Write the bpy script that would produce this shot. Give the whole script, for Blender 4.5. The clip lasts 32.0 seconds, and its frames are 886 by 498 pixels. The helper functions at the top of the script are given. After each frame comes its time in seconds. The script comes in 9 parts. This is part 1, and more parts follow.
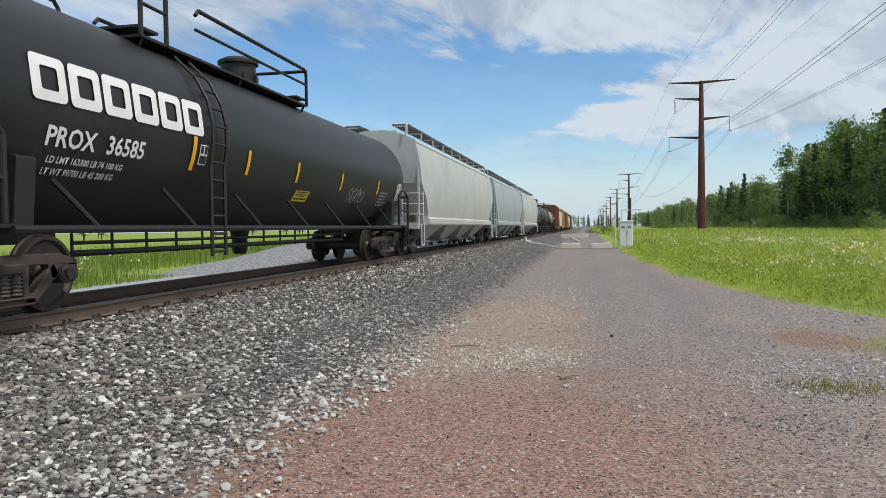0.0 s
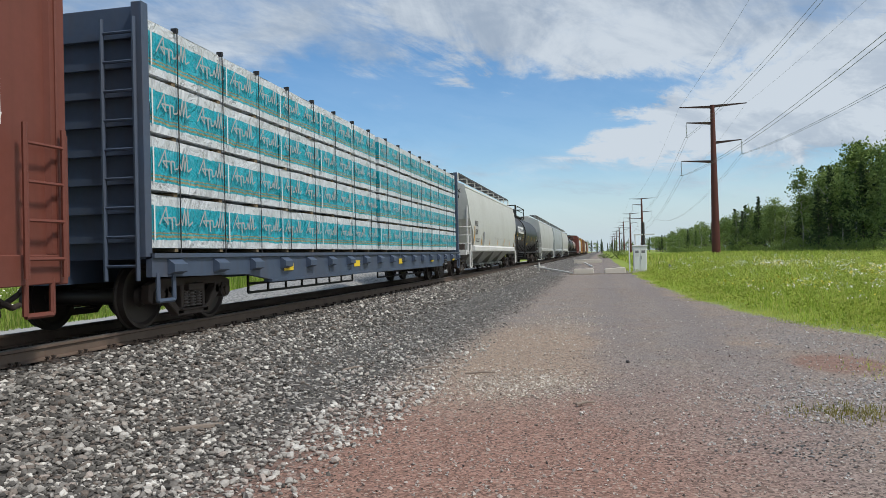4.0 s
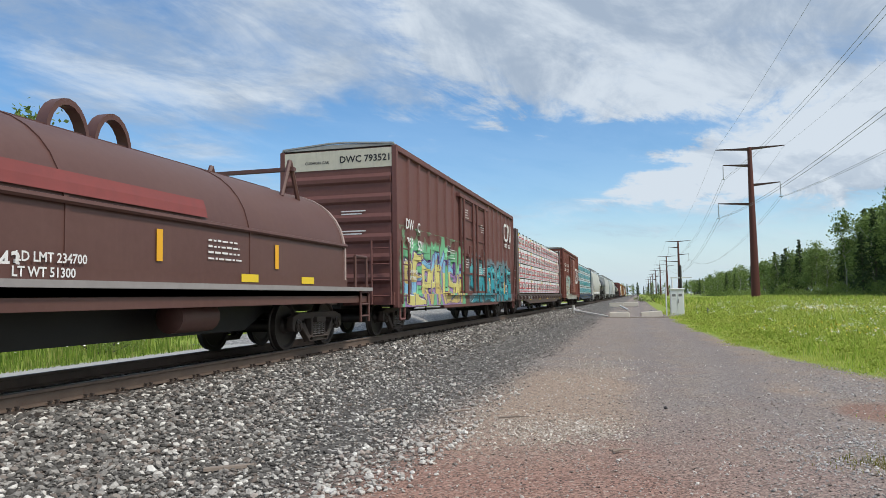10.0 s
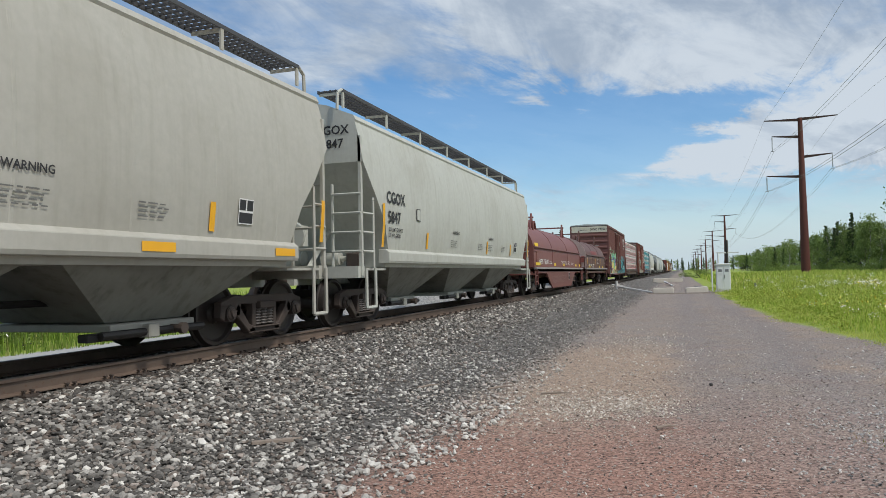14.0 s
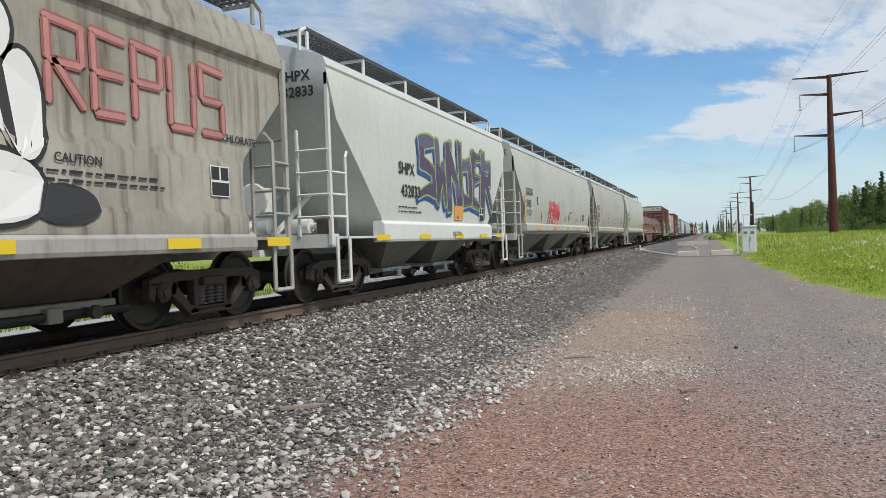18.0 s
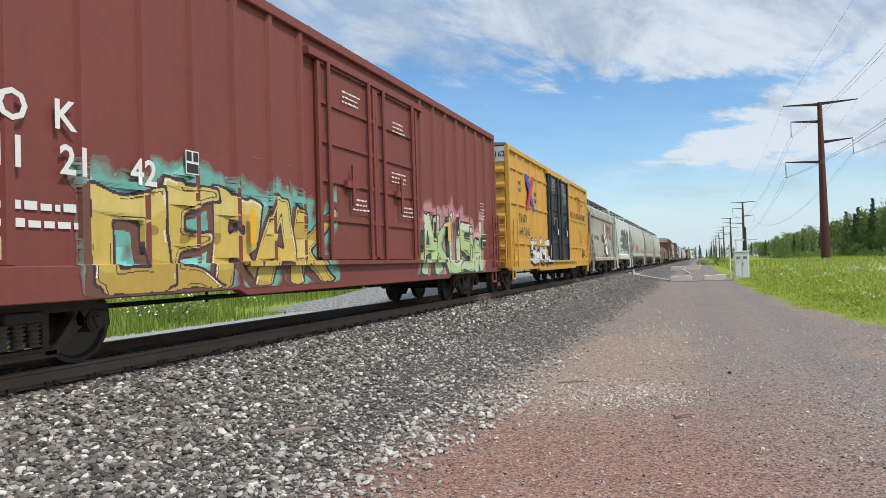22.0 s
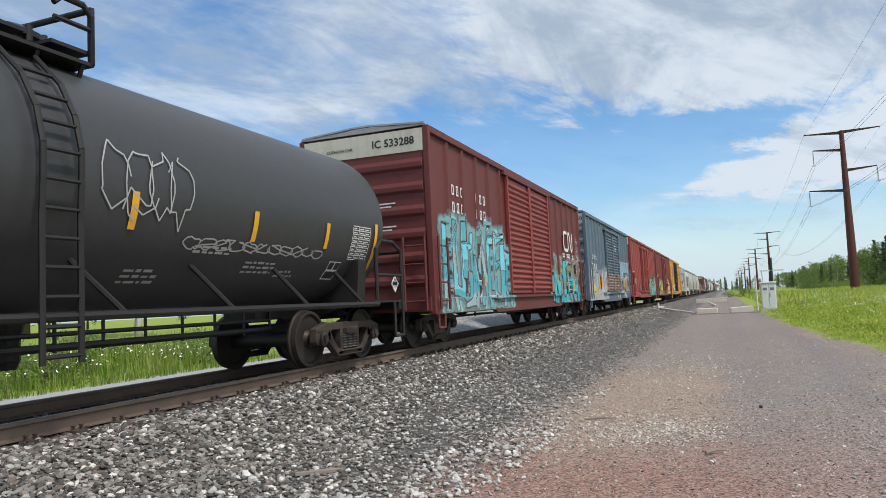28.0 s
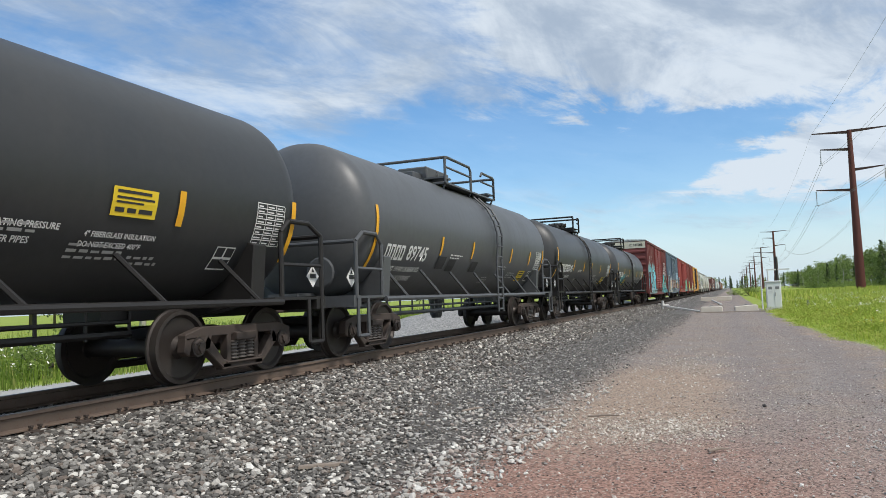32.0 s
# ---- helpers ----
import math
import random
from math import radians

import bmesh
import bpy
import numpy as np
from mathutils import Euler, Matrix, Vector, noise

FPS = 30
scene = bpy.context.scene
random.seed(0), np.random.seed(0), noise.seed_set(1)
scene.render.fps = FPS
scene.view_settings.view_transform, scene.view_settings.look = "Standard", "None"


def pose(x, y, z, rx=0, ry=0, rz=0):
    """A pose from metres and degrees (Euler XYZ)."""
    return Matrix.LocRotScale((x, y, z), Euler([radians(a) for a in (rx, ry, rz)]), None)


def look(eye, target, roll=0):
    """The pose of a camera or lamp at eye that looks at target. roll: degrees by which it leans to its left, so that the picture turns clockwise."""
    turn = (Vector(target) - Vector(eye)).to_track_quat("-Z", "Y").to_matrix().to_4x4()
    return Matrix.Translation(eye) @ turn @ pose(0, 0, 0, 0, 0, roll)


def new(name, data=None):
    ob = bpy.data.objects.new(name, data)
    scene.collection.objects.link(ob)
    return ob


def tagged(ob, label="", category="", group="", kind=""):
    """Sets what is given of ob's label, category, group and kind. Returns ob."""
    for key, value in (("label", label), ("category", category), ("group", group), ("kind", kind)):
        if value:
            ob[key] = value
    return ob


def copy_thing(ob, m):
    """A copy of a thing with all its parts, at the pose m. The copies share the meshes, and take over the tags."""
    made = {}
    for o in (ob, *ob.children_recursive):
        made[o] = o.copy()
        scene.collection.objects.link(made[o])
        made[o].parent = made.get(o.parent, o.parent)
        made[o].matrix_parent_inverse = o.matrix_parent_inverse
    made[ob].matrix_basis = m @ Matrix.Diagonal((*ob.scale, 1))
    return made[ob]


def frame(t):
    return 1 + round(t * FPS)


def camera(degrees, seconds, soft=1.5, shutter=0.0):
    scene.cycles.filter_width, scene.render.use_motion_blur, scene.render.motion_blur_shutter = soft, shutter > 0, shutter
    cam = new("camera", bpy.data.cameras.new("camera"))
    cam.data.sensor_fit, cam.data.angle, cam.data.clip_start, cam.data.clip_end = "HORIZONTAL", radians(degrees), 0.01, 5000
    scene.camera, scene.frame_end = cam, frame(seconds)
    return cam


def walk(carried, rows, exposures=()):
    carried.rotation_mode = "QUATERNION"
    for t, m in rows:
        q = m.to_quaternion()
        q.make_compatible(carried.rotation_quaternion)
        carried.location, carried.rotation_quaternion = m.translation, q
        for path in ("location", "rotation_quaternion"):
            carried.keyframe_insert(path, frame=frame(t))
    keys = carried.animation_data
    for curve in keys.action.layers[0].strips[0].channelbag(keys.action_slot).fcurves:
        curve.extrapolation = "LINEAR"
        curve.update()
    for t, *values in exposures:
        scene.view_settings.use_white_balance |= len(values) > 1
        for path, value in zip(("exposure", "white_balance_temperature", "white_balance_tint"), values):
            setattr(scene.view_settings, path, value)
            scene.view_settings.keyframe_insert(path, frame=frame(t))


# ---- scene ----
EXPOSURES = ((0.0, 0.05), (3.0, -0.03), (6.0, -0.10), (7.0, -0.15), (8.0, 0.05), (9.0, 0.10), (11.0, 0.08), (13.0, -0.08), (14.5, 0.0), (17.0, 0.10), (18.0, 0.05), (21.0, 0.18), (26.0, 0.14), (29.0, 0.18), (32.0, 0.18))
cam = camera(63.2, 32.0, soft=0.55)
PATH = [
    (0.0, pose(0, 0, 1.6, 88.324, 0.727, 11.362)),
    (0.5, pose(0, 0, 1.6, 88.041, 0.622, 11.444)),
    (1.0, pose(0, 0, 1.6, 88.205, 0.595, 11.613)),
    (1.5, pose(0, 0, 1.6, 88.693, 0.650, 11.810)),
    (2.0, pose(0, 0, 1.6, 89.322, 0.887, 12.033)),
    (2.5, pose(0, 0, 1.6, 89.842, 1.178, 12.135)),
    (3.0, pose(0, 0, 1.6, 90.143, 1.277, 12.172)),
    (3.5, pose(0, 0, 1.6, 90.369, 1.378, 12.305)),
    (5.5, pose(0, 0, 1.6, 90.846, 0.884, 12.945)),
    (6.0, pose(0, 0, 1.6, 91.636, 0.802, 13.565)),
    (6.5, pose(0, 0, 1.6, 92.880, 1.007, 15.235)),
    (7.0, pose(0, 0, 1.6, 94.245, 1.199, 17.741)),
    (7.5, pose(0, 0, 1.6, 95.501, 1.647, 20.648)),
    (8.0, pose(0, 0, 1.6, 95.477, 1.142, 18.849)),
    (8.5, pose(0, 0, 1.6, 95.042, 0.471, 16.363)),
    (9.0, pose(0, 0, 1.6, 94.572, 0.436, 15.299)),
    (9.5, pose(0, 0, 1.6, 94.122, 0.734, 15.001)),
    (10.0, pose(0, 0, 1.6, 93.841, 0.925, 15.067)),
    (10.5, pose(0, 0, 1.6, 93.935, 0.972, 15.193)),
    (11.0, pose(0, 0, 1.6, 94.254, 0.914, 15.412)),
    (11.5, pose(0, 0, 1.6, 94.412, 0.712, 15.848)),
    (12.0, pose(0, 0, 1.6, 94.270, 0.547, 16.461)),
    (12.5, pose(0, 0, 1.6, 93.829, 0.574, 17.118)),
    (13.0, pose(0, 0, 1.6, 93.285, 0.770, 17.627)),
    (13.5, pose(0, 0, 1.6, 92.718, 1.048, 18.040)),
    (14.0, pose(0, 0, 1.6, 92.062, 1.246, 18.356)),
    (14.5, pose(0, 0, 1.6, 91.366, 1.544, 18.721)),
    (16.5, pose(0, 0, 1.6, 90.147, 2.086, 19.843)),
    (17.0, pose(0, 0, 1.6, 90.247, 2.053, 19.943)),
    (17.5, pose(0, 0, 1.6, 90.027, 2.029, 20.019)),
    (18.0, pose(0, 0, 1.6, 89.448, 2.081, 20.111)),
    (18.5, pose(0, 0, 1.6, 88.808, 2.278, 20.147)),
    (19.0, pose(0, 0, 1.6, 88.297, 2.338, 20.273)),
    (19.5, pose(0, 0, 1.6, 88.169, 2.357, 20.466)),
    (20.0, pose(0, 0, 1.6, 88.351, 2.270, 20.605)),
    (20.5, pose(0, 0, 1.6, 88.824, 2.166, 20.545)),
    (21.0, pose(0, 0, 1.6, 89.497, 2.017, 20.231)),
    (21.5, pose(0, 0, 1.6, 90.335, 1.795, 19.835)),
    (22.0, pose(0, 0, 1.6, 91.277, 1.710, 19.621)),
    (22.5, pose(0, 0, 1.6, 92.017, 1.750, 19.660)),
    (23.0, pose(0, 0, 1.6, 92.563, 1.900, 19.862)),
    (23.5, pose(0, 0, 1.6, 92.979, 2.145, 20.111)),
    (24.0, pose(0, 0, 1.6, 93.323, 2.389, 20.250)),
    (24.5, pose(0, 0, 1.6, 93.715, 2.551, 20.316)),
    (25.0, pose(0, 0, 1.6, 94.021, 2.505, 20.458)),
    (25.5, pose(0, 0, 1.6, 94.207, 2.437, 20.697)),
    (26.0, pose(0, 0, 1.6, 94.207, 2.495, 21.046)),
    (26.5, pose(0, 0, 1.6, 94.244, 2.642, 21.399)),
    (28.5, pose(0, 0, 1.6, 94.308, 2.849, 21.315)),
    (29.0, pose(0, 0, 1.6, 94.453, 2.671, 20.745)),
    (29.5, pose(0, 0, 1.6, 94.629, 2.354, 20.194)),
    (30.0, pose(0, 0, 1.6, 94.651, 2.026, 19.946)),
    (30.5, pose(0, 0, 1.6, 94.648, 2.019, 20.083)),
    (31.0, pose(0, 0, 1.6, 94.486, 2.085, 20.570)),
    (31.5, pose(0, 0, 1.6, 94.215, 2.166, 21.196)),
    (32.0, pose(0, 0, 1.6, 93.938, 2.138, 21.735)),
]
walk(cam, PATH, EXPOSURES)

# ---------- world, sun ----------
RAIL_Z, TRACK_X, GAUGE = 0.66, -7.18, 1.5
SUN_EL, SUN_AZ = 54.0, 112.0   # height, and heading measured clockwise from +y


def nodes_of(tree):
    tree.nodes.clear()
    return tree.nodes, tree.links


def build_world():
    w = bpy.data.worlds.new("sky")
    scene.world = w
    w.use_nodes = True
    N, Lk = nodes_of(w.node_tree)
    out, bg = N.new("ShaderNodeOutputWorld"), N.new("ShaderNodeBackground")
    sky = N.new("ShaderNodeTexSky")
    sky.sky_type, sky.sun_disc = "NISHITA", False
    sky.sun_elevation, sky.sun_rotation = radians(SUN_EL), radians(SUN_AZ)
    sky.air_density, sky.dust_density, sky.ozone_density = 1.0, 0.6, 2.2
    tc = N.new("ShaderNodeTexCoord")
    sep = N.new("ShaderNodeSeparateXYZ")
    Lk.new(tc.outputs["Generated"], sep.inputs[0])

    def m(op, a, b=None, c=None, clamp=False):
        n = N.new("ShaderNodeMath")
        n.operation, n.use_clamp = op, clamp
        for i, v in enumerate((a, b, c)):
            if v is None:
                continue
            if isinstance(v, (int, float)):
                n.inputs[i].default_value = v
            else:
                Lk.new(v, n.inputs[i])
        return n.outputs[0]

    # cloud layer: the way upwards is spread out on a flat sheet overhead
    zz = m("ADD", m("MAXIMUM", sep.outputs[2], 0.0), 0.14)
    px, py = m("DIVIDE", sep.outputs[0], zz), m("DIVIDE", sep.outputs[1], zz)
    comb = N.new("ShaderNodeCombineXYZ")
    Lk.new(m("ADD", px, m("MULTIPLY", py, -0.25)), comb.inputs[0])
    Lk.new(m("MULTIPLY", py, 1.0), comb.inputs[1])

    def noise_tex(scale, detail, rough, dist, off, squash=(1.0, 1.0, 1.0)):
        mp = N.new("ShaderNodeMapping")
        mp.inputs["Location"].default_value = off
        mp.inputs["Scale"].default_value = squash
        Lk.new(comb.outputs[0], mp.inputs[0])
        n = N.new("ShaderNodeTexNoise")
        n.inputs["Scale"].default_value, n.inputs["Detail"].default_value = scale, detail
        n.inputs["Roughness"].default_value, n.inputs["Distortion"].default_value = rough, dist
        Lk.new(mp.outputs[0], n.inputs["Vector"])
        return n.outputs["Fac"]

    def ramp(v, lo, hi, a=0.0, b=1.0):
        n = N.new("ShaderNodeMapRange")
        n.interpolation_type = "SMOOTHSTEP"
        for i, q in enumerate((lo, hi, a, b)):
            n.inputs[i + 1].default_value = q
        Lk.new(v, n.inputs[0])
        return n.outputs[0]

    big = noise_tex(0.9, 7, 0.60, 0.5, (3.1, 1.7, 0.0))
    mid = noise_tex(2.3, 7, 0.62, 0.6, (0.3, 5.1, 2.0))
    fine = noise_tex(5.5, 6, 0.64, 0.5, (4.3, 2.4, 5.0), (1.0, 0.5, 1.0))
    # heading and height of the way, in degrees, with uneven edges
    az = m("MULTIPLY", m("ARCTAN2", sep.outputs[0], sep.outputs[1]), 57.2958)
    el = m("MULTIPLY", m("ARCSINE", sep.outputs[2]), 57.2958)
    az = m("ADD", az, m("MULTIPLY", m("SUBTRACT", mid, 0.5), 12.0))
    el = m("ADD", el, m("ADD", m("MULTIPLY", m("SUBTRACT", big, 0.5), 5.0), m("MULTIPLY", m("SUBTRACT", fine, 0.5), 5.0)))
    # a bank of cloud high over the line's end, its left flank slanting
    flank = m("ADD", m("ADD", az, 10.5), m("MULTIPLY", m("SUBTRACT", el, 13.0), 0.95))
    bank = m("MULTIPLY", ramp(flank, -3.0, 3.5), m("MULTIPLY", ramp(el, 11.6, 14.0), ramp(az, 4.0, 24.0, 1.0, 0.45)))
    # a wedge of bright cloud under it, opening away from its tip
    tip = m("ADD", az, 3.5)
    top = m("SUBTRACT", m("MULTIPLY_ADD", tip, 0.30, 8.6), el)
    wedge = m("MULTIPLY", m("MULTIPLY", ramp(top, -0.5, 1.0), ramp(tip, -1.0, 3.0)), ramp(el, 6.4, 8.2))
    # the clear lane between them, running down the line
    lane = m("MULTIPLY", ramp(m("ABSOLUTE", m("SUBTRACT", el, m("MULTIPLY_ADD", az, -0.06, 10.6))), 1.2, 4.6, 1.0, 0.0), m("MULTIPLY", ramp(az, -32.0, -22.0), ramp(az, -3.0, 7.0, 1.0, 0.0)))
    cover = m("ADD", m("MULTIPLY", big, 0.62), m("ADD", m("MULTIPLY", mid, 0.34), m("MULTIPLY", fine, 0.24)))
    dens = m("ADD", cover, m("MULTIPLY", m("MAXIMUM", bank, wedge), 0.26))
    dens = m("SUBTRACT", dens, m("MULTIPLY", lane, 0.20))
    dens = m("SUBTRACT", dens, ramp(el, 3.5, 8.5, 0.13, 0.0))
    amount = m("ADD", m("MULTIPLY", ramp(dens, 0.47, 0.78), 0.86), 0.10)
    # thick parts are greyer underneath
    thick = m("ADD", m("MULTIPLY", noise_tex(1.7, 7, 0.62, 0.6, (7.7, 2.2, 1.0), (1.0, 0.6, 1.0)), 0.75), m("MULTIPLY", fine, 0.25))
    lit = m("ADD", ramp(thick, 0.40, 0.60), m("MULTIPLY", wedge, 0.45), clamp=True)
    cl = N.new("ShaderNodeMix")
    cl.data_type = "RGBA"
    cl.inputs[6].default_value, cl.inputs[7].default_value = (3.7, 4.5, 5.6, 1), (6.5, 7.2, 7.95, 1)
    Lk.new(lit, cl.inputs[0])
    mix = N.new("ShaderNodeMix")
    mix.data_type = "RGBA"
    Lk.new(amount, mix.inputs[0])
    hs = N.new("ShaderNodeHueSaturation")
    hs.inputs["Saturation"].default_value, hs.inputs["Value"].default_value = 1.30, 1.45
    Lk.new(sky.outputs[0], hs.inputs["Color"])
    Lk.new(hs.outputs[0], mix.inputs[6])
    Lk.new(cl.outputs[2], mix.inputs[7])
    # pale haze low over the land
    haze = N.new("ShaderNodeMix")
    haze.data_type = "RGBA"
    haze.inputs[7].default_value = (5.4, 6.8, 8.1, 1)
    low = N.new("ShaderNodeMapRange")
    low.interpolation_type = "SMOOTHSTEP"
    low.inputs[1].default_value, low.inputs[2].default_value = 0.0, 0.13
    low.inputs[3].default_value, low.inputs[4].default_value = 0.78, 0.0
    Lk.new(sep.outputs[2], low.inputs[0])
    Lk.new(low.outputs[0], haze.inputs[0])
    Lk.new(mix.outputs[2], haze.inputs[6])
    Lk.new(haze.outputs[2], bg.inputs[0])
    bg.inputs[1].default_value = 0.098
    Lk.new(bg.outputs[0], out.inputs[0])
    sun = bpy.data.lights.new("sun", "SUN")
    sun.energy, sun.angle, sun.color = 2.7, radians(7), (1.0, 0.95, 0.88)
    a, e = radians(SUN_AZ), radians(SUN_EL)
    ob = new("sun", sun)
    ob.matrix_world = look((math.sin(a) * math.cos(e) * 50, math.cos(a) * math.cos(e) * 50, math.sin(e) * 50), (0, 0, 0))


build_world()


# ---------- materials ----------
MATS = {}


class Shade:
    """A node material: a few short ways to write its tree."""

    def __init__(self, name):
        self.mat = bpy.data.materials.new(name)
        self.mat.use_nodes = True
        self.N, self.L = nodes_of(self.mat.node_tree)
        self.out = self.N.new("ShaderNodeOutputMaterial")
        self.b = self.N.new("ShaderNodeBsdfPrincipled")
        self.L.new(self.b.outputs[0], self.out.inputs[0])
        tc = self.N.new("ShaderNodeTexCoord")
        self.obj = tc.outputs["Object"]
        sep = self.N.new("ShaderNodeSeparateXYZ")
        self.L.new(self.obj, sep.inputs[0])
        self.x, self.y, self.z = sep.outputs

    def put(self, sock, v):
        if isinstance(v, (int, float)):
            sock.default_value = v
        elif isinstance(v, tuple):
            sock.default_value = v if len(v) == 4 or len(sock.default_value) == 3 else (*v, 1)
        else:
            self.L.new(v, sock)

    def m(self, op, a, b=None, c=None, clamp=False):
        n = self.N.new("ShaderNodeMath")
        n.operation, n.use_clamp = op, clamp
        for i, v in enumerate((a, b, c)):
            if v is not None:
                self.put(n.inputs[i], v)
        return n.outputs[0]

    def noise(self, scale, detail=4, rough=0.55, vec=None, dist=0.0, stretch=None):
        n = self.N.new("ShaderNodeTexNoise")
        n.inputs["Scale"].default_value, n.inputs["Detail"].default_value = scale, detail
        n.inputs["Roughness"].default_value, n.inputs["Distortion"].default_value = rough, dist
        v = vec or self.obj
        if stretch:
            mp = self.N.new("ShaderNodeMapping")
            mp.inputs["Scale"].default_value = stretch
            self.L.new(v, mp.inputs[0])
            v = mp.outputs[0]
        self.L.new(v, n.inputs["Vector"])
        return n.outputs["Fac"]

    def step(self, v, lo, hi, a=0.0, b=1.0):
        n = self.N.new("ShaderNodeMapRange")
        n.interpolation_type = "SMOOTHSTEP"
        self.put(n.inputs[0], v)
        for i, q in enumerate((lo, hi, a, b)):
            n.inputs[i + 1].default_value = q
        return n.outputs[0]

    def mix(self, f, a, b, mode="MIX"):
        n = self.N.new("ShaderNodeMix")
        n.data_type, n.blend_type = "RGBA", mode
        self.put(n.inputs[0], f)
        self.put(n.inputs[6], a)
        self.put(n.inputs[7], b)
        return n.outputs[2]

    def bump(self, h, strength=0.3, dist=0.01):
        n = self.N.new("ShaderNodeBump")
        n.inputs["Strength"].default_value, n.inputs["Distance"].default_value = strength, dist
        self.L.new(h, n.inputs["Height"])
        self.L.new(n.outputs[0], self.b.inputs["Normal"])

    def done(self, col, rough=0.6, metal=0.0, spec=None):
        self.put(self.b.inputs["Base Color"], col)
        self.put(self.b.inputs["Roughness"], rough)
        self.put(self.b.inputs["Metallic"], metal)
        if spec is not None:
            self.b.inputs["Specular IOR Level"].default_value = spec
        return self.mat


def paint(name, col, dirt=(0.10, 0.075, 0.055), amount=0.35, rough=0.5, streak=0.5, rust=0.0, spec=None, foot=None):
    """Weathered paint with dust and downward streaks."""
    if name in MATS:
        return MATS[name]
    s = Shade(name)
    blot = s.noise(0.55, 5, 0.6)
    fine = s.noise(9.0, 4, 0.6)
    runs = s.noise(1.0, 4, 0.6, stretch=(7.0, 7.0, 0.45))
    f = s.m("MULTIPLY", s.m("ADD", s.m("MULTIPLY", s.step(runs, 0.45, 0.78), streak), s.m("MULTIPLY", s.step(blot, 0.4, 0.75), 0.6)), amount)
    low = tuple(c * 0.86 for c in col)
    hi = tuple(min(1, c * 1.10 + 0.008) for c in col)
    c = s.mix(fine, low, hi)
    c = s.mix(s.m("MINIMUM", f, 0.9), c, dirt)
    if rust:
        r = s.step(s.noise(3.0, 6, 0.7), 0.62, 0.70, 0.0, rust)
        c = s.mix(r, c, (0.12, 0.045, 0.022))
    if foot:       # bare rusty and sprayed-over lower part
        top, one, two, three = foot
        edge = s.m("MULTIPLY_ADD", s.m("SUBTRACT", s.noise(2.0, 4, 0.6), 0.5), 0.35, s.z)
        mess = s.mix(s.step(s.noise(3.5, 5, 0.65, dist=1.5), 0.44, 0.52), one, two)
        mess = s.mix(s.step(s.noise(2.2, 4, 0.6, dist=2.0), 0.56, 0.62), mess, three)
        c = s.mix(s.step(edge, top - 0.04, top + 0.04, 0.95, 0.0), c, mess)
    s.bump(s.noise(1.6, 3, 0.5), 0.10, 0.02)
    MATS[name] = s.done(c, s.m("ADD", s.m("MULTIPLY", f, 0.3), rough), 0.0, spec)
    return MATS[name]


def plain(name, col, rough=0.6, metal=0.0, vary=0.25, scale=6.0, bump=0.0):
    if name in MATS:
        return MATS[name]
    s = Shade(name)
    n = s.noise(scale, 5, 0.6)
    big = s.noise(scale * 0.13, 3, 0.5)
    c = s.mix(n, tuple(q * (1 - vary) for q in col), tuple(min(1, q * (1 + vary)) for q in col))
    c = s.mix(s.step(big, 0.35, 0.7, 0.0, vary), c, tuple(q * 0.7 for q in col))
    if bump:
        s.bump(s.noise(scale * 3, 4, 0.6), bump, 0.01)
    MATS[name] = s.done(c, s.m("ADD", s.m("MULTIPLY", n, 0.25), rough - 0.12), metal)
    return MATS[name]


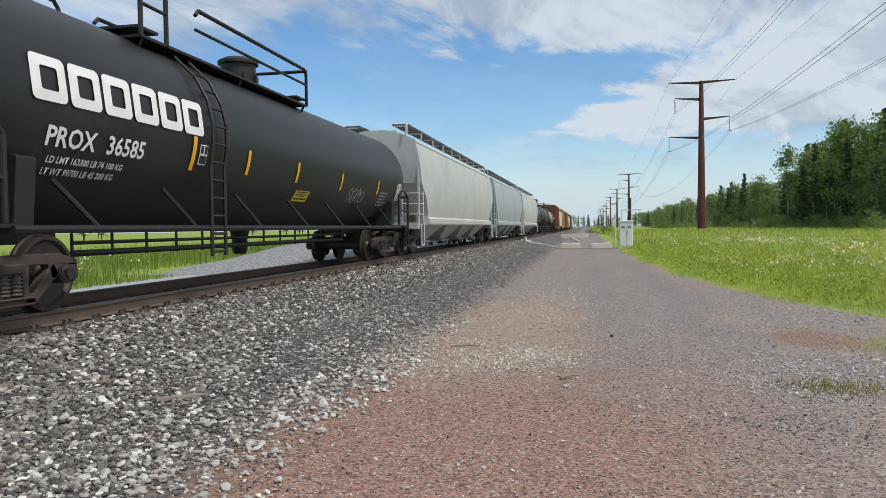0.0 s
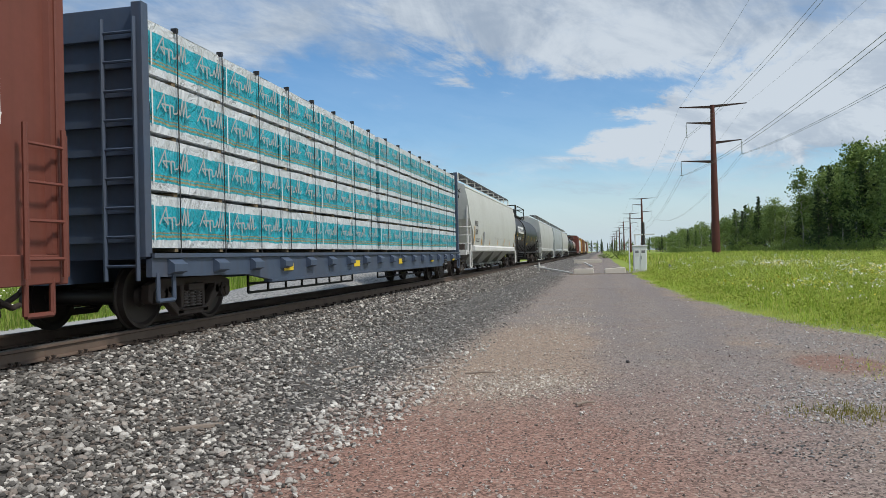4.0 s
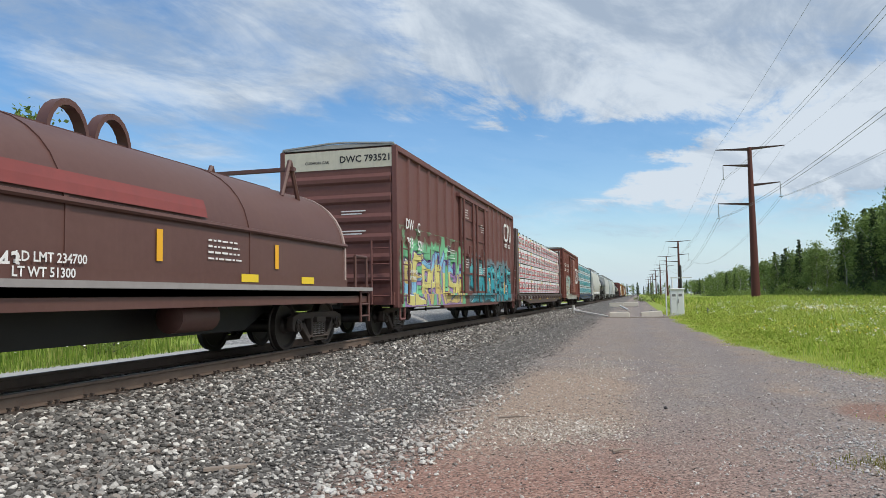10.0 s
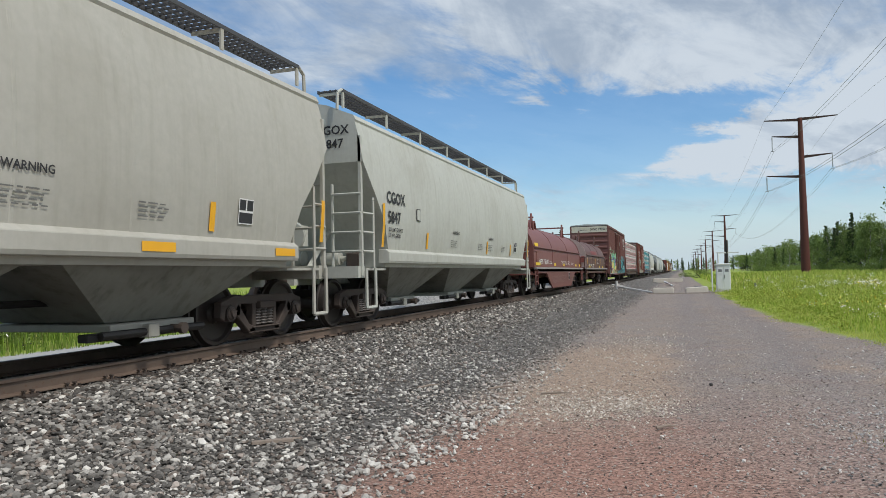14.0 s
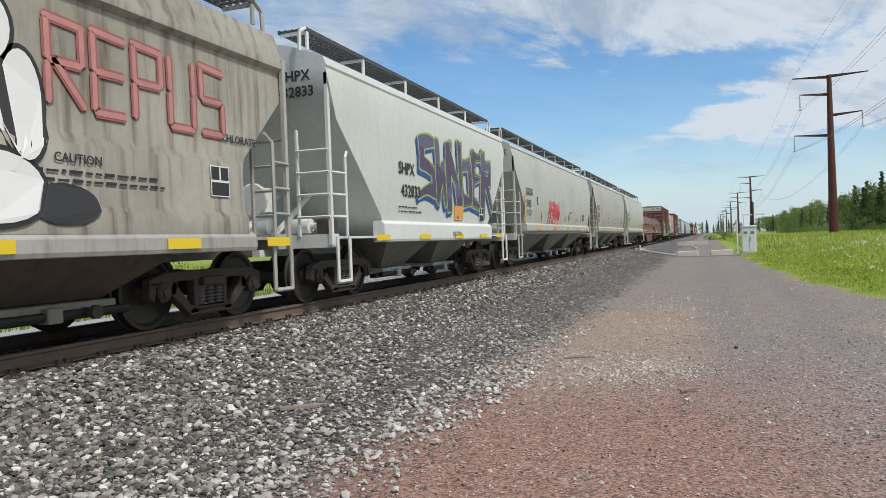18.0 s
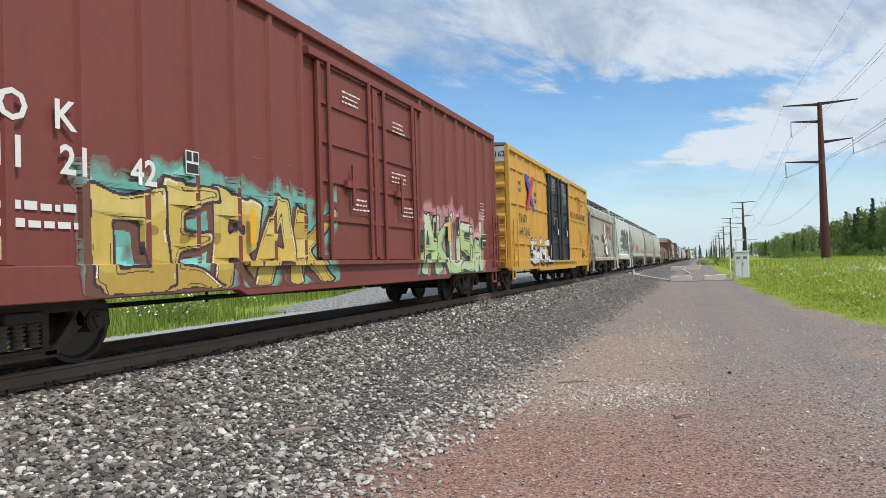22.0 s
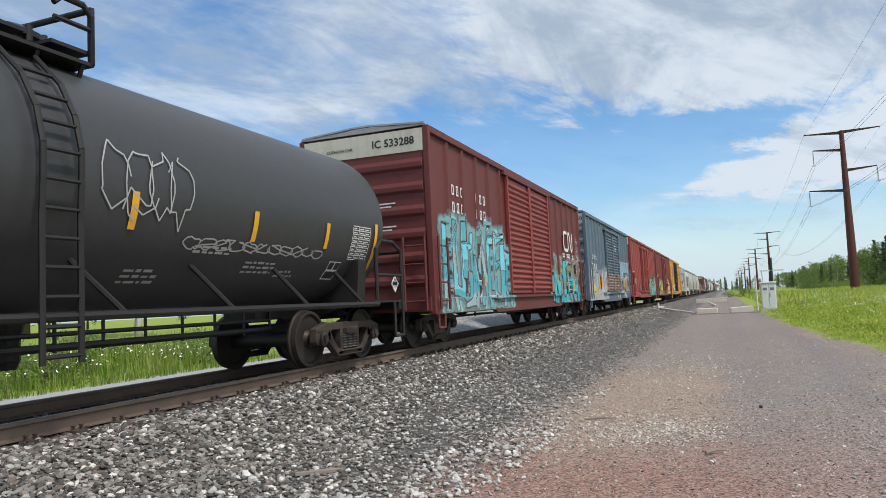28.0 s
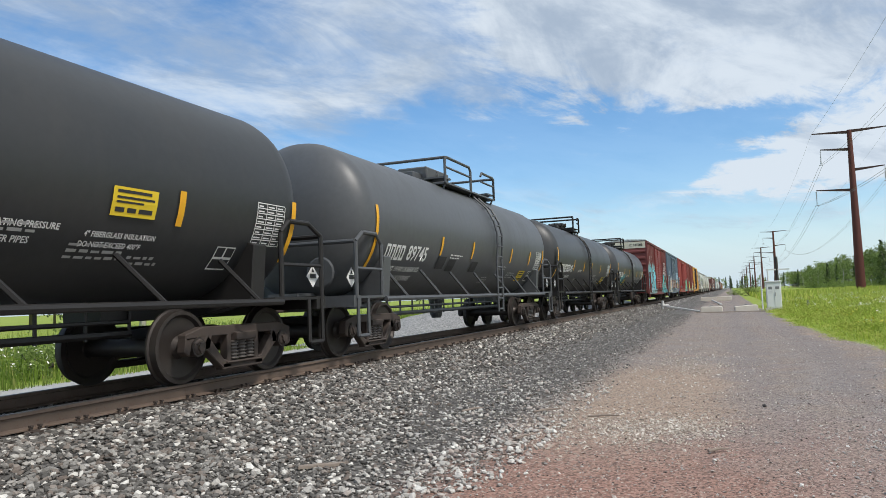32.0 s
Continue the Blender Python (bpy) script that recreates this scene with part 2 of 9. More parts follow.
# ---------- mesh helpers ----------
class Mesh:
    """Collects corners and faces of one part."""

    def __init__(self):
        self.v, self.f = [], []

    def add(self, vs, fs):
        o = len(self.v)
        self.v += [tuple(p) for p in vs]
        self.f += [tuple(i + o for i in q) for q in fs]
        return self

    def box(self, x0, x1, y0, y1, z0, z1):
        x0, x1, y0, y1, z0, z1 = min(x0, x1), max(x0, x1), min(y0, y1), max(y0, y1), min(z0, z1), max(z0, z1)
        vs = [(x, y, z) for z in (z0, z1) for y in (y0, y1) for x in (x0, x1)]
        return self.add(vs, [(0, 2, 3, 1), (4, 5, 7, 6), (0, 1, 5, 4), (2, 6, 7, 3), (0, 4, 6, 2), (1, 3, 7, 5)])

    def prism(self, pts, axis, a, b):
        """A flat outline pushed along an axis from a to b. pts are the two other coordinates in order."""
        def at(p, q):
            return (q, p[0], p[1]) if axis == 0 else (p[0], q, p[1]) if axis == 1 else (p[0], p[1], q)
        n = len(pts)
        vs = [at(p, a) for p in pts] + [at(p, b) for p in pts]
        fs = [tuple(range(n))[::-1], tuple(range(n, 2 * n))] + [(i, (i + 1) % n, n + (i + 1) % n, n + i) for i in range(n)]
        return self.add(vs, fs)

    def tube(self, p, q, r, n=8, r2=None, caps=True):
        p, q = Vector(p), Vector(q)
        d = q - p
        if d.length < 1e-6:
            return self
        a = d.normalized().orthogonal()
        b = d.normalized().cross(a)
        r2 = r if r2 is None else r2
        vs = [p + (a * math.cos(t) + b * math.sin(t)) * r for t in (2 * math.pi * i / n for i in range(n))]
        vs += [q + (a * math.cos(t) + b * math.sin(t)) * r2 for t in (2 * math.pi * i / n for i in range(n))]
        fs = [(i, (i + 1) % n, n + (i + 1) % n, n + i) for i in range(n)]
        if caps:
            fs += [tuple(range(n))[::-1], tuple(range(n, 2 * n))]
        return self.add(vs, fs)

    def pipe(self, pts, r, n=6):
        for a, b in zip(pts, pts[1:]):
            self.tube(a, b, r, n)
        return self

    def lathe(self, prof, centre, axis, n=24):
        """prof: pairs of (along, radius), turned round an axis (0, 1, 2) through centre."""
        vs, fs = [], []
        for a, r in prof:
            for i in range(n):
                t = 2 * math.pi * i / n
                c, s_ = math.cos(t) * r, math.sin(t) * r
                p = (a, c, s_) if axis == 0 else (s_, a, c) if axis == 1 else (c, s_, a)
                vs.append(tuple(p[k] + centre[k] for k in range(3)))
        for j in range(len(prof) - 1):
            for i in range(n):
                fs.append((j * n + i, j * n + (i + 1) % n, (j + 1) * n + (i + 1) % n, (j + 1) * n + i))
        fs += [tuple(range(n))[::-1], tuple((len(prof) - 1) * n + i for i in range(n))]
        return self.add(vs, fs)

    def loft(self, rings, closed=True, caps=True):
        n = len(rings[0])
        vs = [p for r in rings for p in r]
        fs = []
        for j in range(len(rings) - 1):
            for i in range(n if closed else n - 1):
                fs.append((j * n + i, j * n + (i + 1) % n, (j + 1) * n + (i + 1) % n, (j + 1) * n + i))
        if caps and closed:
            fs += [tuple(range(n))[::-1], tuple((len(rings) - 1) * n + i for i in range(n))]
        return self.add(vs, fs)

    def data(self, name, mat, smooth=False, bevel=0.0):
        me = bpy.data.meshes.new(name)
        me.from_pydata(self.v, [], self.f)
        bm = bmesh.new()
        bm.from_mesh(me)
        bmesh.ops.recalc_face_normals(bm, faces=bm.faces)
        if bevel:
            es = [e for e in bm.edges if len(e.link_faces) == 2 and e.calc_face_angle(0) > 0.6]
            bmesh.ops.bevel(bm, geom=es, offset=bevel, segments=1, affect="EDGES")
        bm.to_mesh(me)
        bm.free()
        for m_ in mat if isinstance(mat, (list, tuple)) else [mat]:
            me.materials.append(m_)
        if smooth:
            me.polygons.foreach_set("use_smooth", [True] * len(me.polygons))
            if smooth is not True:
                me.set_sharp_from_angle(angle=radians(smooth))
        return me


def part(name, mesh, mat, parent=None, label="", smooth=False, bevel=0.0):
    ob = new(name, mesh.data(name, mat, smooth, bevel) if isinstance(mesh, Mesh) else mesh)
    if parent:
        ob.parent = parent
    if label:
        ob["label"] = label
    return ob


def thing(name, label, category, group="", kind=""):
    return tagged(new(name), label, category, group, kind)


TEXT_CACHE = {}


def text_mesh(words, height, mat, bold=0.0):
    """Flat letters as a mesh in the x-y plane, middle at the origin; height is that of a capital."""
    cu = bpy.data.curves.new("words", "FONT")
    cu.body, cu.size, cu.align_x, cu.align_y = words, height * 1.40, "CENTER", "CENTER"
    cu.offset = bold
    cu.resolution_u = 2
    ob = bpy.data.objects.new("words", cu)
    me = bpy.data.meshes.new_from_object(ob)
    bpy.data.objects.remove(ob)
    bpy.data.curves.remove(cu)
    me.materials.clear()
    me.materials.append(mat)
    return me

# ---------- train: shared parts ----------
STEEL = plain("dark_steel", (0.024, 0.022, 0.021), 0.55, 0.2, 0.3, 5.0, 0.15)
RUSTY = plain("rusty_cast_steel", (0.062, 0.046, 0.038), 0.75, 0.0, 0.35, 7.0, 0.25)
WHEELM = plain("worn_wheel_steel", (0.060, 0.050, 0.045), 0.5, 0.5, 0.3, 9.0, 0.1)
SPRING = plain("spring_steel", (0.11, 0.095, 0.085), 0.55, 0.2, 0.2, 9.0)
BLACK = plain("black_rubber", (0.018, 0.018, 0.019), 0.6, 0.0, 0.2, 9.0)
WHITE = plain("white_marking", (0.78, 0.78, 0.76), 0.6, 0.0, 0.06, 4.0)
INK = plain("black_marking", (0.03, 0.03, 0.032), 0.6, 0.0, 0.1, 4.0)
YELLOW = plain("yellow_reflector", (0.83, 0.42, 0.02), 0.45, 0.0, 0.08, 6.0)
LEMON = plain("yellow_label", (0.80, 0.58, 0.03), 0.5, 0.0, 0.05, 6.0)
GRILLE = plain("galvanised_grating", (0.10, 0.10, 0.105), 0.6, 0.5, 0.2, 8.0)
REDM = plain("red_marking", (0.55, 0.03, 0.05), 0.5, 0.0, 0.1, 5.0)
LAMPGREY = plain("faded_marking", (0.42, 0.42, 0.41), 0.6, 0.0, 0.15, 5.0)

WHEEL_R = 0.457
WHEELSETS = []      # (front or rear of its truck, object)


def wheelset_mesh():
    m = Mesh()
    for s in (-1, 1):
        prof = [(-0.090, 0.0), (-0.090, 0.10), (-0.045, 0.13), (-0.040, 0.36), (-0.075, 0.405), (-0.075, 0.482),
                (-0.045, 0.484), (-0.030, 0.460), (0.060, 0.452), (0.064, 0.405), (0.022, 0.372), (0.012, 0.15), (0.075, 0.115), (0.078, 0.0)]
        m.lathe([(a * s, r) for a, r in prof], (s * 0.755, 0, 0), 0, 36)
        for k in range(8):   # bolt pattern and chalk ticks on the plate
            t = k * math.pi / 4
            c = (s * 0.80, math.cos(t) * 0.085, math.sin(t) * 0.085)
            m.tube(c, (c[0] + s * 0.05, c[1], c[2]), 0.013, 6)
    m.tube((-1.08, 0, 0), (1.08, 0, 0), 0.085, 14)
    return m.data("wheelset", WHEELM, 35)


def side_frame_mesh(s):
    m = Mesh()
    a, b = s * 0.93, s * 1.06
    m.prism([(-1.10, 0.62), (-0.80, 0.70), (0.80, 0.70), (1.10, 0.62), (1.10, 0.54), (0.66, 0.575), (-0.66, 0.575), (-1.10, 0.54)], 0, a, b)
    for q in (-1, 1):
        m.prism([(q * 1.10, 0.58), (q * 1.12, 0.40), (q * 1.03, 0.34), (q * 0.99, 0.52), (q * 0.79, 0.52), (q * 0.75, 0.40), (q * 0.66, 0.42), (q * 0.62, 0.60)], 0, a, b)
        m.prism([(q * 0.70, 0.60), (q * 0.80, 0.46), (q * 0.42, 0.15), (q * 0.26, 0.15), (q * 0.26, 0.235), (q * 0.40, 0.27)], 0, a, b)
        m.prism([(q * 0.24, 0.60), (q * 0.33, 0.60), (q * 0.33, 0.22), (q * 0.25, 0.18)], 0, a, b)
    m.box(a, b, -0.42, 0.42, 0.13, 0.215)
    m.box(s * 0.90, s * 1.10, -0.36, 0.36, 0.205, 0.235)
    return m.data("side_frame", RUSTY, bevel=0.012)


def spring_mesh():
    prof = []
    for k in range(6):
        z = 0.25 + k * 0.043
        prof += [(z, 0.055), (z + 0.010, 0.078), (z + 0.022, 0.078), (z + 0.032, 0.055)]
    return Mesh().lathe(prof, (0, 0, 0), 2, 10).data("spring", SPRING, True)


def cap_mesh():
    m = Mesh()
    m.lathe([(-0.10, 0.098), (0.055, 0.098), (0.07, 0.085), (0.075, 0.06), (0.10, 0.055), (0.105, 0.0)], (0, 0, 0), 0, 16)
    for k in range(3):
        t = k * 2.094 + 0.5
        m.tube((0.07, math.cos(t) * 0.06, math.sin(t) * 0.06), (0.095, math.cos(t) * 0.06, math.sin(t) * 0.06), 0.014, 6)
    return m.data("bearing_cap", RUSTY, 40)


def bolster_mesh():
    m = Mesh()
    m.prism([(-1.12, 0.50), (-0.5, 0.42), (0.5, 0.42), (1.12, 0.50), (1.12, 0.60), (0.4, 0.70), (-0.4, 0.70), (-1.12, 0.60)], 1, -0.21, 0.21)
    m.lathe([(0.66, 0.20), (0.80, 0.20)], (0, 0, 0), 2, 16)
    for y in (-0.42, 0.42):
        m.box(-0.72, 0.72, y - 0.05, y + 0.05, 0.33, 0.42)      # brake beams
        m.box(-0.78, -0.66, y - 0.09, y + 0.09, 0.28, 0.50)
        m.box(0.66, 0.78, y - 0.09, y + 0.09, 0.28, 0.50)
    return m.data("truck", RUSTY, bevel=0.008)


WHEELSET, FRAME_N, FRAME_F = wheelset_mesh(), side_frame_mesh(1), side_frame_mesh(-1)
COIL, CAP, BOLSTER = spring_mesh(), cap_mesh(), bolster_mesh()
WHEELBASE = 1.78


def truck(car, y):
    t = part("truck", BOLSTER, None, car, "rusty cast steel truck with coil springs")
    t.location = (0, y, 0)
    for me in (FRAME_N, FRAME_F):
        part("side_frame", me, None, t)
    for q in (-1, 1):
        for d in (-0.17, 0.0, 0.17):
            part("spring", COIL, None, t).location = (q * 1.01, d, 0)
    for s in (-1, 1):
        w = part("wheelset", WHEELSET, None, t)
        w.location = (0, s * WHEELBASE / 2, WHEEL_R)
        WHEELSETS.append((s, w))
        for q in (-1, 1):
            c = part("bearing_cap", CAP, None, t)
            c.location, c.rotation_euler = (q * 1.03, s * WHEELBASE / 2, WHEEL_R), (0, 0, 0 if q > 0 else math.pi)
    return t


def coupler_mesh():
    m = Mesh()
    m.box(-0.075, 0.075, -0.75, -0.12, 0.80, 0.95)
    m.prism([(-0.09, -0.18), (0.12, -0.18), (0.19, -0.05), (0.17, 0.07), (0.05, 0.10), (0.03, 0.0), (-0.10, -0.02), (-0.15, 0.06), (-0.19, 0.0)], 2, 0.72, 1.02)
    m.pipe([(0.25, -0.65, 0.78), (0.28, -0.45, 0.55), (0.25, -0.15, 0.42), (0.18, 0.04, 0.45)], 0.03, 6)
    return m.data("coupler", RUSTY, bevel=0.015)


COUPLER = coupler_mesh()
TRAIN = []     # (car, place along the train)


def car_base(name, label, category, u_front, u_rear, overhang, group="freight cars of the train"):
    """Empty of one car, its trucks and couplers. u: couplers' places along the train."""
    L = u_front - u_rear
    car = thing(name, label, category, group)
    TRAIN.append((car, (u_front + u_rear) / 2))
    for s in (-1, 1):
        truck(car, s * (L / 2 - overhang - WHEELBASE / 2))
        c = part("coupler", COUPLER, None, car)
        c.location, c.rotation_euler = (0, s * (L / 2 - 0.03), 0), (0, 0, 0 if s > 0 else math.pi)
    return car, L


def words(car, txt, y, z, h, mat, surf, name="lettering", bold=0.0, squeeze=1.0):
    """Painted letters on the side; y, z: the middle; surf: how far out the side is at (y, z)."""
    me = text_mesh(txt, h, mat, bold or h * 0.030)
    co = np.empty(len(me.vertices) * 3)
    me.vertices.foreach_get("co", co)
    co = co.reshape(-1, 3)
    out = [(surf(y + p[0] * squeeze, z + p[1]) + 0.006, y + p[0] * squeeze, z + p[1]) for p in co]
    me.vertices.foreach_set("co", np.array(out).ravel())
    ob = part(name, me, None, car)
    return ob


def end_words(car, txt, x, y, z, h, mat, name="end_lettering"):
    """Painted letters on the car's rear end at y."""
    ob = part(name, text_mesh(txt, h, mat, h * 0.03), None, car)
    ob.location, ob.rotation_euler = (x, y, z), (math.pi / 2, 0, 0)
    return ob


def bars(car, rows, mat, surf, name="marking", label=""):
    """Painted bars and plates on the side: rows of (y0, y1, z0, z1)."""
    if name in ("reflector", "seal_plate", "emblem", "overpaint", "number_plate") and len(rows) > 1:
        return [bars(car, [q], mat, surf, name, label) for q in rows][0]
    m = Mesh()
    for y0, y1, z0, z1 in rows:
        ny, nz = max(1, int(abs(y1 - y0) / 0.6)), max(1, int(abs(z1 - z0) / 0.12))
        vs = [(surf(y0 + (y1 - y0) * i / ny, z0 + (z1 - z0) * j / nz) + 0.006, y0 + (y1 - y0) * i / ny, z0 + (z1 - z0) * j / nz)
              for j in range(nz + 1) for i in range(ny + 1)]
        m.add(vs, [(j * (ny + 1) + i, j * (ny + 1) + i + 1, (j + 1) * (ny + 1) + i + 1, (j + 1) * (ny + 1) + i) for j in range(nz) for i in range(ny)])
    return part(name, m, mat, car, label)


def glyph_bars(y, z, h, n, w=None, gap=0.28):
    """Bars for n letters that are not spelt out, the first at y."""
    w = w or h * 0.55
    t, rows = min(w, h) * 0.27, []
    for i in range(n):
        a = y + i * w * (1 + gap)
        rows += [(a, a + t, z, z + h), (a + w - t, a + w, z, z + h), (a + t, a + w - t, z, z + t), (a + t, a + w - t, z + h - t, z + h)]
    return rows


def stencil(car, y, z, w, lines, mat, surf, h=0.030, pitch=0.085, seed=0):
    """A block of small lettering too fine to read."""
    rnd = random.Random(seed)
    rows = []
    for k in range(lines):
        a = y
        end = y + w * rnd.uniform(0.7, 1.0)
        while a < end:
            b = min(end, a + rnd.uniform(0.05, 0.16))
            rows.append((a, b, z - k * pitch, z - k * pitch + h * rnd.choice((0.8, 1.0))))
            a = b + 0.035
    return bars(car, rows, mat, surf, "small_lettering")


def consolidated_plate(car, y, z, surf, w=0.42, h=0.42):
    bars(car, [(y, y + w, z, z + h)], WHITE, surf, "plate_border")
    rows = [(y + w * a + 0.015, y + w * b - 0.015, z + h * c + 0.015, z + h * d - 0.015) for a, b, c, d in ((0, .5, .5, 1), (.5, 1, .5, 1), (0, 1, 0, .5))]
    bars(car, rows, INK, lambda p, q: surf(p, q) + 0.003, "plate_field")


def ladder(car, x, y0, y1, z0, z1, n, mat, r=0.014, end=False, name="ladder"):
    """Two rails and rungs: on the side, or across the end at y0 from x to y1 when end."""
    m = Mesh()
    if end:
        for q in (x, y1):
            m.tube((q, y0, z0), (q, y0, z1), r * 1.5, 6)
        for k in range(n):
            z = z0 + (z1 - z0) * (k + 0.5) / n
            m.tube((x, y0, z), (y1, y0, z), r, 6)
    else:
        for q in (y0, y1):
            m.tube((x, q, z0), (x, q, z1), r * 1.5, 6)
        for k in range(n):
            z = z0 + (z1 - z0) * (k + 0.5) / n
            m.tube((x, y0, z), (x, y1, z), r, 6)
    return part(name, m, mat, car)


def stirrup(car, x, y, mat, z0=0.45, z1=1.0, w=0.36):
    m = Mesh().pipe([(x, y - w / 2, z1), (x, y - w / 2, z0), (x, y + w / 2, z0), (x, y + w / 2, z1)], 0.022, 6)
    return part("step", m, mat, car)


def brake_gear(car, L, low=0.62):
    """Rods, a reservoir and a cylinder under the floor."""
    m = Mesh()
    m.lathe([(-0.55, 0.10), (-0.5, 0.2), (0.5, 0.2), (0.55, 0.10)], (0.75, L * 0.10, 0.72), 1, 14)
    part("air_reservoir", m, STEEL, car, smooth=40)
    m = Mesh()
    m.lathe([(-0.25, 0.15), (0.25, 0.15)], (-0.5, -L * 0.06, 0.70), 1, 12)
    m.tube((0.45, -L * 0.30, low - 0.05), (0.55, L * 0.30, low - 0.05), 0.022, 6)
    m.tube((1.05, -L * 0.24, low), (1.05, L * 0.02, low - 0.06), 0.018, 6)
    for y in (-0.22, -0.08, 0.05, 0.2):
        m.tube((0.95, L * y, 0.95), (0.95, L * y, low - 0.08), 0.016, 5)
    part("brake_rigging", m, STEEL, car)


# ---------- sprayed pieces ----------
# strokes of letter-like forms in a unit box: from, to, width at both ends
FORMS = [
    [(0.08, 0.0, 0.46, 1.0, 0.22, 0.15), (0.95, -0.06, 0.52, 1.0, 0.24, 0.15), (0.25, 0.36, 0.80, 0.40, 0.13, 0.10)],
    [(0.14, 0.0, 0.18, 1.0, 0.22, 0.22), (0.10, 0.90, 0.98, 1.04, 0.20, 0.08), (0.15, 0.50, 0.80, 0.55, 0.17, 0.07), (0.10, 0.08, 1.00, -0.04, 0.20, 0.09)],
    [(0.12, -0.04, 0.14, 1.0, 0.20, 0.22), (0.12, 1.0, 0.86, 0.04, 0.17, 0.19), (0.88, 0.0, 0.90, 1.10, 0.20, 0.18)],
    [(0.98, 0.88, 0.22, 0.90, 0.08, 0.21), (0.20, 0.92, 0.22, 0.52, 0.21, 0.19), (0.20, 0.55, 0.84, 0.44, 0.20, 0.20), (0.84, 0.46, 0.78, 0.08, 0.20, 0.21), (0.80, 0.10, 0.00, 0.04, 0.21, 0.08)],
    [(0.14, -0.04, 0.14, 1.02, 0.22, 0.22), (1.02, 1.08, 0.20, 0.46, 0.10, 0.20), (0.24, 0.52, 1.04, -0.08, 0.20, 0.13)],
    [(0.14, -0.04, 0.14, 1.0, 0.22, 0.22), (0.10, 0.92, 0.82, 0.86, 0.20, 0.18), (0.82, 0.90, 0.76, 0.50, 0.20, 0.18), (0.78, 0.50, 0.20, 0.46, 0.18, 0.16), (0.40, 0.48, 1.02, -0.08, 0.18, 0.13)],
    [(0.16, 0.15, 0.16, 0.85, 0.22, 0.22), (0.14, 0.88, 0.86, 0.90, 0.20, 0.20), (0.86, 0.88, 0.86, 0.12, 0.22, 0.22), (0.86, 0.10, 0.14, 0.12, 0.20, 0.20)],
    [(0.02, 1.02, 0.26, 0.04, 0.17, 0.20), (0.26, 0.04, 0.50, 0.66, 0.18, 0.14), (0.50, 0.66, 0.74, 0.02, 0.14, 0.18), (0.74, 0.04, 1.00, 1.08, 0.20, 0.15)],
    [(0.14, 1.04, 0.16, 0.10, 0.20, 0.22), (0.14, 0.10, 0.86, 0.08, 0.21, 0.21), (0.86, 0.06, 0.88, 1.04, 0.22, 0.18)],
]
FILM_PAINT = {}


def film_paint(col):
    key = tuple(round(q, 3) for q in col)
    if key not in FILM_PAINT:
        s = Shade("spray_paint")
        c = s.mix(s.noise(7.0, 4, 0.6), tuple(q * 0.82 for q in col), tuple(min(1, q * 1.12 + 0.01) for q in col))
        c = s.mix(s.step(s.noise(1.0, 4, 0.6, stretch=(7.0, 7.0, 0.5)), 0.55, 0.8, 0.0, 0.25), c, (0.16, 0.12, 0.10))
        FILM_PAINT[key] = s.done(c, 0.5, 0.0, 0.4)
    return FILM_PAINT[key]


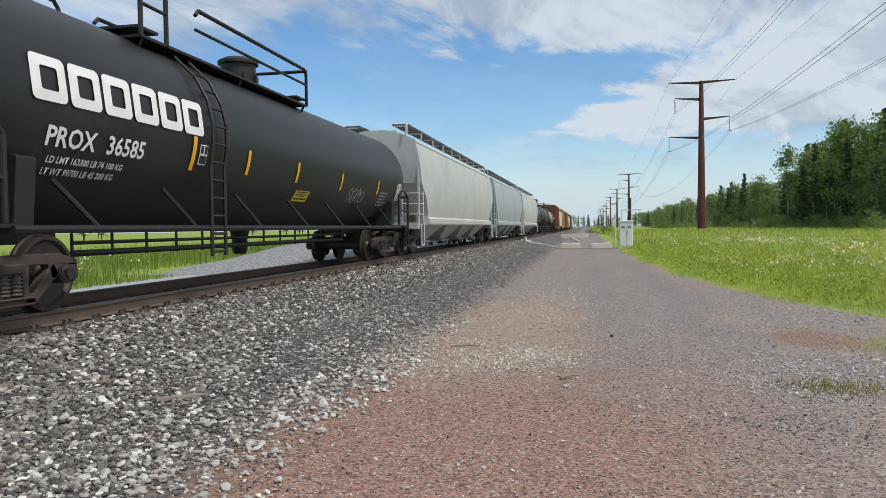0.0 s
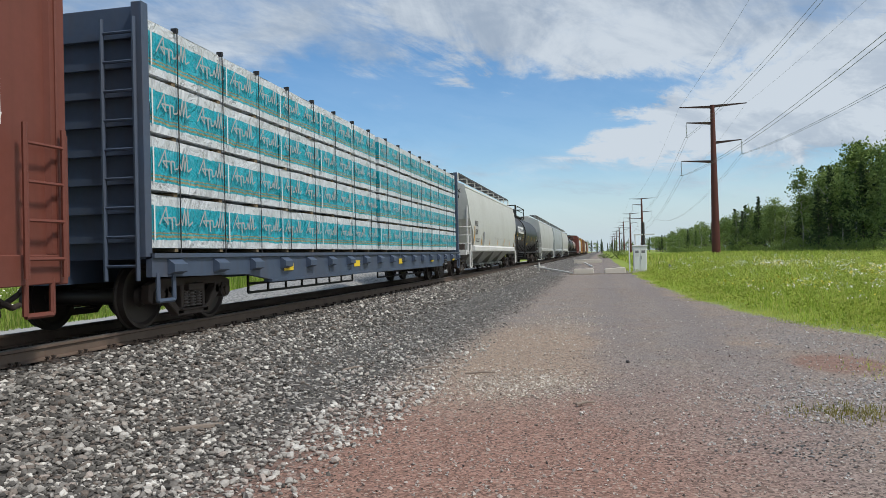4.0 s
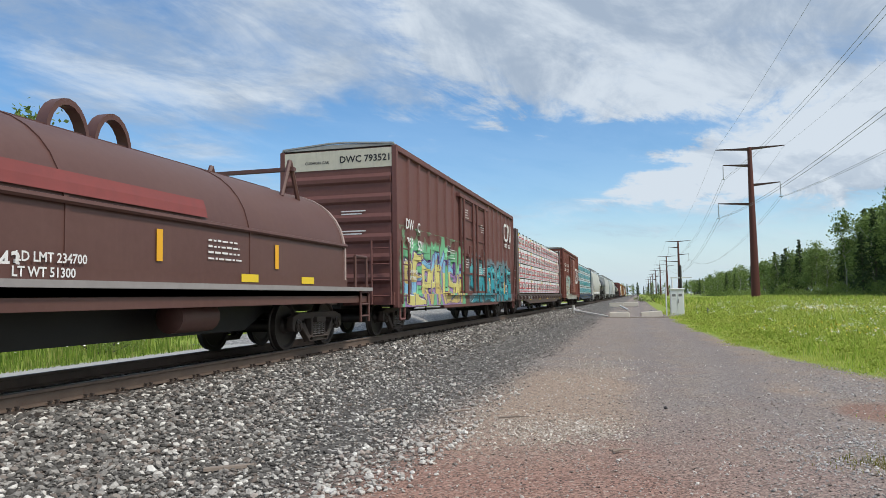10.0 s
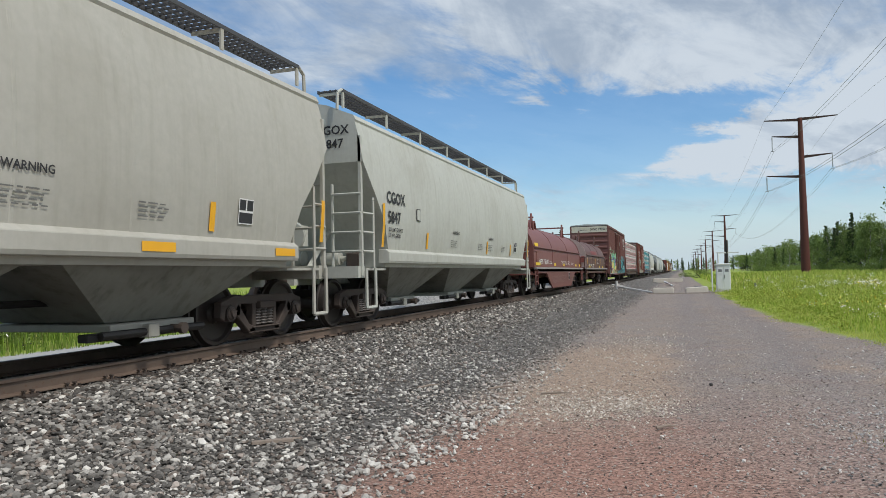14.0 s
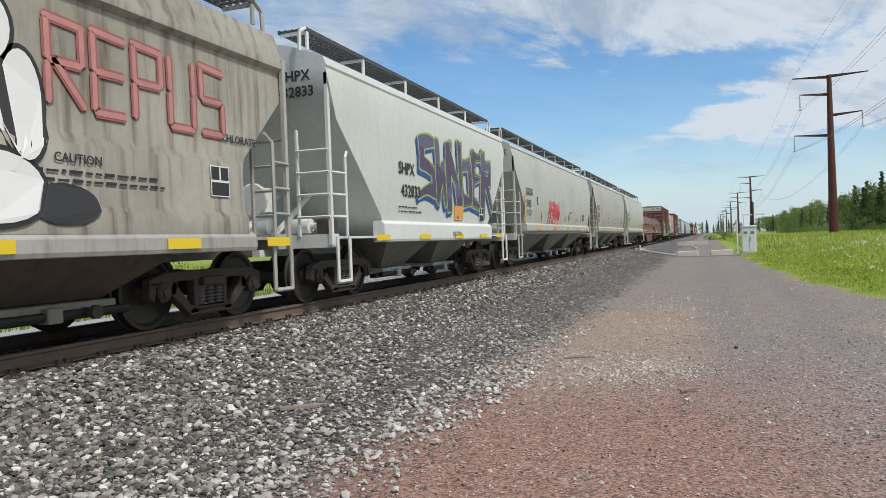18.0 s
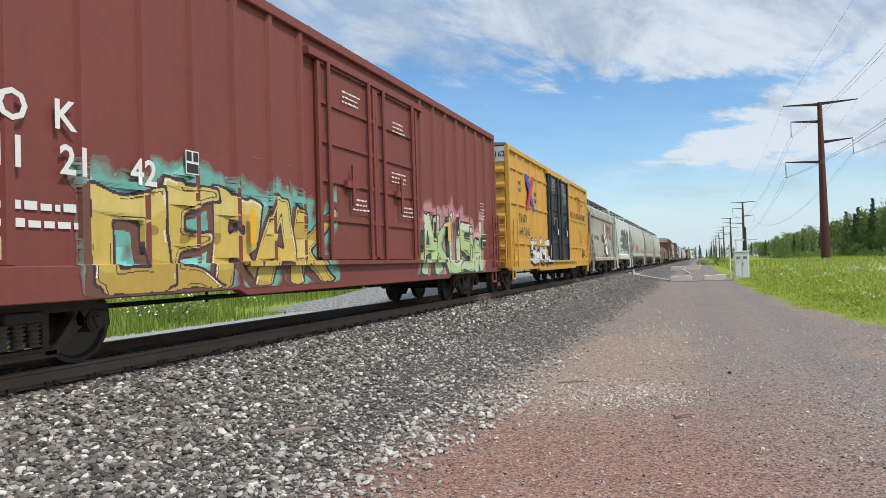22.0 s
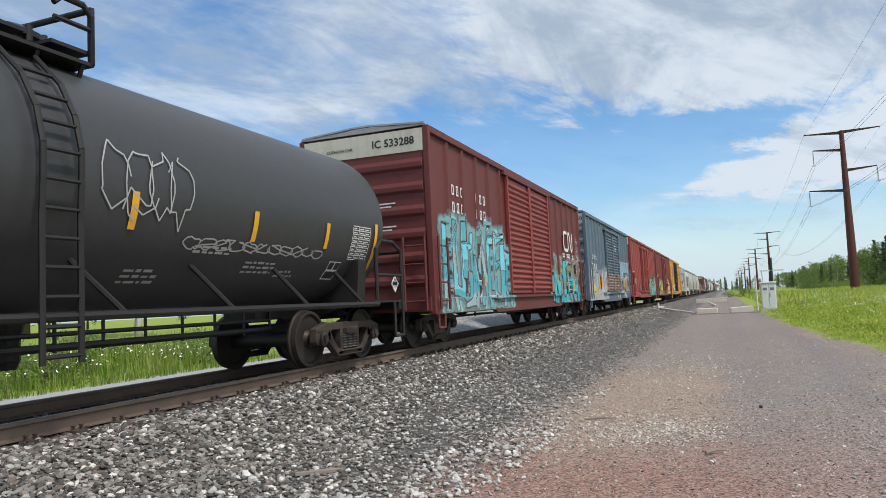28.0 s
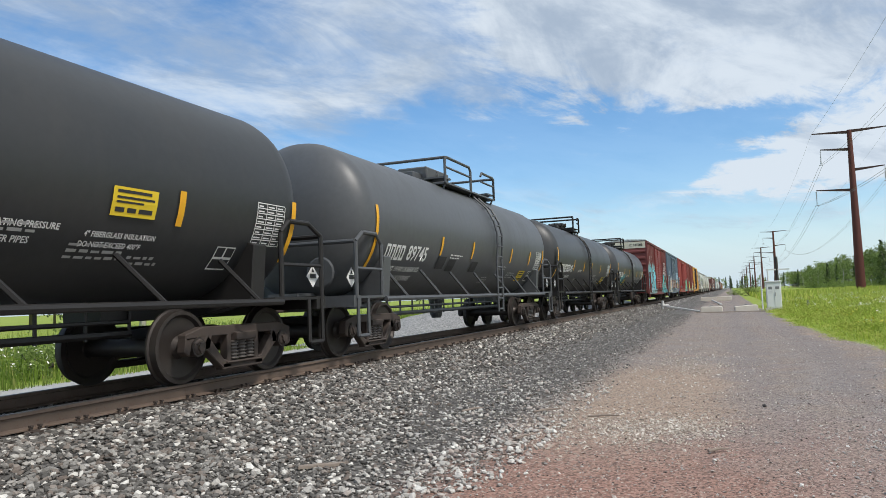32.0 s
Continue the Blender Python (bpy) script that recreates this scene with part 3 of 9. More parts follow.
def graffiti(car, surf, y0, y1, z0, z1, fill, second, line, halo=None, letters=0.9, seed=0.0, third=None, side=None, shine=True, ragged=0.75, cell=0.0125, spill=0.16, floor=0.0, base=None, reach=99.0, label=""):
    """A sprayed piece: fat overlapping letter-like forms with rims, a cast side, bands of colour and glints, on a ragged cloud. A film of strips that follows the side."""
    rnd = random.Random(int(seed * 10) + int((y0 + 20) * 7))
    W, H = y1 - y0, z1 - z0
    wide = spill + 0.32
    ys, zs = np.arange(max(-reach, y0 - wide), min(reach, y1 + wide), cell), np.arange(max(floor, z0 - wide), z1 + wide + 0.15, cell)
    Y, Z = np.meshgrid(ys, zs)

    def swell(k, sd):
        r = np.random.default_rng(int(sd * 97) + 5)
        v = np.zeros_like(Y)
        for i in range(5):
            a, f = i * 1.26 + r.uniform(-0.4, 0.4), k * 1.32 ** i
            v += np.sin((Y * math.cos(a) + Z * math.sin(a)) * f + r.uniform(0, 6.28)) / (1 + i * 0.45)
        return v / 2.6
    w = 0.085 * min(1.0, H)
    PY, PZ = Y + w * swell(3.2, seed + 1), Z + w * swell(3.6, seed + 2)
    n = max(2, int(round(W / (letters * 1.02))))
    step = W / n

    def form(i):
        r = random.Random(int(seed * 31) + i * 7 + 1)
        lean, bh = r.uniform(-0.10, 0.22), H * (1 - 0.18 * r.random() * ragged)
        a, b, wd = y0 + step * i - 0.10 * step, z0 + r.uniform(0, 0.10) * H, step * 1.22
        d = np.full(Y.shape, 9.0)
        for x0, q0, x1, q1, w0, w1 in FORMS[(i * 4 + int(seed * 3)) % len(FORMS)]:
            x0, x1, q0, q1 = (v + r.uniform(-0.05, 0.05) for v in (x0, x1, q0, q1))
            ax, az, bx, bz = a + (x0 + lean * q0) * wd, b + q0 * bh, a + (x1 + lean * q1) * wd, b + q1 * bh
            ln = math.hypot(bx - ax, bz - az)
            tx, tz = (bx - ax) / ln, (bz - az) / ln
            u = (PY - ax) * tx + (PZ - az) * tz
            v = -(PY - ax) * tz + (PZ - az) * tx
            sc = min(wd, bh)
            half = sc * (w0 + (w1 - w0) * np.clip(u / ln, 0, 1)) * 0.72
            d = np.minimum(d, np.maximum(np.abs(v) - half, np.maximum(-u - sc * w0 * 0.35, u - ln - sc * w1 * 0.35) + np.abs(v) * r.uniform(-0.3, 0.3)))
        return d
    def soften(d, k):
        """Rounds the corners of a form."""
        for axis in (0, 1, 0, 1):
            d = sum(np.roll(d, j, axis) for j in range(-k, k + 1)) / (2 * k + 1)
        return d

    def moved(d, a, b):
        """The form shifted by whole cells, with nothing brought round from the other edge."""
        e = np.full(d.shape, 9.0)
        e[:d.shape[0] - b, :d.shape[1] - a] = d[b:, a:]
        return e
    order = list(range(n))
    rnd.shuffle(order)
    ds = {i: soften(np.minimum(form(i), 0.4), 2) for i in order}
    whole = np.minimum.reduce([ds[i] for i in order])
    img = np.zeros(Y.shape, int)
    cols = [None]

    def put(mask, col):
        if col not in cols:
            cols.append(col)
        img[mask] = cols.index(col)
    if halo:
        edge = whole + 0.09 * swell(5.0, seed + 3) + 0.05 * swell(17.0, seed + 4)
        if base:      # overspray thins out towards its edge
            for f, g in ((0.10, 0.25), (0.06, 0.50), (0.03, 0.75)):
                put(edge < spill + f, tuple(b + (h - b) * g for b, h in zip(base, halo)))
        put(edge < spill, halo)
        put((edge < spill - 0.03) & (swell(4.0, seed + 5) > 0.45), tuple(min(1, q * 1.35 + 0.03) for q in halo))
        put((edge > spill) & (edge < spill + 0.10) & (swell(34.0, seed + 6) > 0.72), halo)
    rim = (0.036 if H > 0.9 else 0.024)
    deep = side or tuple(q * 0.45 for q in second)
    for k in range(5):
        q = 0.022 * (k + 1) * min(1, H)
        put(moved(whole, int(q / cell), int(q * 0.8 / cell)) < rim, deep)
    up = (PZ - z0) / H + 0.10 * swell(4.0, seed + 7)
    tones = [second, fill, fill, third or tuple(min(1, q * 1.4 + 0.05) for q in fill)]
    for k, i in enumerate(order):
        d = ds[i]
        put(d < rim, line)
        inside = d < 0
        off = rnd.uniform(-0.18, 0.18)
        for j, (lo, hi) in enumerate(((-9, 0.22), (0.22, 0.45), (0.45, 0.70), (0.70, 9))):
            put(inside & (up + off >= lo) & (up + off < hi), tones[(j + (2 if k % 3 == 2 else 0)) % 4])
        put(inside & (swell(6.0, seed + 8 + i) > 0.80), tuple(q * 0.7 for q in second))
        put((d < -0.030) & (d > -0.042) & (swell(3.0, seed + 9 + i) > 0.05), line)
        if shine:
            put((d < -0.012) & (d > -0.028) & (moved(d, 0, 3) > d) & (swell(5.0, seed + 10 + i) > 0.25), (0.80, 0.82, 0.82))
    # strips of one colour along each row, cut every half metre and where the side steps
    m, slots = Mesh(), []
    knots = np.array([surf(y, (z0 + z1) / 2) for y in ys])
    cut = np.zeros(len(ys), bool)
    cut[1:] = np.abs(np.diff(knots)) > 0.004
    cut |= np.roll(cut, 1)
    for j in range(len(zs) - 1):
        row = img[j]
        ends = np.flatnonzero((np.diff(row) != 0) | cut[1:]) + 1
        for a, b in zip(np.concatenate([[0], ends]), np.concatenate([ends, [len(ys)]])):
            if row[a] == 0 or b >= len(ys):
                continue
            za, zb, ya, yb = zs[j], zs[j + 1], ys[a], ys[b]
            m.v += [(surf(ya + 1e-4, za) + 0.004, ya, za), (surf(yb - 1e-4, za) + 0.004, yb, za), (surf(yb - 1e-4, zb) + 0.004, yb, zb), (surf(ya + 1e-4, zb) + 0.004, ya, zb)]
            o = len(m.v)
            m.f.append((o - 4, o - 3, o - 2, o - 1))
            slots.append(row[a] - 1)
    me = fast_film(m, [film_paint(c) for c in cols[1:]], slots)
    return part("graffiti", me, None, car, label or "sprayed graffiti lettering in several colours")


def fast_film(m, mats, slots):
    me = bpy.data.meshes.new("graffiti")
    v, f = np.array(m.v, np.float32), np.array(m.f, np.int32)
    me.vertices.add(len(v))
    me.vertices.foreach_set("co", v.ravel())
    me.loops.add(f.size)
    me.loops.foreach_set("vertex_index", f.ravel())
    me.polygons.add(len(f))
    me.polygons.foreach_set("loop_start", np.arange(0, f.size, 4, dtype=np.int32))
    for q in mats:
        me.materials.append(q)
    me.polygons.foreach_set("material_index", np.array(slots, np.int32))
    me.update(calc_edges=True)
    return me


# ---------- boxcar ----------
def boxcar(label, u0, u1, over, col, ribs, doors, style, mat_args, endtop=None, roofmat=None, group="", top=4.69, doormat=None,
           door_top=4.25, door_bottom=1.12, fish=False, end_text=""):
    """u0, u1: couplers. doors: edges along the car. style: plug or louvre."""
    car, L = car_base("boxcar", label, "boxcar", u0, u1, over)
    H = L / 2 - 0.85
    W = 1.50
    tags = mat_args.get("tags", ())
    mat = paint(label[:60], col, **{k: v for k, v in mat_args.items() if k != "tags"})
    m = Mesh()
    m.box(-W, W, -H, H, 1.02, top)
    part("body", m, mat, car, bevel=0.02)
    # sill under the side, deeper between the trucks
    for s in (1, -1):
        m = Mesh()
        inner, out = s * (W - 0.05), s * (W + 0.075)
        a = H - over - WHEELBASE - 1.1
        if fish:
            m.prism([(-H, 1.04), (-H, 0.74), (-H + 0.9, 0.72), (-a - 0.55, 0.86), (-a, 0.60), (a, 0.60), (a + 0.55, 0.86), (H - 0.9, 0.72), (H, 0.74), (H, 1.04)], 0, inner, out)
        else:
            m.prism([(-H, 1.04), (-H, 0.70), (-a - 0.1, 0.70), (-a + 0.1, 0.62), (a - 0.1, 0.62), (a + 0.1, 0.70), (H, 0.70), (H, 1.04)], 0, inner, out)
        part("side_sill", m, mat, car, bevel=0.01)
    # upright posts on the sides
    n = ribs
    ys = [-H + 0.12 + (2 * H - 0.24) * i / (n - 1) for i in range(n)]
    far = Mesh()
    for y in ys:
        if doors and doors[0] - 0.12 < y < doors[-1] + 0.12:
            continue
        far.prism([(-W, y - 0.07), (-W - 0.065, y - 0.04), (-W - 0.065, y + 0.04), (-W, y + 0.07)], 2, 1.05, top - 0.10)
        r = Mesh().prism([(W, y - 0.075), (W + 0.055, y - 0.045), (W + 0.055, y + 0.045), (W, y + 0.075)], 2, 1.05, top - 0.10)
        part("side_post", r, mat, car)
    part("far_posts", far, mat, car)
    for s in (1, -1):    # corner posts
        for q in (1, -1):
            part("corner_post", Mesh().box(q * (W - 0.06), q * (W + 0.08), s * (H - 0.10), s * (H + 0.03), 0.72, top + 0.02), mat, car, bevel=0.012)
    # top rail and roof
    for q in (1, -1):
        m = Mesh().box(q * (W - 0.03), q * (W + 0.085), -H, H, top - 0.12, top + 0.035)
        part("top_rail", m, mat, car, bevel=0.012)
    rm = roofmat or paint("galvanised_roof", (0.34, 0.34, 0.33), amount=0.5)
    m = Mesh().prism([(-W - 0.03, top + 0.03), (-W - 0.03, top + 0.06), (-0.2, top + 0.13), (0.2, top + 0.13), (W + 0.03, top + 0.06), (W + 0.03, top + 0.03)], 1, -H - 0.03, H + 0.03)
    k = int(2 * H / 1.05)
    for i in range(k + 1):
        y = -H + 2 * H * i / k
        m.prism([(-W, top + 0.06), (-0.2, top + 0.155), (0.2, top + 0.155), (W, top + 0.06), (W, top + 0.10), (0.2, top + 0.19), (-0.2, top + 0.19), (-W, top + 0.10)], 1, y - 0.04, y + 0.04)
    part("roof", m, rm, car)
    # corrugated ends
    for s in (1, -1):
        y = s * (H + 0.008)
        prof = [(y, 1.05)]
        z0, z1, k = 1.15, top - 0.55, 6
        for i in range(k):
            a = z0 + (z1 - z0) * i / k
            p = (z1 - z0) / k
            prof += [(y, a + p * 0.30), (y + s * 0.050, a + p * 0.42), (y + s * 0.055, a + p * 0.62), (y, a + p * 0.80)]
        prof += [(y, z1 + 0.02), (y, top)]
        prof += [(y - s * 0.03, top), (y - s * 0.03, 1.05)]
        m = Mesh().prism([(p[0], p[1]) for p in prof], 0, -W + 0.08, W - 0.08)
        part("end_panel", m, mat, car, bevel=0.006)
        m = Mesh().box(-W, W, y - s * 0.02, y + s * 0.10, 0.78, 1.08)
        part("end_sill", m, mat, car)
        if endtop:
            m = Mesh().box(-W + 0.05, W - 0.05, y + s * 0.004, y + s * 0.016, top - 0.50, top - 0.02)
            part("number_panel", m, endtop, car)
        if s < 0 and end_text:
            end_words(car, end_text, 0.75, y - 0.022, top - 0.27, 0.17, INK if endtop else WHITE)
            end_words(car, "CUSHION CAR", -0.55, y - 0.022, top - 0.31, 0.07, INK) if endtop else None
            for zz in (2.6, 3.1):
                for i in range(3):
                    part("end_stencil", Mesh().box(0.1, 0.75 - 0.1 * i, y - 0.020, y - 0.012, zz - 0.07 * i, zz - 0.07 * i + 0.03), WHITE, car)
        # platform, brake wheel and ladders at the end
        m = Mesh().box(-0.8, 0.8, y + s * 0.02, y + s * 0.42, 0.98, 1.02)
        part("crossover_platform", m, GRILLE, car)
        ladder(car, W - 0.55, y + s * 0.16, W - 0.06, 0.8, 2.35, 4, mat, end=True, name="end_ladder")
        ladder(car, W + 0.15, s * (H - 0.62), s * (H - 0.10), 0.80, 2.35, 4, mat)
        stirrup(car, W + 0.05, s * (H - 0.36), mat, 0.42, 0.80)
        if s < 0:
            m = Mesh().lathe([(-0.03, 0.28), (0.0, 0.30), (0.03, 0.28)], (-0.55, y - 0.20, 2.3), 1, 18)
            m.tube((-0.55, y - 0.22, 2.3), (-0.55, y, 2.3), 0.03, 8)
            part("brake_wheel", m, mat, car)
    # doors
    dm = doormat or mat
    surf = lambda p, q: W + 0.012
    if doors:
        for a, b in zip(doors, doors[1:]):
            m = Mesh().box(W - 0.02, W + 0.05, a + 0.03, b - 0.03, door_bottom, door_top)
            d = part("door", m, dm, car, bevel=0.01)
            if style == "plug":
                k = 5
                for i in range(k + 1):
                    z = door_bottom + (door_top - door_bottom) * i / k
                    part("door_rail", Mesh().box(W + 0.05, W + 0.085, a + 0.05, b - 0.05, z - 0.035, z + 0.035), dm, d)
                for y in (a + 0.32, b - 0.32):
                    part("lock_rod", Mesh().tube((W + 0.12, y, door_bottom - 0.05), (W + 0.12, y, door_top + 0.05), 0.028, 8), dm, d)
                part("door_handle", Mesh().box(W + 0.09, W + 0.15, (a + b) / 2 - 0.22, (a + b) / 2 + 0.22, 2.30, 2.42).tube((W + 0.15, (a + b) / 2, 2.0), (W + 0.15, (a + b) / 2, 2.7), 0.025, 6), dm, d)
                for y in (a + 0.05, b - 0.05):
                    part("door_edge", Mesh().box(W + 0.05, W + 0.10, y - 0.045, y + 0.045, door_bottom, door_top), dm, d)
            else:
                k = 20
                p = (door_top - door_bottom - 0.2) / k
                for i in range(k):
                    z = door_bottom + 0.10 + p * i
                    part("door_slat", Mesh().prism([(W + 0.05, z), (W + 0.105, z + p * 0.25), (W + 0.105, z + p * 0.45), (W + 0.05, z + p * 0.8)], 1, a + 0.10, b - 0.10), dm, d)
                for y in (a + 0.06, b - 0.06):
                    part("door_edge", Mesh().box(W + 0.05, W + 0.12, y - 0.05, y + 0.05, door_bottom, door_top), dm, d)
        a, b = doors[0], doors[-1]
        part("door_track", Mesh().box(W, W + 0.16, a - (1.6 if style == "louvre" else 2.0), b + 1.6, door_bottom - 0.12, door_bottom - 0.05), mat, car)
        part("door_header", Mesh().box(W, W + 0.13, a - 0.3, b + 0.3, door_top + 0.02, door_top + 0.14), mat, car)
    posts = np.array([y for y in ys if not (doors and doors[0] - 0.12 < y < doors[-1] + 0.12)])

    def skin(y, z):
        """How far out the painted side lies, posts and sill included."""
        if doors and door_bottom - 0.125 < z < door_bottom - 0.045 and doors[0] - (1.6 if style == "louvre" else 2.0) < y < doors[-1] + 1.6:
            return W + 0.162
        if z < 1.04:
            return W + 0.077
        return W + 0.055 if np.abs(posts - y).min() < 0.062 else W + (0.052 if doors and doors[0] < y < doors[-1] and z > door_bottom else 0.002)
    for tag in tags:
        graffiti(car, skin, floor=0.715, base=col, reach=H - 0.12, **tag)
    # floor beams
    m = Mesh().box(-0.16, 0.16, -L / 2 + 0.6, L / 2 - 0.6, 0.70, 1.02)
    for i in range(9):
        y = -H * 0.8 + 1.6 * H * i / 8
        m.box(-1.4, 1.4, y - 0.05, y + 0.05, 0.86, 1.02)
    part("underframe", m, STEEL, car)
    brake_gear(car, L)
    return car, H, surf, mat

# ---------- tank car ----------
def tank_car(label, u0, u1, R, zc, col, lines=(), deck=(-1.6, 2.4), ladder_y=0.0, patch=None, dome_y=0.2, inset=0.65, end_guard=True, tags=(), rail_h=0.5, dome_up=0.0, plain_trim=True):
    car, L = car_base("tank_car", label, "tank car", u0, u1, 1.05)
    T = L / 2 - inset
    mat = paint(label[:60], col, dirt=(0.07, 0.065, 0.06), amount=0.30, rough=0.42, streak=0.4, spec=0.42)
    prof = [(-T + 0.62 * (1 - math.cos(a)), max(0.01, R * math.sin(a))) for a in (math.pi / 2 * k / 9 for k in range(10))]
    prof += [(-T + 0.70, R), (-T + 1.2, R), (0.0, R), (T - 1.2, R), (T - 0.70, R)]
    prof += [(-a, r) for a, r in reversed(prof[:10])]
    m = Mesh().lathe(prof, (0, 0, zc), 1, 56)
    part("tank", m, mat, car, smooth=50)

    def surf(y, z):
        d = min(max((z - zc) / R, -0.98), 0.98)
        return R * math.sqrt(1 - d * d) + 0.012

    dark = STEEL if plain_trim else mat
    # saddles, stub sills and side rails
    for s in (1, -1):
        y = s * (L / 2 - 1.05 - WHEELBASE / 2)
        m = Mesh()
        m.prism([(-1.30, 1.00), (-1.36, 1.75), (-1.2, 1.80), (-0.85, zc - R * 0.80), (0.85, zc - R * 0.80), (1.2, 1.80), (1.36, 1.75), (1.30, 1.00), (0.4, 0.82), (-0.4, 0.82)], 1, y - 0.14, y + 0.14)
        part("saddle", m, dark, car, bevel=0.01)
        m = Mesh().box(-0.30, 0.30, s * (L / 2 - 0.55), s * (L / 2 - 3.6), 0.80, 1.12)
        m.box(-1.45, 1.45, s * (L / 2 - 0.45), s * (L / 2 - 0.70), 0.86, 1.05)
        m.box(-1.45, 1.45, s * (L / 2 - 0.70), s * (L / 2 - 1.75), 1.00, 1.04)
        part("end_platform", m, dark, car)
        if end_guard:
            m = Mesh()
            for q in (1, -1):
                m.pipe([(q * 1.45, s * (L / 2 - 0.55), 1.0), (q * 1.45, s * (L / 2 - 0.55), 1.95), (q * 1.42, s * (L / 2 - 0.85), 2.12),
                        (q * 1.42, s * (L / 2 - 1.35), 2.12), (q * 1.42, s * (L / 2 - 1.55), 1.95), (q * 1.42, s * (L / 2 - 1.55), 1.05)], 0.026, 8)
                m.pipe([(q * 1.45, s * (L / 2 - 0.55), 1.5), (q * 1.42, s * (L / 2 - 1.55), 1.5)], 0.02, 6)
            m.pipe([(-1.45, s * (L / 2 - 0.52), 1.95), (1.45, s * (L / 2 - 0.52), 1.95)], 0.026, 8)
            part("end_handrail", m, dark, car)
        stirrup(car, 1.46, s * (L / 2 - 0.75), dark, 0.38, 1.0)
        m = Mesh().lathe([(-0.02, 0.24), (0.0, 0.27), (0.02, 0.24)], (0.8, s * (L / 2 - 0.50), 1.45), 1, 16)
        if s < 0:
            part("brake_wheel", m, dark, car)
    m = Mesh()
    for q in (1, -1):
        m.tube((q * 1.46, -L / 2 + 1.6, 0.98), (q * 1.46, L / 2 - 1.6, 0.98), 0.033, 8)
        for i in range(7):
            y = -T * 0.75 + 1.5 * T * i / 6
            m.tube((q * 1.46, y + 0.25, 0.98), (q * (surf(y, zc - R * 0.62) - 0.02), y - 0.15, zc - R * 0.60), 0.022, 6)
    part("side_rail", m, dark, car)
    m = Mesh()
    for i in range(14):          # heater pipes and brake lines under the shell
        y = -T * 0.62 + 1.24 * T * i / 13
        m.tube((0.35, y, zc - R + 0.05), (0.35, y, 0.60), 0.016, 5)
    m.tube((0.35, -T * 0.62, 0.66), (0.35, T * 0.62, 0.66), 0.03, 6).tube((0.35, -T * 0.62, 0.80), (0.35, T * 0.62, 0.80), 0.02, 6)
    m.tube((-0.35, -T * 0.62, 0.62), (-0.35, T * 0.62, 0.62), 0.03, 6)
    part("brake_pipe", m, dark, car)
    m = Mesh().lathe([(0.45, 0.12), (0.55, 0.16), (0.75, 0.16), (1.1, 0.24)], (0, 0, 0), 2, 14)
    part("outlet_valve", m, dark, car)
    # top platform with rails and the manway
    top = zc + R
    a, b = deck
    m = Mesh()
    for q in (1, -1):
        m.box(q * 0.42, q * 0.95, a, b, top - 0.16, top - 0.12)
        for y in (a + 0.1, (a + b) / 2, b - 0.1):
            m.tube((q * 0.9, y, top - 0.14), (q * 0.8, y, zc + R * 0.75), 0.02, 5)
    m.box(-0.9, 0.9, a, a + 0.5, top - 0.02, top + 0.02).box(-0.9, 0.9, b - 0.5, b, top - 0.02, top + 0.02)
    part("top_platform", m, dark, car)
    m = Mesh()
    hh = top + rail_h
    for q in (1, -1):
        x = q * 0.93
        for y in (a + 0.02, b - 0.02):
            m.tube((x, y, top - 0.14), (x, y, hh), 0.026, 8)
        g0, g1 = ladder_y - 0.42, ladder_y + 0.42
        for y0, y1 in ((a + 0.02, g0), (g1, b - 0.02)):
            if y1 - y0 > 0.25:
                m.pipe([(x, y0, hh - 0.1), (x, y0 + 0.1, hh), (x, y1 - 0.1, hh), (x, y1, hh - 0.1), (x, y1, top - 0.14)], 0.026, 8)
                m.tube((x, y0, top + rail_h * 0.5), (x, y1, top + rail_h * 0.5), 0.02, 6)
    for y in (a + 0.02, b - 0.02):
        m.tube((-0.93, y, hh - 0.02), (0.93, y, hh - 0.02), 0.026, 8)
    part("platform_railing", m, dark, car)
    m = Mesh().lathe([(top - 0.25, 0.36), (top + 0.18 + dome_up, 0.36), (top + 0.19 + dome_up, 0.42), (top + 0.25 + dome_up, 0.42), (top + 0.32 + dome_up, 0.30), (top + 0.33 + dome_up, 0.0)], (0, dome_y, 0), 2, 20)
    for k in range(8):
        t = k * math.pi / 4
        m.tube((0.40 * math.cos(t), dome_y + 0.40 * math.sin(t), top + 0.12), (0.40 * math.cos(t), dome_y + 0.40 * math.sin(t), top + 0.30), 0.025, 6)
    part("manway", m, dark, car, smooth=40)
    part("valve_box", Mesh().box(-0.25, 0.25, dome_y - 1.15, dome_y - 0.6, top - 0.1, top + 0.16), dark, car, bevel=0.02)
    # ladder over the bulge of the shell
    m = Mesh()
    pts = []
    for k in range(10):
        z = 0.55 + (top - 0.25 - 0.55) * k / 9
        x = max(1.50 if z < zc else 0, surf(0, z) + 0.10)
        pts.append((max(x, 0.85), z))
    for y in (ladder_y - 0.21, ladder_y + 0.21):
        m.pipe([(x, y, z) for x, z in pts], 0.022, 6)
    for k in range(11):
        z = 0.62 + (top - 0.5 - 0.62) * k / 10
        x = np.interp(z, [p[1] for p in pts], [p[0] for p in pts])
        m.tube((x, ladder_y - 0.21, z), (x, ladder_y + 0.21, z), 0.016, 6)
    part("ladder", m, dark, car)
    bars(car, [(y - 0.05, y + 0.05, z0, z1) for y, z0, z1 in lines], YELLOW, surf, "reflector")
    for tag in tags:
        graffiti(car, surf, base=col, **tag)
    return car, T, surf, mat


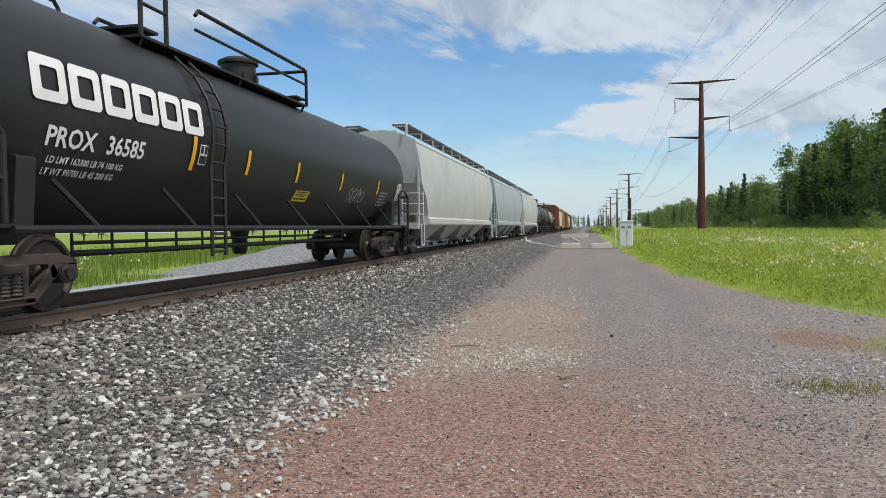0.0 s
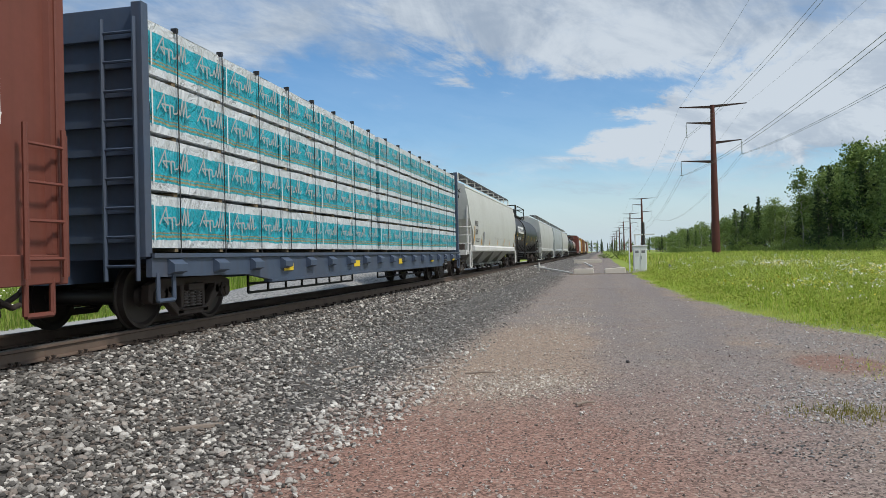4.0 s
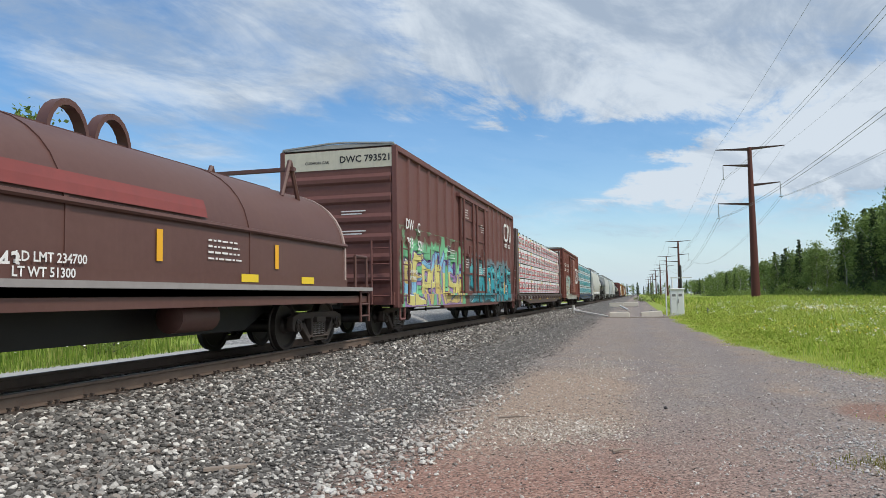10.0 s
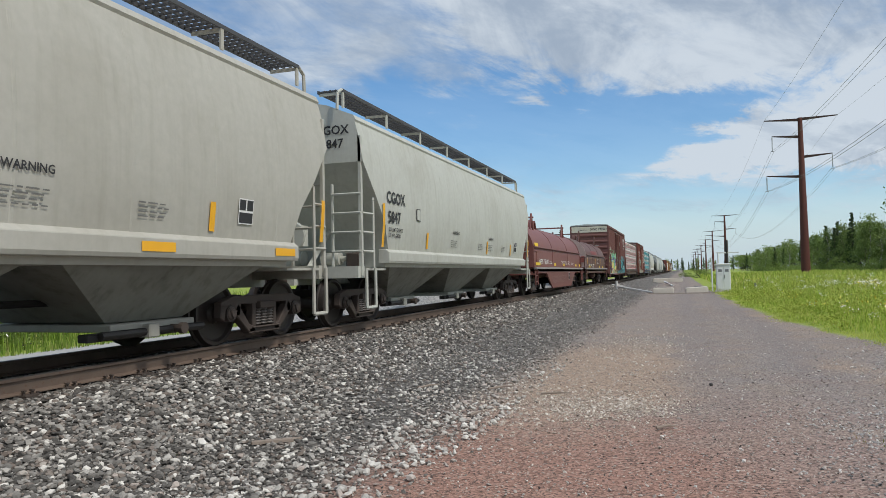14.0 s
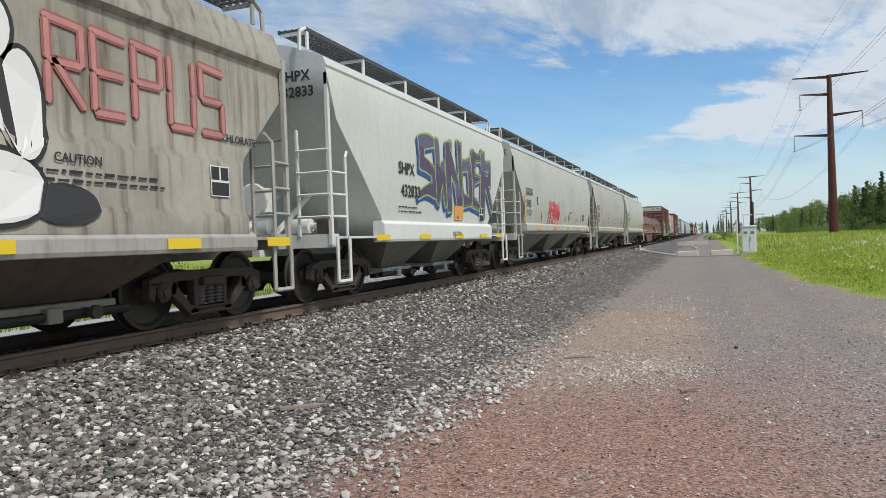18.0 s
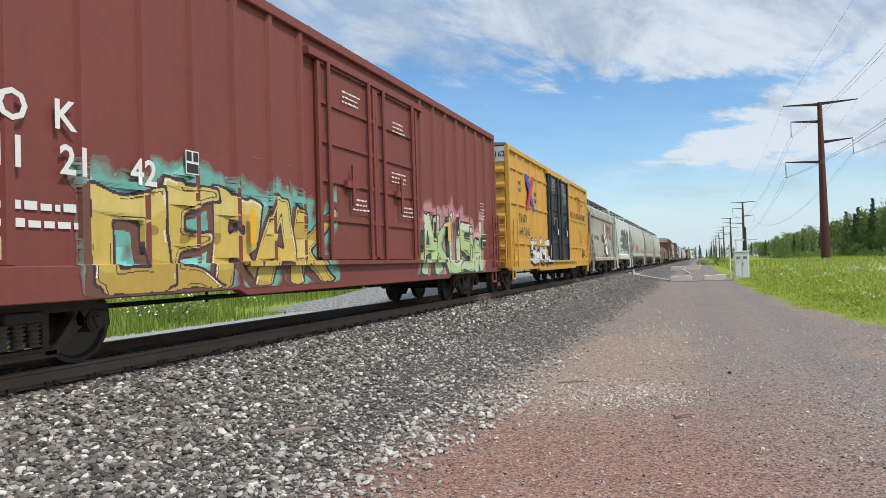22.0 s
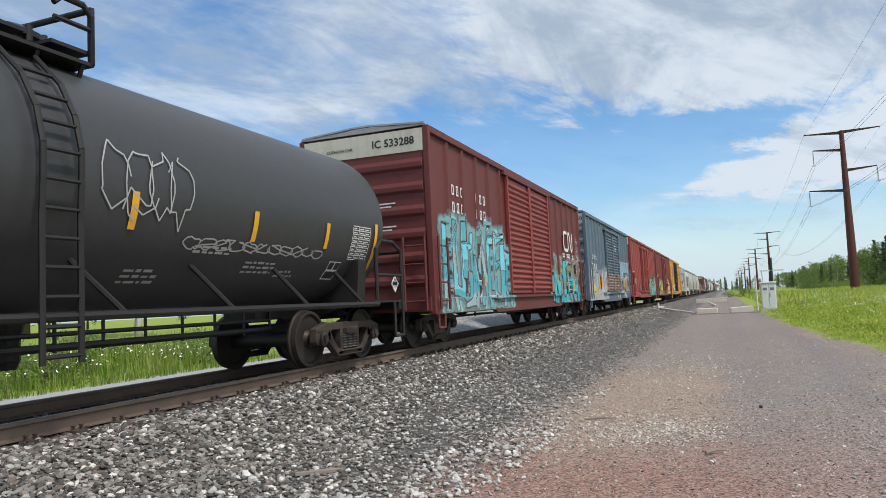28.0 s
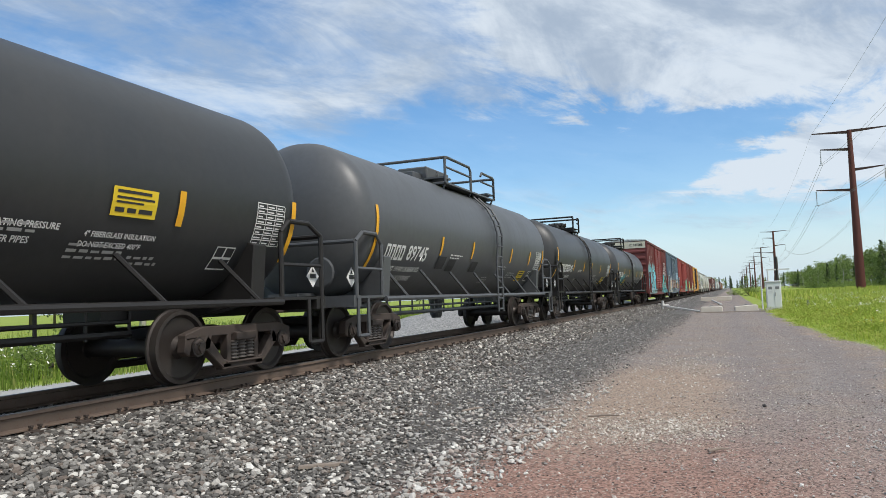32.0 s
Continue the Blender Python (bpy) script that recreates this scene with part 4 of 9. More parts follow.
def placard(car, y, z, surf, r=0.17):
    m = Mesh().add([(surf(y, z) + 0.03, y + a, z + b) for a, b in ((0, -r), (r, 0), (0, r), (-r, 0))], [(0, 1, 2, 3)])
    part("placard", m, WHITE, car, "white diamond hazard placard")
    m = Mesh().add([(surf(y, z) + 0.034, y + a, z + b) for a, b in ((-r * .25, r * .35), (r * .25, r * .35), (0, r * .75))], [(0, 1, 2)])
    m.add([(surf(y, z) + 0.034, y + a, z + b) for a, b in ((-r * .5, -0.03), (r * .5, -0.03), (r * .5, 0.04), (-r * .5, 0.04))], [(0, 1, 2, 3)])
    part("placard_print", m, INK, car)


def hotline(car, y, z, surf, w=0.62, h=0.36):
    bars(car, [(y, y + w, z, z + h)], LEMON, surf, "warning_label")
    up = lambda p, q: surf(p, q) + 0.003
    bars(car, [(y + 0.05, y + w - 0.1, z + h * 0.80, z + h * 0.90), (y + 0.05, y + w - 0.05, z + h * 0.60, z + h * 0.68), (y + 0.05, y + w - 0.2, z + h * 0.45, z + h * 0.52),
               (y + 0.05, y + 0.17, z + h * 0.14, z + h * 0.30), (y + 0.21, y + 0.33, z + h * 0.14, z + h * 0.30), (y + 0.37, y + w - 0.06, z + h * 0.14, z + h * 0.30)], INK, up, "label_print")


def data_table(car, y, z, surf, w=0.55, h=0.50, mat=None):
    mat = mat or WHITE
    rows = []
    for k in range(9):
        q = z + h * k / 8
        rows.append((y, y + w, q, q + 0.012))
    for k in range(4):
        q = y + w * k / 3
        rows.append((q, q + 0.012, z, z + h))
    rnd = random.Random(3)
    for k in range(8):
        for j in range(3):
            a = y + w * j / 3 + 0.03
            rows.append((a, a + w / 3 * rnd.uniform(0.45, 0.75), z + h * k / 8 + 0.025, z + h * k / 8 + 0.042))
    bars(car, rows, mat, surf, "data_table")


# ---------- covered hopper ----------
HOPPER_PROFILES = {
    "round": [(1.48, 1.12), (1.56, 1.45), (1.615, 2.0), (1.62, 2.5), (1.585, 3.1), (1.51, 3.55), (1.43, 3.86), (1.45, 3.90), (1.40, 3.99), (1.30, 4.03), (0.85, 4.22), (0.35, 4.33)],
    "flat": [(1.52, 1.12), (1.56, 1.5), (1.575, 2.2), (1.575, 3.0), (1.575, 3.55), (1.52, 3.82), (1.54, 3.86), (1.48, 4.00), (1.36, 4.06), (0.85, 4.24), (0.35, 4.34)],
    "ledge": [(1.60, 1.14), (1.60, 1.34), (1.54, 1.43), (1.53, 2.00), (1.46, 2.13), (1.46, 3.02), (1.44, 3.44), (1.52, 3.50), (1.52, 3.58), (1.36, 4.02), (0.35, 4.33)],
}


def hopper_car(label, u0, u1, col, profile, bays, over=0.95, cut=2.55, slope=1.4, most=1.3, body_in=0.72, sillmat=None, mat_args=None, seams=0, walk_pitch=2.0, sill_z=(1.06, 1.34), lines=(), low=None, endmat=None):
    car, L = car_base("covered_hopper", label, "hopper car", u0, u1, over)
    H = L / 2 - body_in
    mat = paint(label[:60], col, **{k: v for k, v in (mat_args or {}).items() if k != "tags"})
    sill = sillmat or mat
    half = HOPPER_PROFILES[profile]
    dark = paint("hopper_frame_" + label[:44], tuple(c * 0.75 for c in col), amount=0.5)

    def shift(z):
        return min(most, max(0.0, cut - z) * slope)

    ny = 14
    m = Mesh()
    rings = []
    for x, z in half:
        e = H - shift(z)
        rings.append([(x, -e + 2 * e * i / ny, z) for i in range(ny + 1)])
    for x, z in reversed(half):
        e = H - shift(z)
        rings.append([(-x, -e + 2 * e * i / ny, z) for i in range(ny + 1)])
    m.loft(rings, closed=False)
    k, n = len(half), ny + 1
    for i in range(k - 1):     # ends: level strips between the two sides
        a, b, c, d = i, i + 1, 2 * k - 2 - i, 2 * k - 1 - i
        m.f.append((a * n, b * n, c * n, d * n))
        m.f.append((a * n + ny, d * n + ny, c * n + ny, b * n + ny))
    m.f.append(tuple(j for j in range(n)) + tuple((2 * k - 1) * n + ny - j for j in range(n)))
    part("body", m, mat, car, smooth=38)
    zs = [p[1] for p in half]
    xs = [p[0] for p in half]

    def surf(y, z):
        return float(np.interp(z, zs, xs)) + 0.012

    # weld seams
    for i in range(seams):
        y = -H + 1.6 + (2 * H - 3.2) * i / max(1, seams - 1)
        q = Mesh()
        ring = [(surf(y, z) - 0.008, z) for z in np.linspace(sill_z[1], 4.0, 8)]
        q.loft([[(x - 0.01, y - 0.035, z) for x, z in ring], [(x, y - 0.015, z) for x, z in ring], [(x, y + 0.015, z) for x, z in ring], [(x - 0.01, y + 0.035, z) for x, z in ring]], closed=False)
        part("seam", q, mat, car)
    # side sill
    z0, z1 = sill_z
    e = H - shift(z1) + 0.12
    for q in (1, -1):
        m = Mesh().prism([(q * 1.40, z0), (q * 1.62, z0), (q * 1.64, z0 + 0.05), (q * 1.64, z1 - 0.06), (q * 1.57, z1), (q * 1.40, z1)], 1, -e, e)
        part("side_sill", m, sill, car, bevel=0.008)
    # discharge bays
    span = 2 * (H - shift(1.15)) - 0.5
    bl = span / bays
    for i in range(bays):
        c = -span / 2 + bl * (i + 0.5)
        m = Mesh()
        w0, w1 = bl * 0.44, min(0.62, bl * 0.17)
        t = [(x, y, 1.14) for x, y in ((-1.42, c - w0 - 0.1), (1.42, c - w0 - 0.1), (1.42, c + w0), (-1.42, c + w0))]
        b = [(x, y, 0.46) for x, y in ((-0.78, c - w1), (0.78, c - w1), (0.78, c + w1 + 0.12), (-0.78, c + w1 + 0.12))]
        m.loft([b, t])
        # low: bay paint darkened to hold the shade under the car
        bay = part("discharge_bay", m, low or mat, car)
        part("outlet_gate", Mesh().box(-0.95, 0.95, c - 0.72, c + 0.78, 0.36, 0.45), dark, bay, bevel=0.01)
        part("gate_rail", Mesh().box(0.80, 0.95, c - 1.05, c + 0.95, 0.27, 0.36), STEEL, bay, bevel=0.01)
        part("gate_rack", Mesh().tube((0.98, c - 0.9, 0.33), (0.98, c + 0.9, 0.33), 0.035, 8), STEEL, bay)
        part("gate_lock", Mesh().box(0.88, 1.06, c - 0.20, c - 0.02, 0.26, 0.42), dark, bay, bevel=0.012)
        part("gate_capstan", Mesh().lathe([(0.9, 0.05), (1.10, 0.05), (1.10, 0.075), (1.16, 0.075), (1.16, 0.0)], (0, c + 0.32, 0.34), 0, 10), RUSTY, bay)
    # ends: deck, posts, braces, ladders
    for s in (1, -1):
        m = Mesh().box(-0.22, 0.22, s * (L / 2 - 0.5), s * (H - shift(1.2) - 1.0), 0.80, 1.10)
        m.box(-1.5, 1.5, s * (L / 2 - 0.62), s * (L / 2 - 0.90), 0.92, 1.14)
        m.box(-1.5, 1.5, s * (L / 2 - 0.90), s * (H - shift(1.3)), 1.06, 1.10)
        part("end_platform", m, sill, car)
        for q in (1, -1):
            part("end_post", Mesh().box(q * 1.47, q * 1.54, s * (H - 0.07), s * H, 0.95, cut + 0.55), sill, car, bevel=0.008)
            part("end_post", Mesh().box(q * 0.90, q * 0.95, s * (H - 0.05), s * H, 1.1, cut - 0.35), sill, car, bevel=0.008)
            part("end_brace", Mesh().pipe([(q * 0.35, s * (H - 0.08), 1.10), (q * 0.35, s * (H - shift(1.9)), 1.9)], 0.04, 6), sill, car)
        m = Mesh()
        for z in (1.42, 1.78, 2.14, 2.50):
            if z < cut - 0.1:
                m.tube((0.92, s * (H + 0.01), z), (1.52, s * (H + 0.01), z), 0.016, 6)
        part("end_ladder", m, sill, car)
        m = Mesh().pipe([(1.57, s * (H - 0.46), 1.1), (1.57, s * (H - 0.46), 2.40), (1.53, s * (H - 0.60), 2.52)], 0.020, 6)
        for z in (1.42, 1.78, 2.14):
            m.tube((1.57, s * (H - 0.46), z), (1.54, s * (H - 0.03), z), 0.016, 6)
        part("ladder", m, sill, car)
        stirrup(car, 1.58, s * (H - 0.30), sill, 0.36, 1.1, 0.42)
        if s < 0:
            m = Mesh().lathe([(-0.02, 0.26), (0.0, 0.29), (0.02, 0.26)], (0.1, -(H + 0.05), 1.75), 1, 16)
            m.box(-0.1, 0.3, -(H - 0.2), -(H + 0.02), 1.55, 1.95)
            part("brake_wheel", m, sill, car)
            part("air_reservoir", Mesh().lathe([(-0.45, 0.08), (-0.4, 0.17), (0.4, 0.17), (0.45, 0.08)], (-0.5, -(H - 0.75), 1.32), 0, 14), sill, car, smooth=40)
            part("brake_cylinder", Mesh().lathe([(-0.2, 0.13), (0.2, 0.13), (0.2, 0.05), (0.34, 0.05)], (0.6, -(H - 0.6), 1.30), 0, 14), sill, car, smooth=40)
            part("control_valve", Mesh().box(0.95, 1.25, -(H - 0.75), -(H - 0.5), 1.12, 1.42), RUSTY, car, bevel=0.03)
    # roof: hatches and raised walkways
    m = Mesh().box(-0.32, 0.32, -H + 1.2, H - 1.2, 4.34, 4.46)
    for i in range(int(2 * H / 1.2)):
        y = -H + 1.4 + i * 1.2
        if y < H - 1.2:
            m.box(-0.38, 0.38, y - 0.05, y + 0.05, 4.40, 4.50)
    part("hatch_cover", m, mat, car)
    for q in (1, -1):
        m = Mesh()
        x0, x1 = q * 0.62, q * 1.12
        for x in (x0, x1):
            m.box(x - 0.02, x + 0.02, -H + 0.1, H - 0.1, 4.48, 4.54)
        k = int(2 * H / 0.13)
        for i in range(k):
            y = -H + 0.12 + (2 * H - 0.24) * i / k
            m.box(min(x0, x1), max(x0, x1), y, y + 0.03, 4.50, 4.53)
        for j in range(3):
            x = x0 + (x1 - x0) * (j + 1) / 4
            m.box(x - 0.008, x + 0.008, -H + 0.1, H - 0.1, 4.495, 4.535)
        part("roof_walkway", m, GRILLE, car)
        k = int(2 * H / walk_pitch)
        stand = Mesh().box(x1 - 0.015, x1 + 0.015, -0.035, 0.035, 4.18, 4.50).box(min(x0, x1), max(x0, x1), -0.02, 0.02, 4.44, 4.49).data("walkway_stand", sill)
        for i in range(k + 1):
            part("walkway_stand", stand, None, car).location = (0, -H + 0.15 + (2 * H - 0.3) * i / k, 0)
        for s in (1, -1):
            part("roof_grab", Mesh().pipe([(x1, s * (H - 0.1), 4.52), (x1, s * (H + 0.08), 4.42), (x1, s * (H + 0.10), 4.10)], 0.022, 6), sill, car)
    bars(car, [(y - 0.055, y + 0.055, a, b) for y, a, b in lines], YELLOW, surf, "reflector")
    m = Mesh().tube((0.35, -H * 0.5, 0.72), (0.35, H * 0.5, 0.72), 0.03, 6)
    part("brake_pipe", m, STEEL, car)
    for tag in (mat_args or {}).get("tags", ()):
        graffiti(car, surf, base=col, **tag)
    return car, H, surf, mat


# ---------- lumber car ----------
def lumber_car(label, u0, u1, deckcol, tiers, bundles, wrap, logo, strap_pitch=1.22, gap_at=None, bulk=0.45, tag=None, load_ends=(0.1, 0.1)):
    car, L = car_base("lumber_car", label, "flat car", u0, u1, 1.55)
    H = L / 2 - 0.8
    mat = paint("deck_" + label[:50], deckcol, amount=0.4)
    W = 1.46
    for q in (1, -1):
        m = Mesh().prism([(-H, 1.05), (-H, 0.74), (-H + 2.6, 0.70), (-H + 3.6, 0.56), (H - 3.6, 0.56), (H - 2.6, 0.70), (H, 0.74), (H, 1.05)], 0, q * (W - 0.07), q * (W + 0.02))
        part("side_sill", m, mat, car)
        m = Mesh().box(q * (W - 0.1), q * (W + 0.06), -H, H, 0.99, 1.05).box(q * (W - 0.1), q * (W + 0.06), -H + 3.4, H - 3.4, 0.54, 0.59)
        part("sill_flange", m, mat, car)
        k = int(2 * H / 1.22)
        wm = Mesh().prism([(q * (W + 0.02), 0.98), (q * (W + 0.13), 0.90), (q * (W + 0.13), 0.80), (q * (W + 0.02), 0.76)], 1, -0.16, 0.16).data("strap_winch", mat)
        for i in range(k + 1):
            part("strap_winch", wm, None, car).location = (0, -H + 0.5 + (2 * H - 1.0) * i / k, 0)
    m = Mesh().box(-W, W, -H, H, 0.98, 1.03).box(-0.2, 0.2, -L / 2 + 0.6, L / 2 - 0.6, 0.66, 1.0)
    part("deck", m, mat, car)
    part("centre_beam", Mesh().box(-0.06, 0.06, -H + 0.3, H - 0.3, 1.0, 4.15), mat, car)
    a, b = -H + bulk + load_ends[0], H - bulk - load_ends[1]
    for s in (1, -1):
        y = s * (H - 0.05)
        m = Mesh().box(-W + 0.12, W - 0.12, y - 0.04, y, 1.0, 4.30)
        for i in range(8):
            z = 1.2 + i * 0.38
            part("bulkhead_rib", Mesh().box(-W + 0.1, W - 0.1, y - 0.02, y + s * 0.12, z, z + 0.09), mat, car)
        for q in (1, -1):
            part("bulkhead_post", Mesh().box(q * (W - 0.16), q * W, y - s * (bulk - 0.05), y + s * 0.14, 1.0, 4.32), mat, car, bevel=0.008)
        part("bulkhead", m, mat, car, bevel=0.008)
        ladder(car, W - 0.55, y + s * 0.20, W - 0.08, 0.7, 4.1, 9, mat, end=True, name="end_ladder")
        stirrup(car, W + 0.02, s * (H - 0.3), mat, 0.42, 0.8)
    z0, z1 = 1.07, 4.17
    th = (z1 - z0) / tiers
    rnd = random.Random(len(label))
    spans = [(a, b)] if gap_at is None else [(a, gap_at - 0.12), (gap_at + 0.12, b)]
    surf = lambda p, q: 1.405
    spacer = Mesh().box(-1.36, 1.36, -0.045, 0.045, 0, 0.05).data("dunnage", plain("raw_lumber", (0.20, 0.15, 0.09), 0.8))
    for k in range(tiers):
        z = z0 + k * th
        for (p, q), n in zip(spans, bundles):
            for i in range(n):
                y0, y1 = p + (q - p) * i / n, p + (q - p) * (i + 1) / n
                for side in (1, -1):
                    dx = rnd.uniform(-0.012, 0.012)
                    m = Mesh()
                    ny, nz = 8, 3
                    vs, fs = [], []
                    for j in range(nz + 1):
                        for t in range(ny + 1):
                            f = t / ny
                            puff = 0.012 * math.sin(f * 9.0 + k + i) * math.sin(j * 2.0 + i) + rnd.uniform(-0.006, 0.006)
                            vs.append((side * (1.375 + dx + puff), y0 + 0.012 + (y1 - y0 - 0.024) * f, z + 0.055 + (th - 0.06) * j / nz))
                    for j in range(nz):
                        for t in range(ny):
                            o = j * (ny + 1) + t
                            fs.append((o, o + 1, o + ny + 2, o + ny + 1))
                    o = len(vs)
                    vs += [(side * 0.12, y, zz) for y, zz in ((y0 + .012, z + .055), (y1 - .012, z + .055), (y1 - .012, z + th - .005), (y0 + .012, z + th - .005))]
                    A, B, C, D = 0, ny, (nz + 1) * (ny + 1) - 1, nz * (ny + 1)
                    fs += [(A, o, o + 3, D), (B, C, o + 2, o + 1), (D, o + 3, o + 2, C), (A, B, o + 1, o)]
                    m.add(vs, fs)
                    bd = part("lumber_pack", m, wrap, car, "plastic-wrapped bundle of lumber")
                    if side > 0:
                        logo(bd, y0, y1, z + 0.055, th - 0.06, surf, rnd, i, k)
            for i in range(int((q - p) / 1.22)):
                o = part("dunnage", spacer, None, car)
                o.location = (0, p + 0.6 + i * 1.22, z)
    d = Mesh().box(1.418, 1.426, -0.010, 0.010, 1.0, z1 + 0.02).box(1.34, 1.43, -0.025, 0.025, z1 - 0.02, z1 + 0.045).data("strap", BLACK)
    for p, q in spans:
        n = int((q - p) / strap_pitch)
        for i in range(n):
            part("strap", d, None, car).location = (0, p + (q - p) * (i + 0.5) / n, 0)
    ys = [-H * 0.62, -H * 0.25, H * 0.12, H * 0.5, H * 0.85]
    bars(car, [(y, y + 0.42, 0.72, 0.86) for y in ys], LEMON, lambda p, q: W + 0.03, "reflector")
    consolidated_plate(car, H - 3.0, 0.60, lambda p, q: W + 0.05, 0.40, 0.36)
    m = Mesh()
    for s in (1, -1):
        y = s * (H - 3.7)
        for i in range(8):
            m.tube((0.9, y - s * i * 0.8, 0.98), (0.9, y - s * i * 0.8, 0.34), 0.018, 5)
        m.tube((0.9, y, 0.34), (0.9, y - s * 5.6, 0.34), 0.018, 5).tube((0.9, y, 0.50), (0.9, y - s * 5.6, 0.50), 0.018, 5)
    part("brake_rigging", m, STEEL, car)
    return car, H


# ---------- coil car ----------
def coil_car(label, u0, u1, col, hood, fish, mat_args, over=1.70):
    car, L = car_base("coil_car", label, "coil car", u0, u1, over)
    H = L / 2 - 0.85
    mat = paint(label[:60], col, **mat_args)
    y0, y1 = hood
    W = 1.45
    for q in (1, -1):
        m = Mesh()
        c, hw = (y0 + y1) / 2, (y1 - y0) / 2
        if fish:
            m.prism([(-H, 1.16), (-H, 0.92), (-H + 2.9, 0.92), (-H + 4.4, 0.22), (H - 4.4, 0.22), (H - 2.9, 0.92), (H, 0.92), (H, 1.16)], 0, q * (W - 0.06), q * W)
        else:
            m.prism([(-H, 1.16), (-H, 0.86), (H, 0.86), (H, 1.16)], 0, q * (W - 0.06), q * W)
        part("side_sill", m, mat, car)
        part("sill_flange", Mesh().box(q * (W - 0.08), q * (W + 0.10), -H, H, 1.10, 1.18), plain("worn_flange", (0.30, 0.28, 0.27), 0.6), car)
    m = Mesh().box(-W, W, -H, H, 1.0, 1.10).box(-0.35, 0.35, -L / 2 + 0.5, L / 2 - 0.5, 0.70, 1.02)
    if not fish:
        m.prism([(-H * 0.62, 0.9), (-H * 0.45, 0.42), (H * 0.45, 0.42), (H * 0.62, 0.9)], 0, -0.5, 0.5)
    part("deck", m, STEEL if not fish else mat, car)
    # hood: straight lower sides and a rounded top
    R = 1.40
    ring = [(R + 0.02, 1.18), (R + 0.02, 1.95)] + [(R * math.cos(t), 1.95 + 1.18 * math.sin(t)) for t in (math.pi * k / 18 for k in range(1, 18))] + [(-R - 0.02, 1.95), (-R - 0.02, 1.18)]
    m = Mesh().loft([[(x, y, z) for x, z in ring] for y in (y0, y1)])
    part("hood", m, mat, car, smooth=40)
    rim = plain("worn_hood_rim", (0.40, 0.30, 0.27), 0.6) if not fish else mat
    for k, y in enumerate([y0 + 0.03, y1 - 0.03] + [y0 + (y1 - y0) * k / 3 for k in (1, 2)]):
        w = 0.012 if k > 1 else 0.025
        out = [(x * (1 + w * 0.8), z + (w if z > 1.3 else 0)) for x, z in ring]
        part("hood_rib", Mesh().loft([[(x, yy, z) for x, z in out] for yy in (y - 0.035, y + 0.035)]), rim if k < 2 else mat, car, smooth=40)
    m = Mesh()
    for q in (1, -1):
        m.pipe([(q * (R + 0.05), y0, 2.02), (q * (R + 0.05), y1, 2.02)], 0.028, 6)
        m.box(q * R, q * (R + 0.07), y0, y1, 1.16, 1.32)
    part("hood_rail", m, mat, car)
    top = 1.95 + 1.18
    m = Mesh().box(-0.05, 0.05, y0 + 0.6, y1 - 0.6, top, top + 0.08)
    part("ridge_bar", m, mat, car)
    for y in ((y0 + y1) / 2 - 4.3, (y0 + y1) / 2 + 4.3):          # lifting frames at the ends
        m = Mesh()
        for q in (1, -1):
            m.pipe([(q * 0.85, y - 0.34, top - 0.26), (q * 0.85, y, top + 0.46), (q * 0.85, y + 0.34, top - 0.26)], 0.035, 6)
        m.box(-0.95, 0.95, y - 0.05, y + 0.05, top + 0.26, top + 0.33)
        part("stacking_bracket", m, mat, car)
    yc = (y0 + y1) / 2
    m = Mesh()
    for yy in (yc - 0.42, yc + 0.42):
        arc = [(0.36 * math.cos(t), 0.50 * math.sin(t)) for t in (math.pi * k / 10 for k in range(11))]
        m.loft([[(x, yy + a * w, top - 0.04 + b * w) for a, b in arc] for x, w in ((-0.09, 0.88), (-0.09, 1.05), (0.09, 1.05), (0.09, 0.88), (-0.09, 0.88))], closed=False)
    part("lifting_loop", m, mat, car, smooth=40)
    for s in (1, -1):
        e = y1 if s > 0 else y0
        m = Mesh().box(-W, W, s * (H - 0.12), s * H, 0.86, 1.25).box(-1.2, 1.2, s * (H - 0.9), s * H, 1.14, 1.17)
        part("end_sill", m, mat, car)
        m = Mesh()
        for q in (1, -1):
            m.pipe([(q * 1.42, s * (H - 0.05), 0.9), (q * 1.42, s * (H - 0.05), 1.85), (q * 1.42, s * (H - 0.7), 1.85), (q * 1.42, s * (H - 0.7), 1.15)], 0.025, 6)
        m.tube((-1.42, s * (H - 0.05), 1.85), (1.42, s * (H - 0.05), 1.85), 0.022, 6)
        part("end_handrail", m, mat, car)
        ladder(car, W + 0.03, s * (H - 0.55), s * (H - 0.08), 0.45, 1.2, 3, mat)
        m = Mesh().box(-1.05, 1.05, s * 0 + e, e + s * 0.05, 1.35, 1.95)
        part("end_plate", m, mat, car)
        if s < 0:
            m = Mesh().lathe([(-0.02, 0.24), (0.0, 0.27), (0.02, 0.24)], (0.55, -(H - 0.1), 1.95), 1, 16)
            part("brake_wheel", m, mat, car)
    m = Mesh().lathe([(-0.5, 0.12), (-0.45, 0.22), (0.45, 0.22), (0.5, 0.12)], (1.0, 0.6, 0.72), 1, 14)
    if not fish:
        part("air_reservoir", m, mat, car, smooth=40)
    surf = lambda y, z: (W + 0.012 if z < 1.16 else R + 0.034 if z < 1.95 else R * math.sqrt(max(0.05, 1 - ((z - 1.95) / 1.18) ** 2)) + 0.03)
    return car, H, surf, mat

# ---------- ground ----------
def lerp(x, xs, ys):
    return float(np.interp(x, xs, ys))


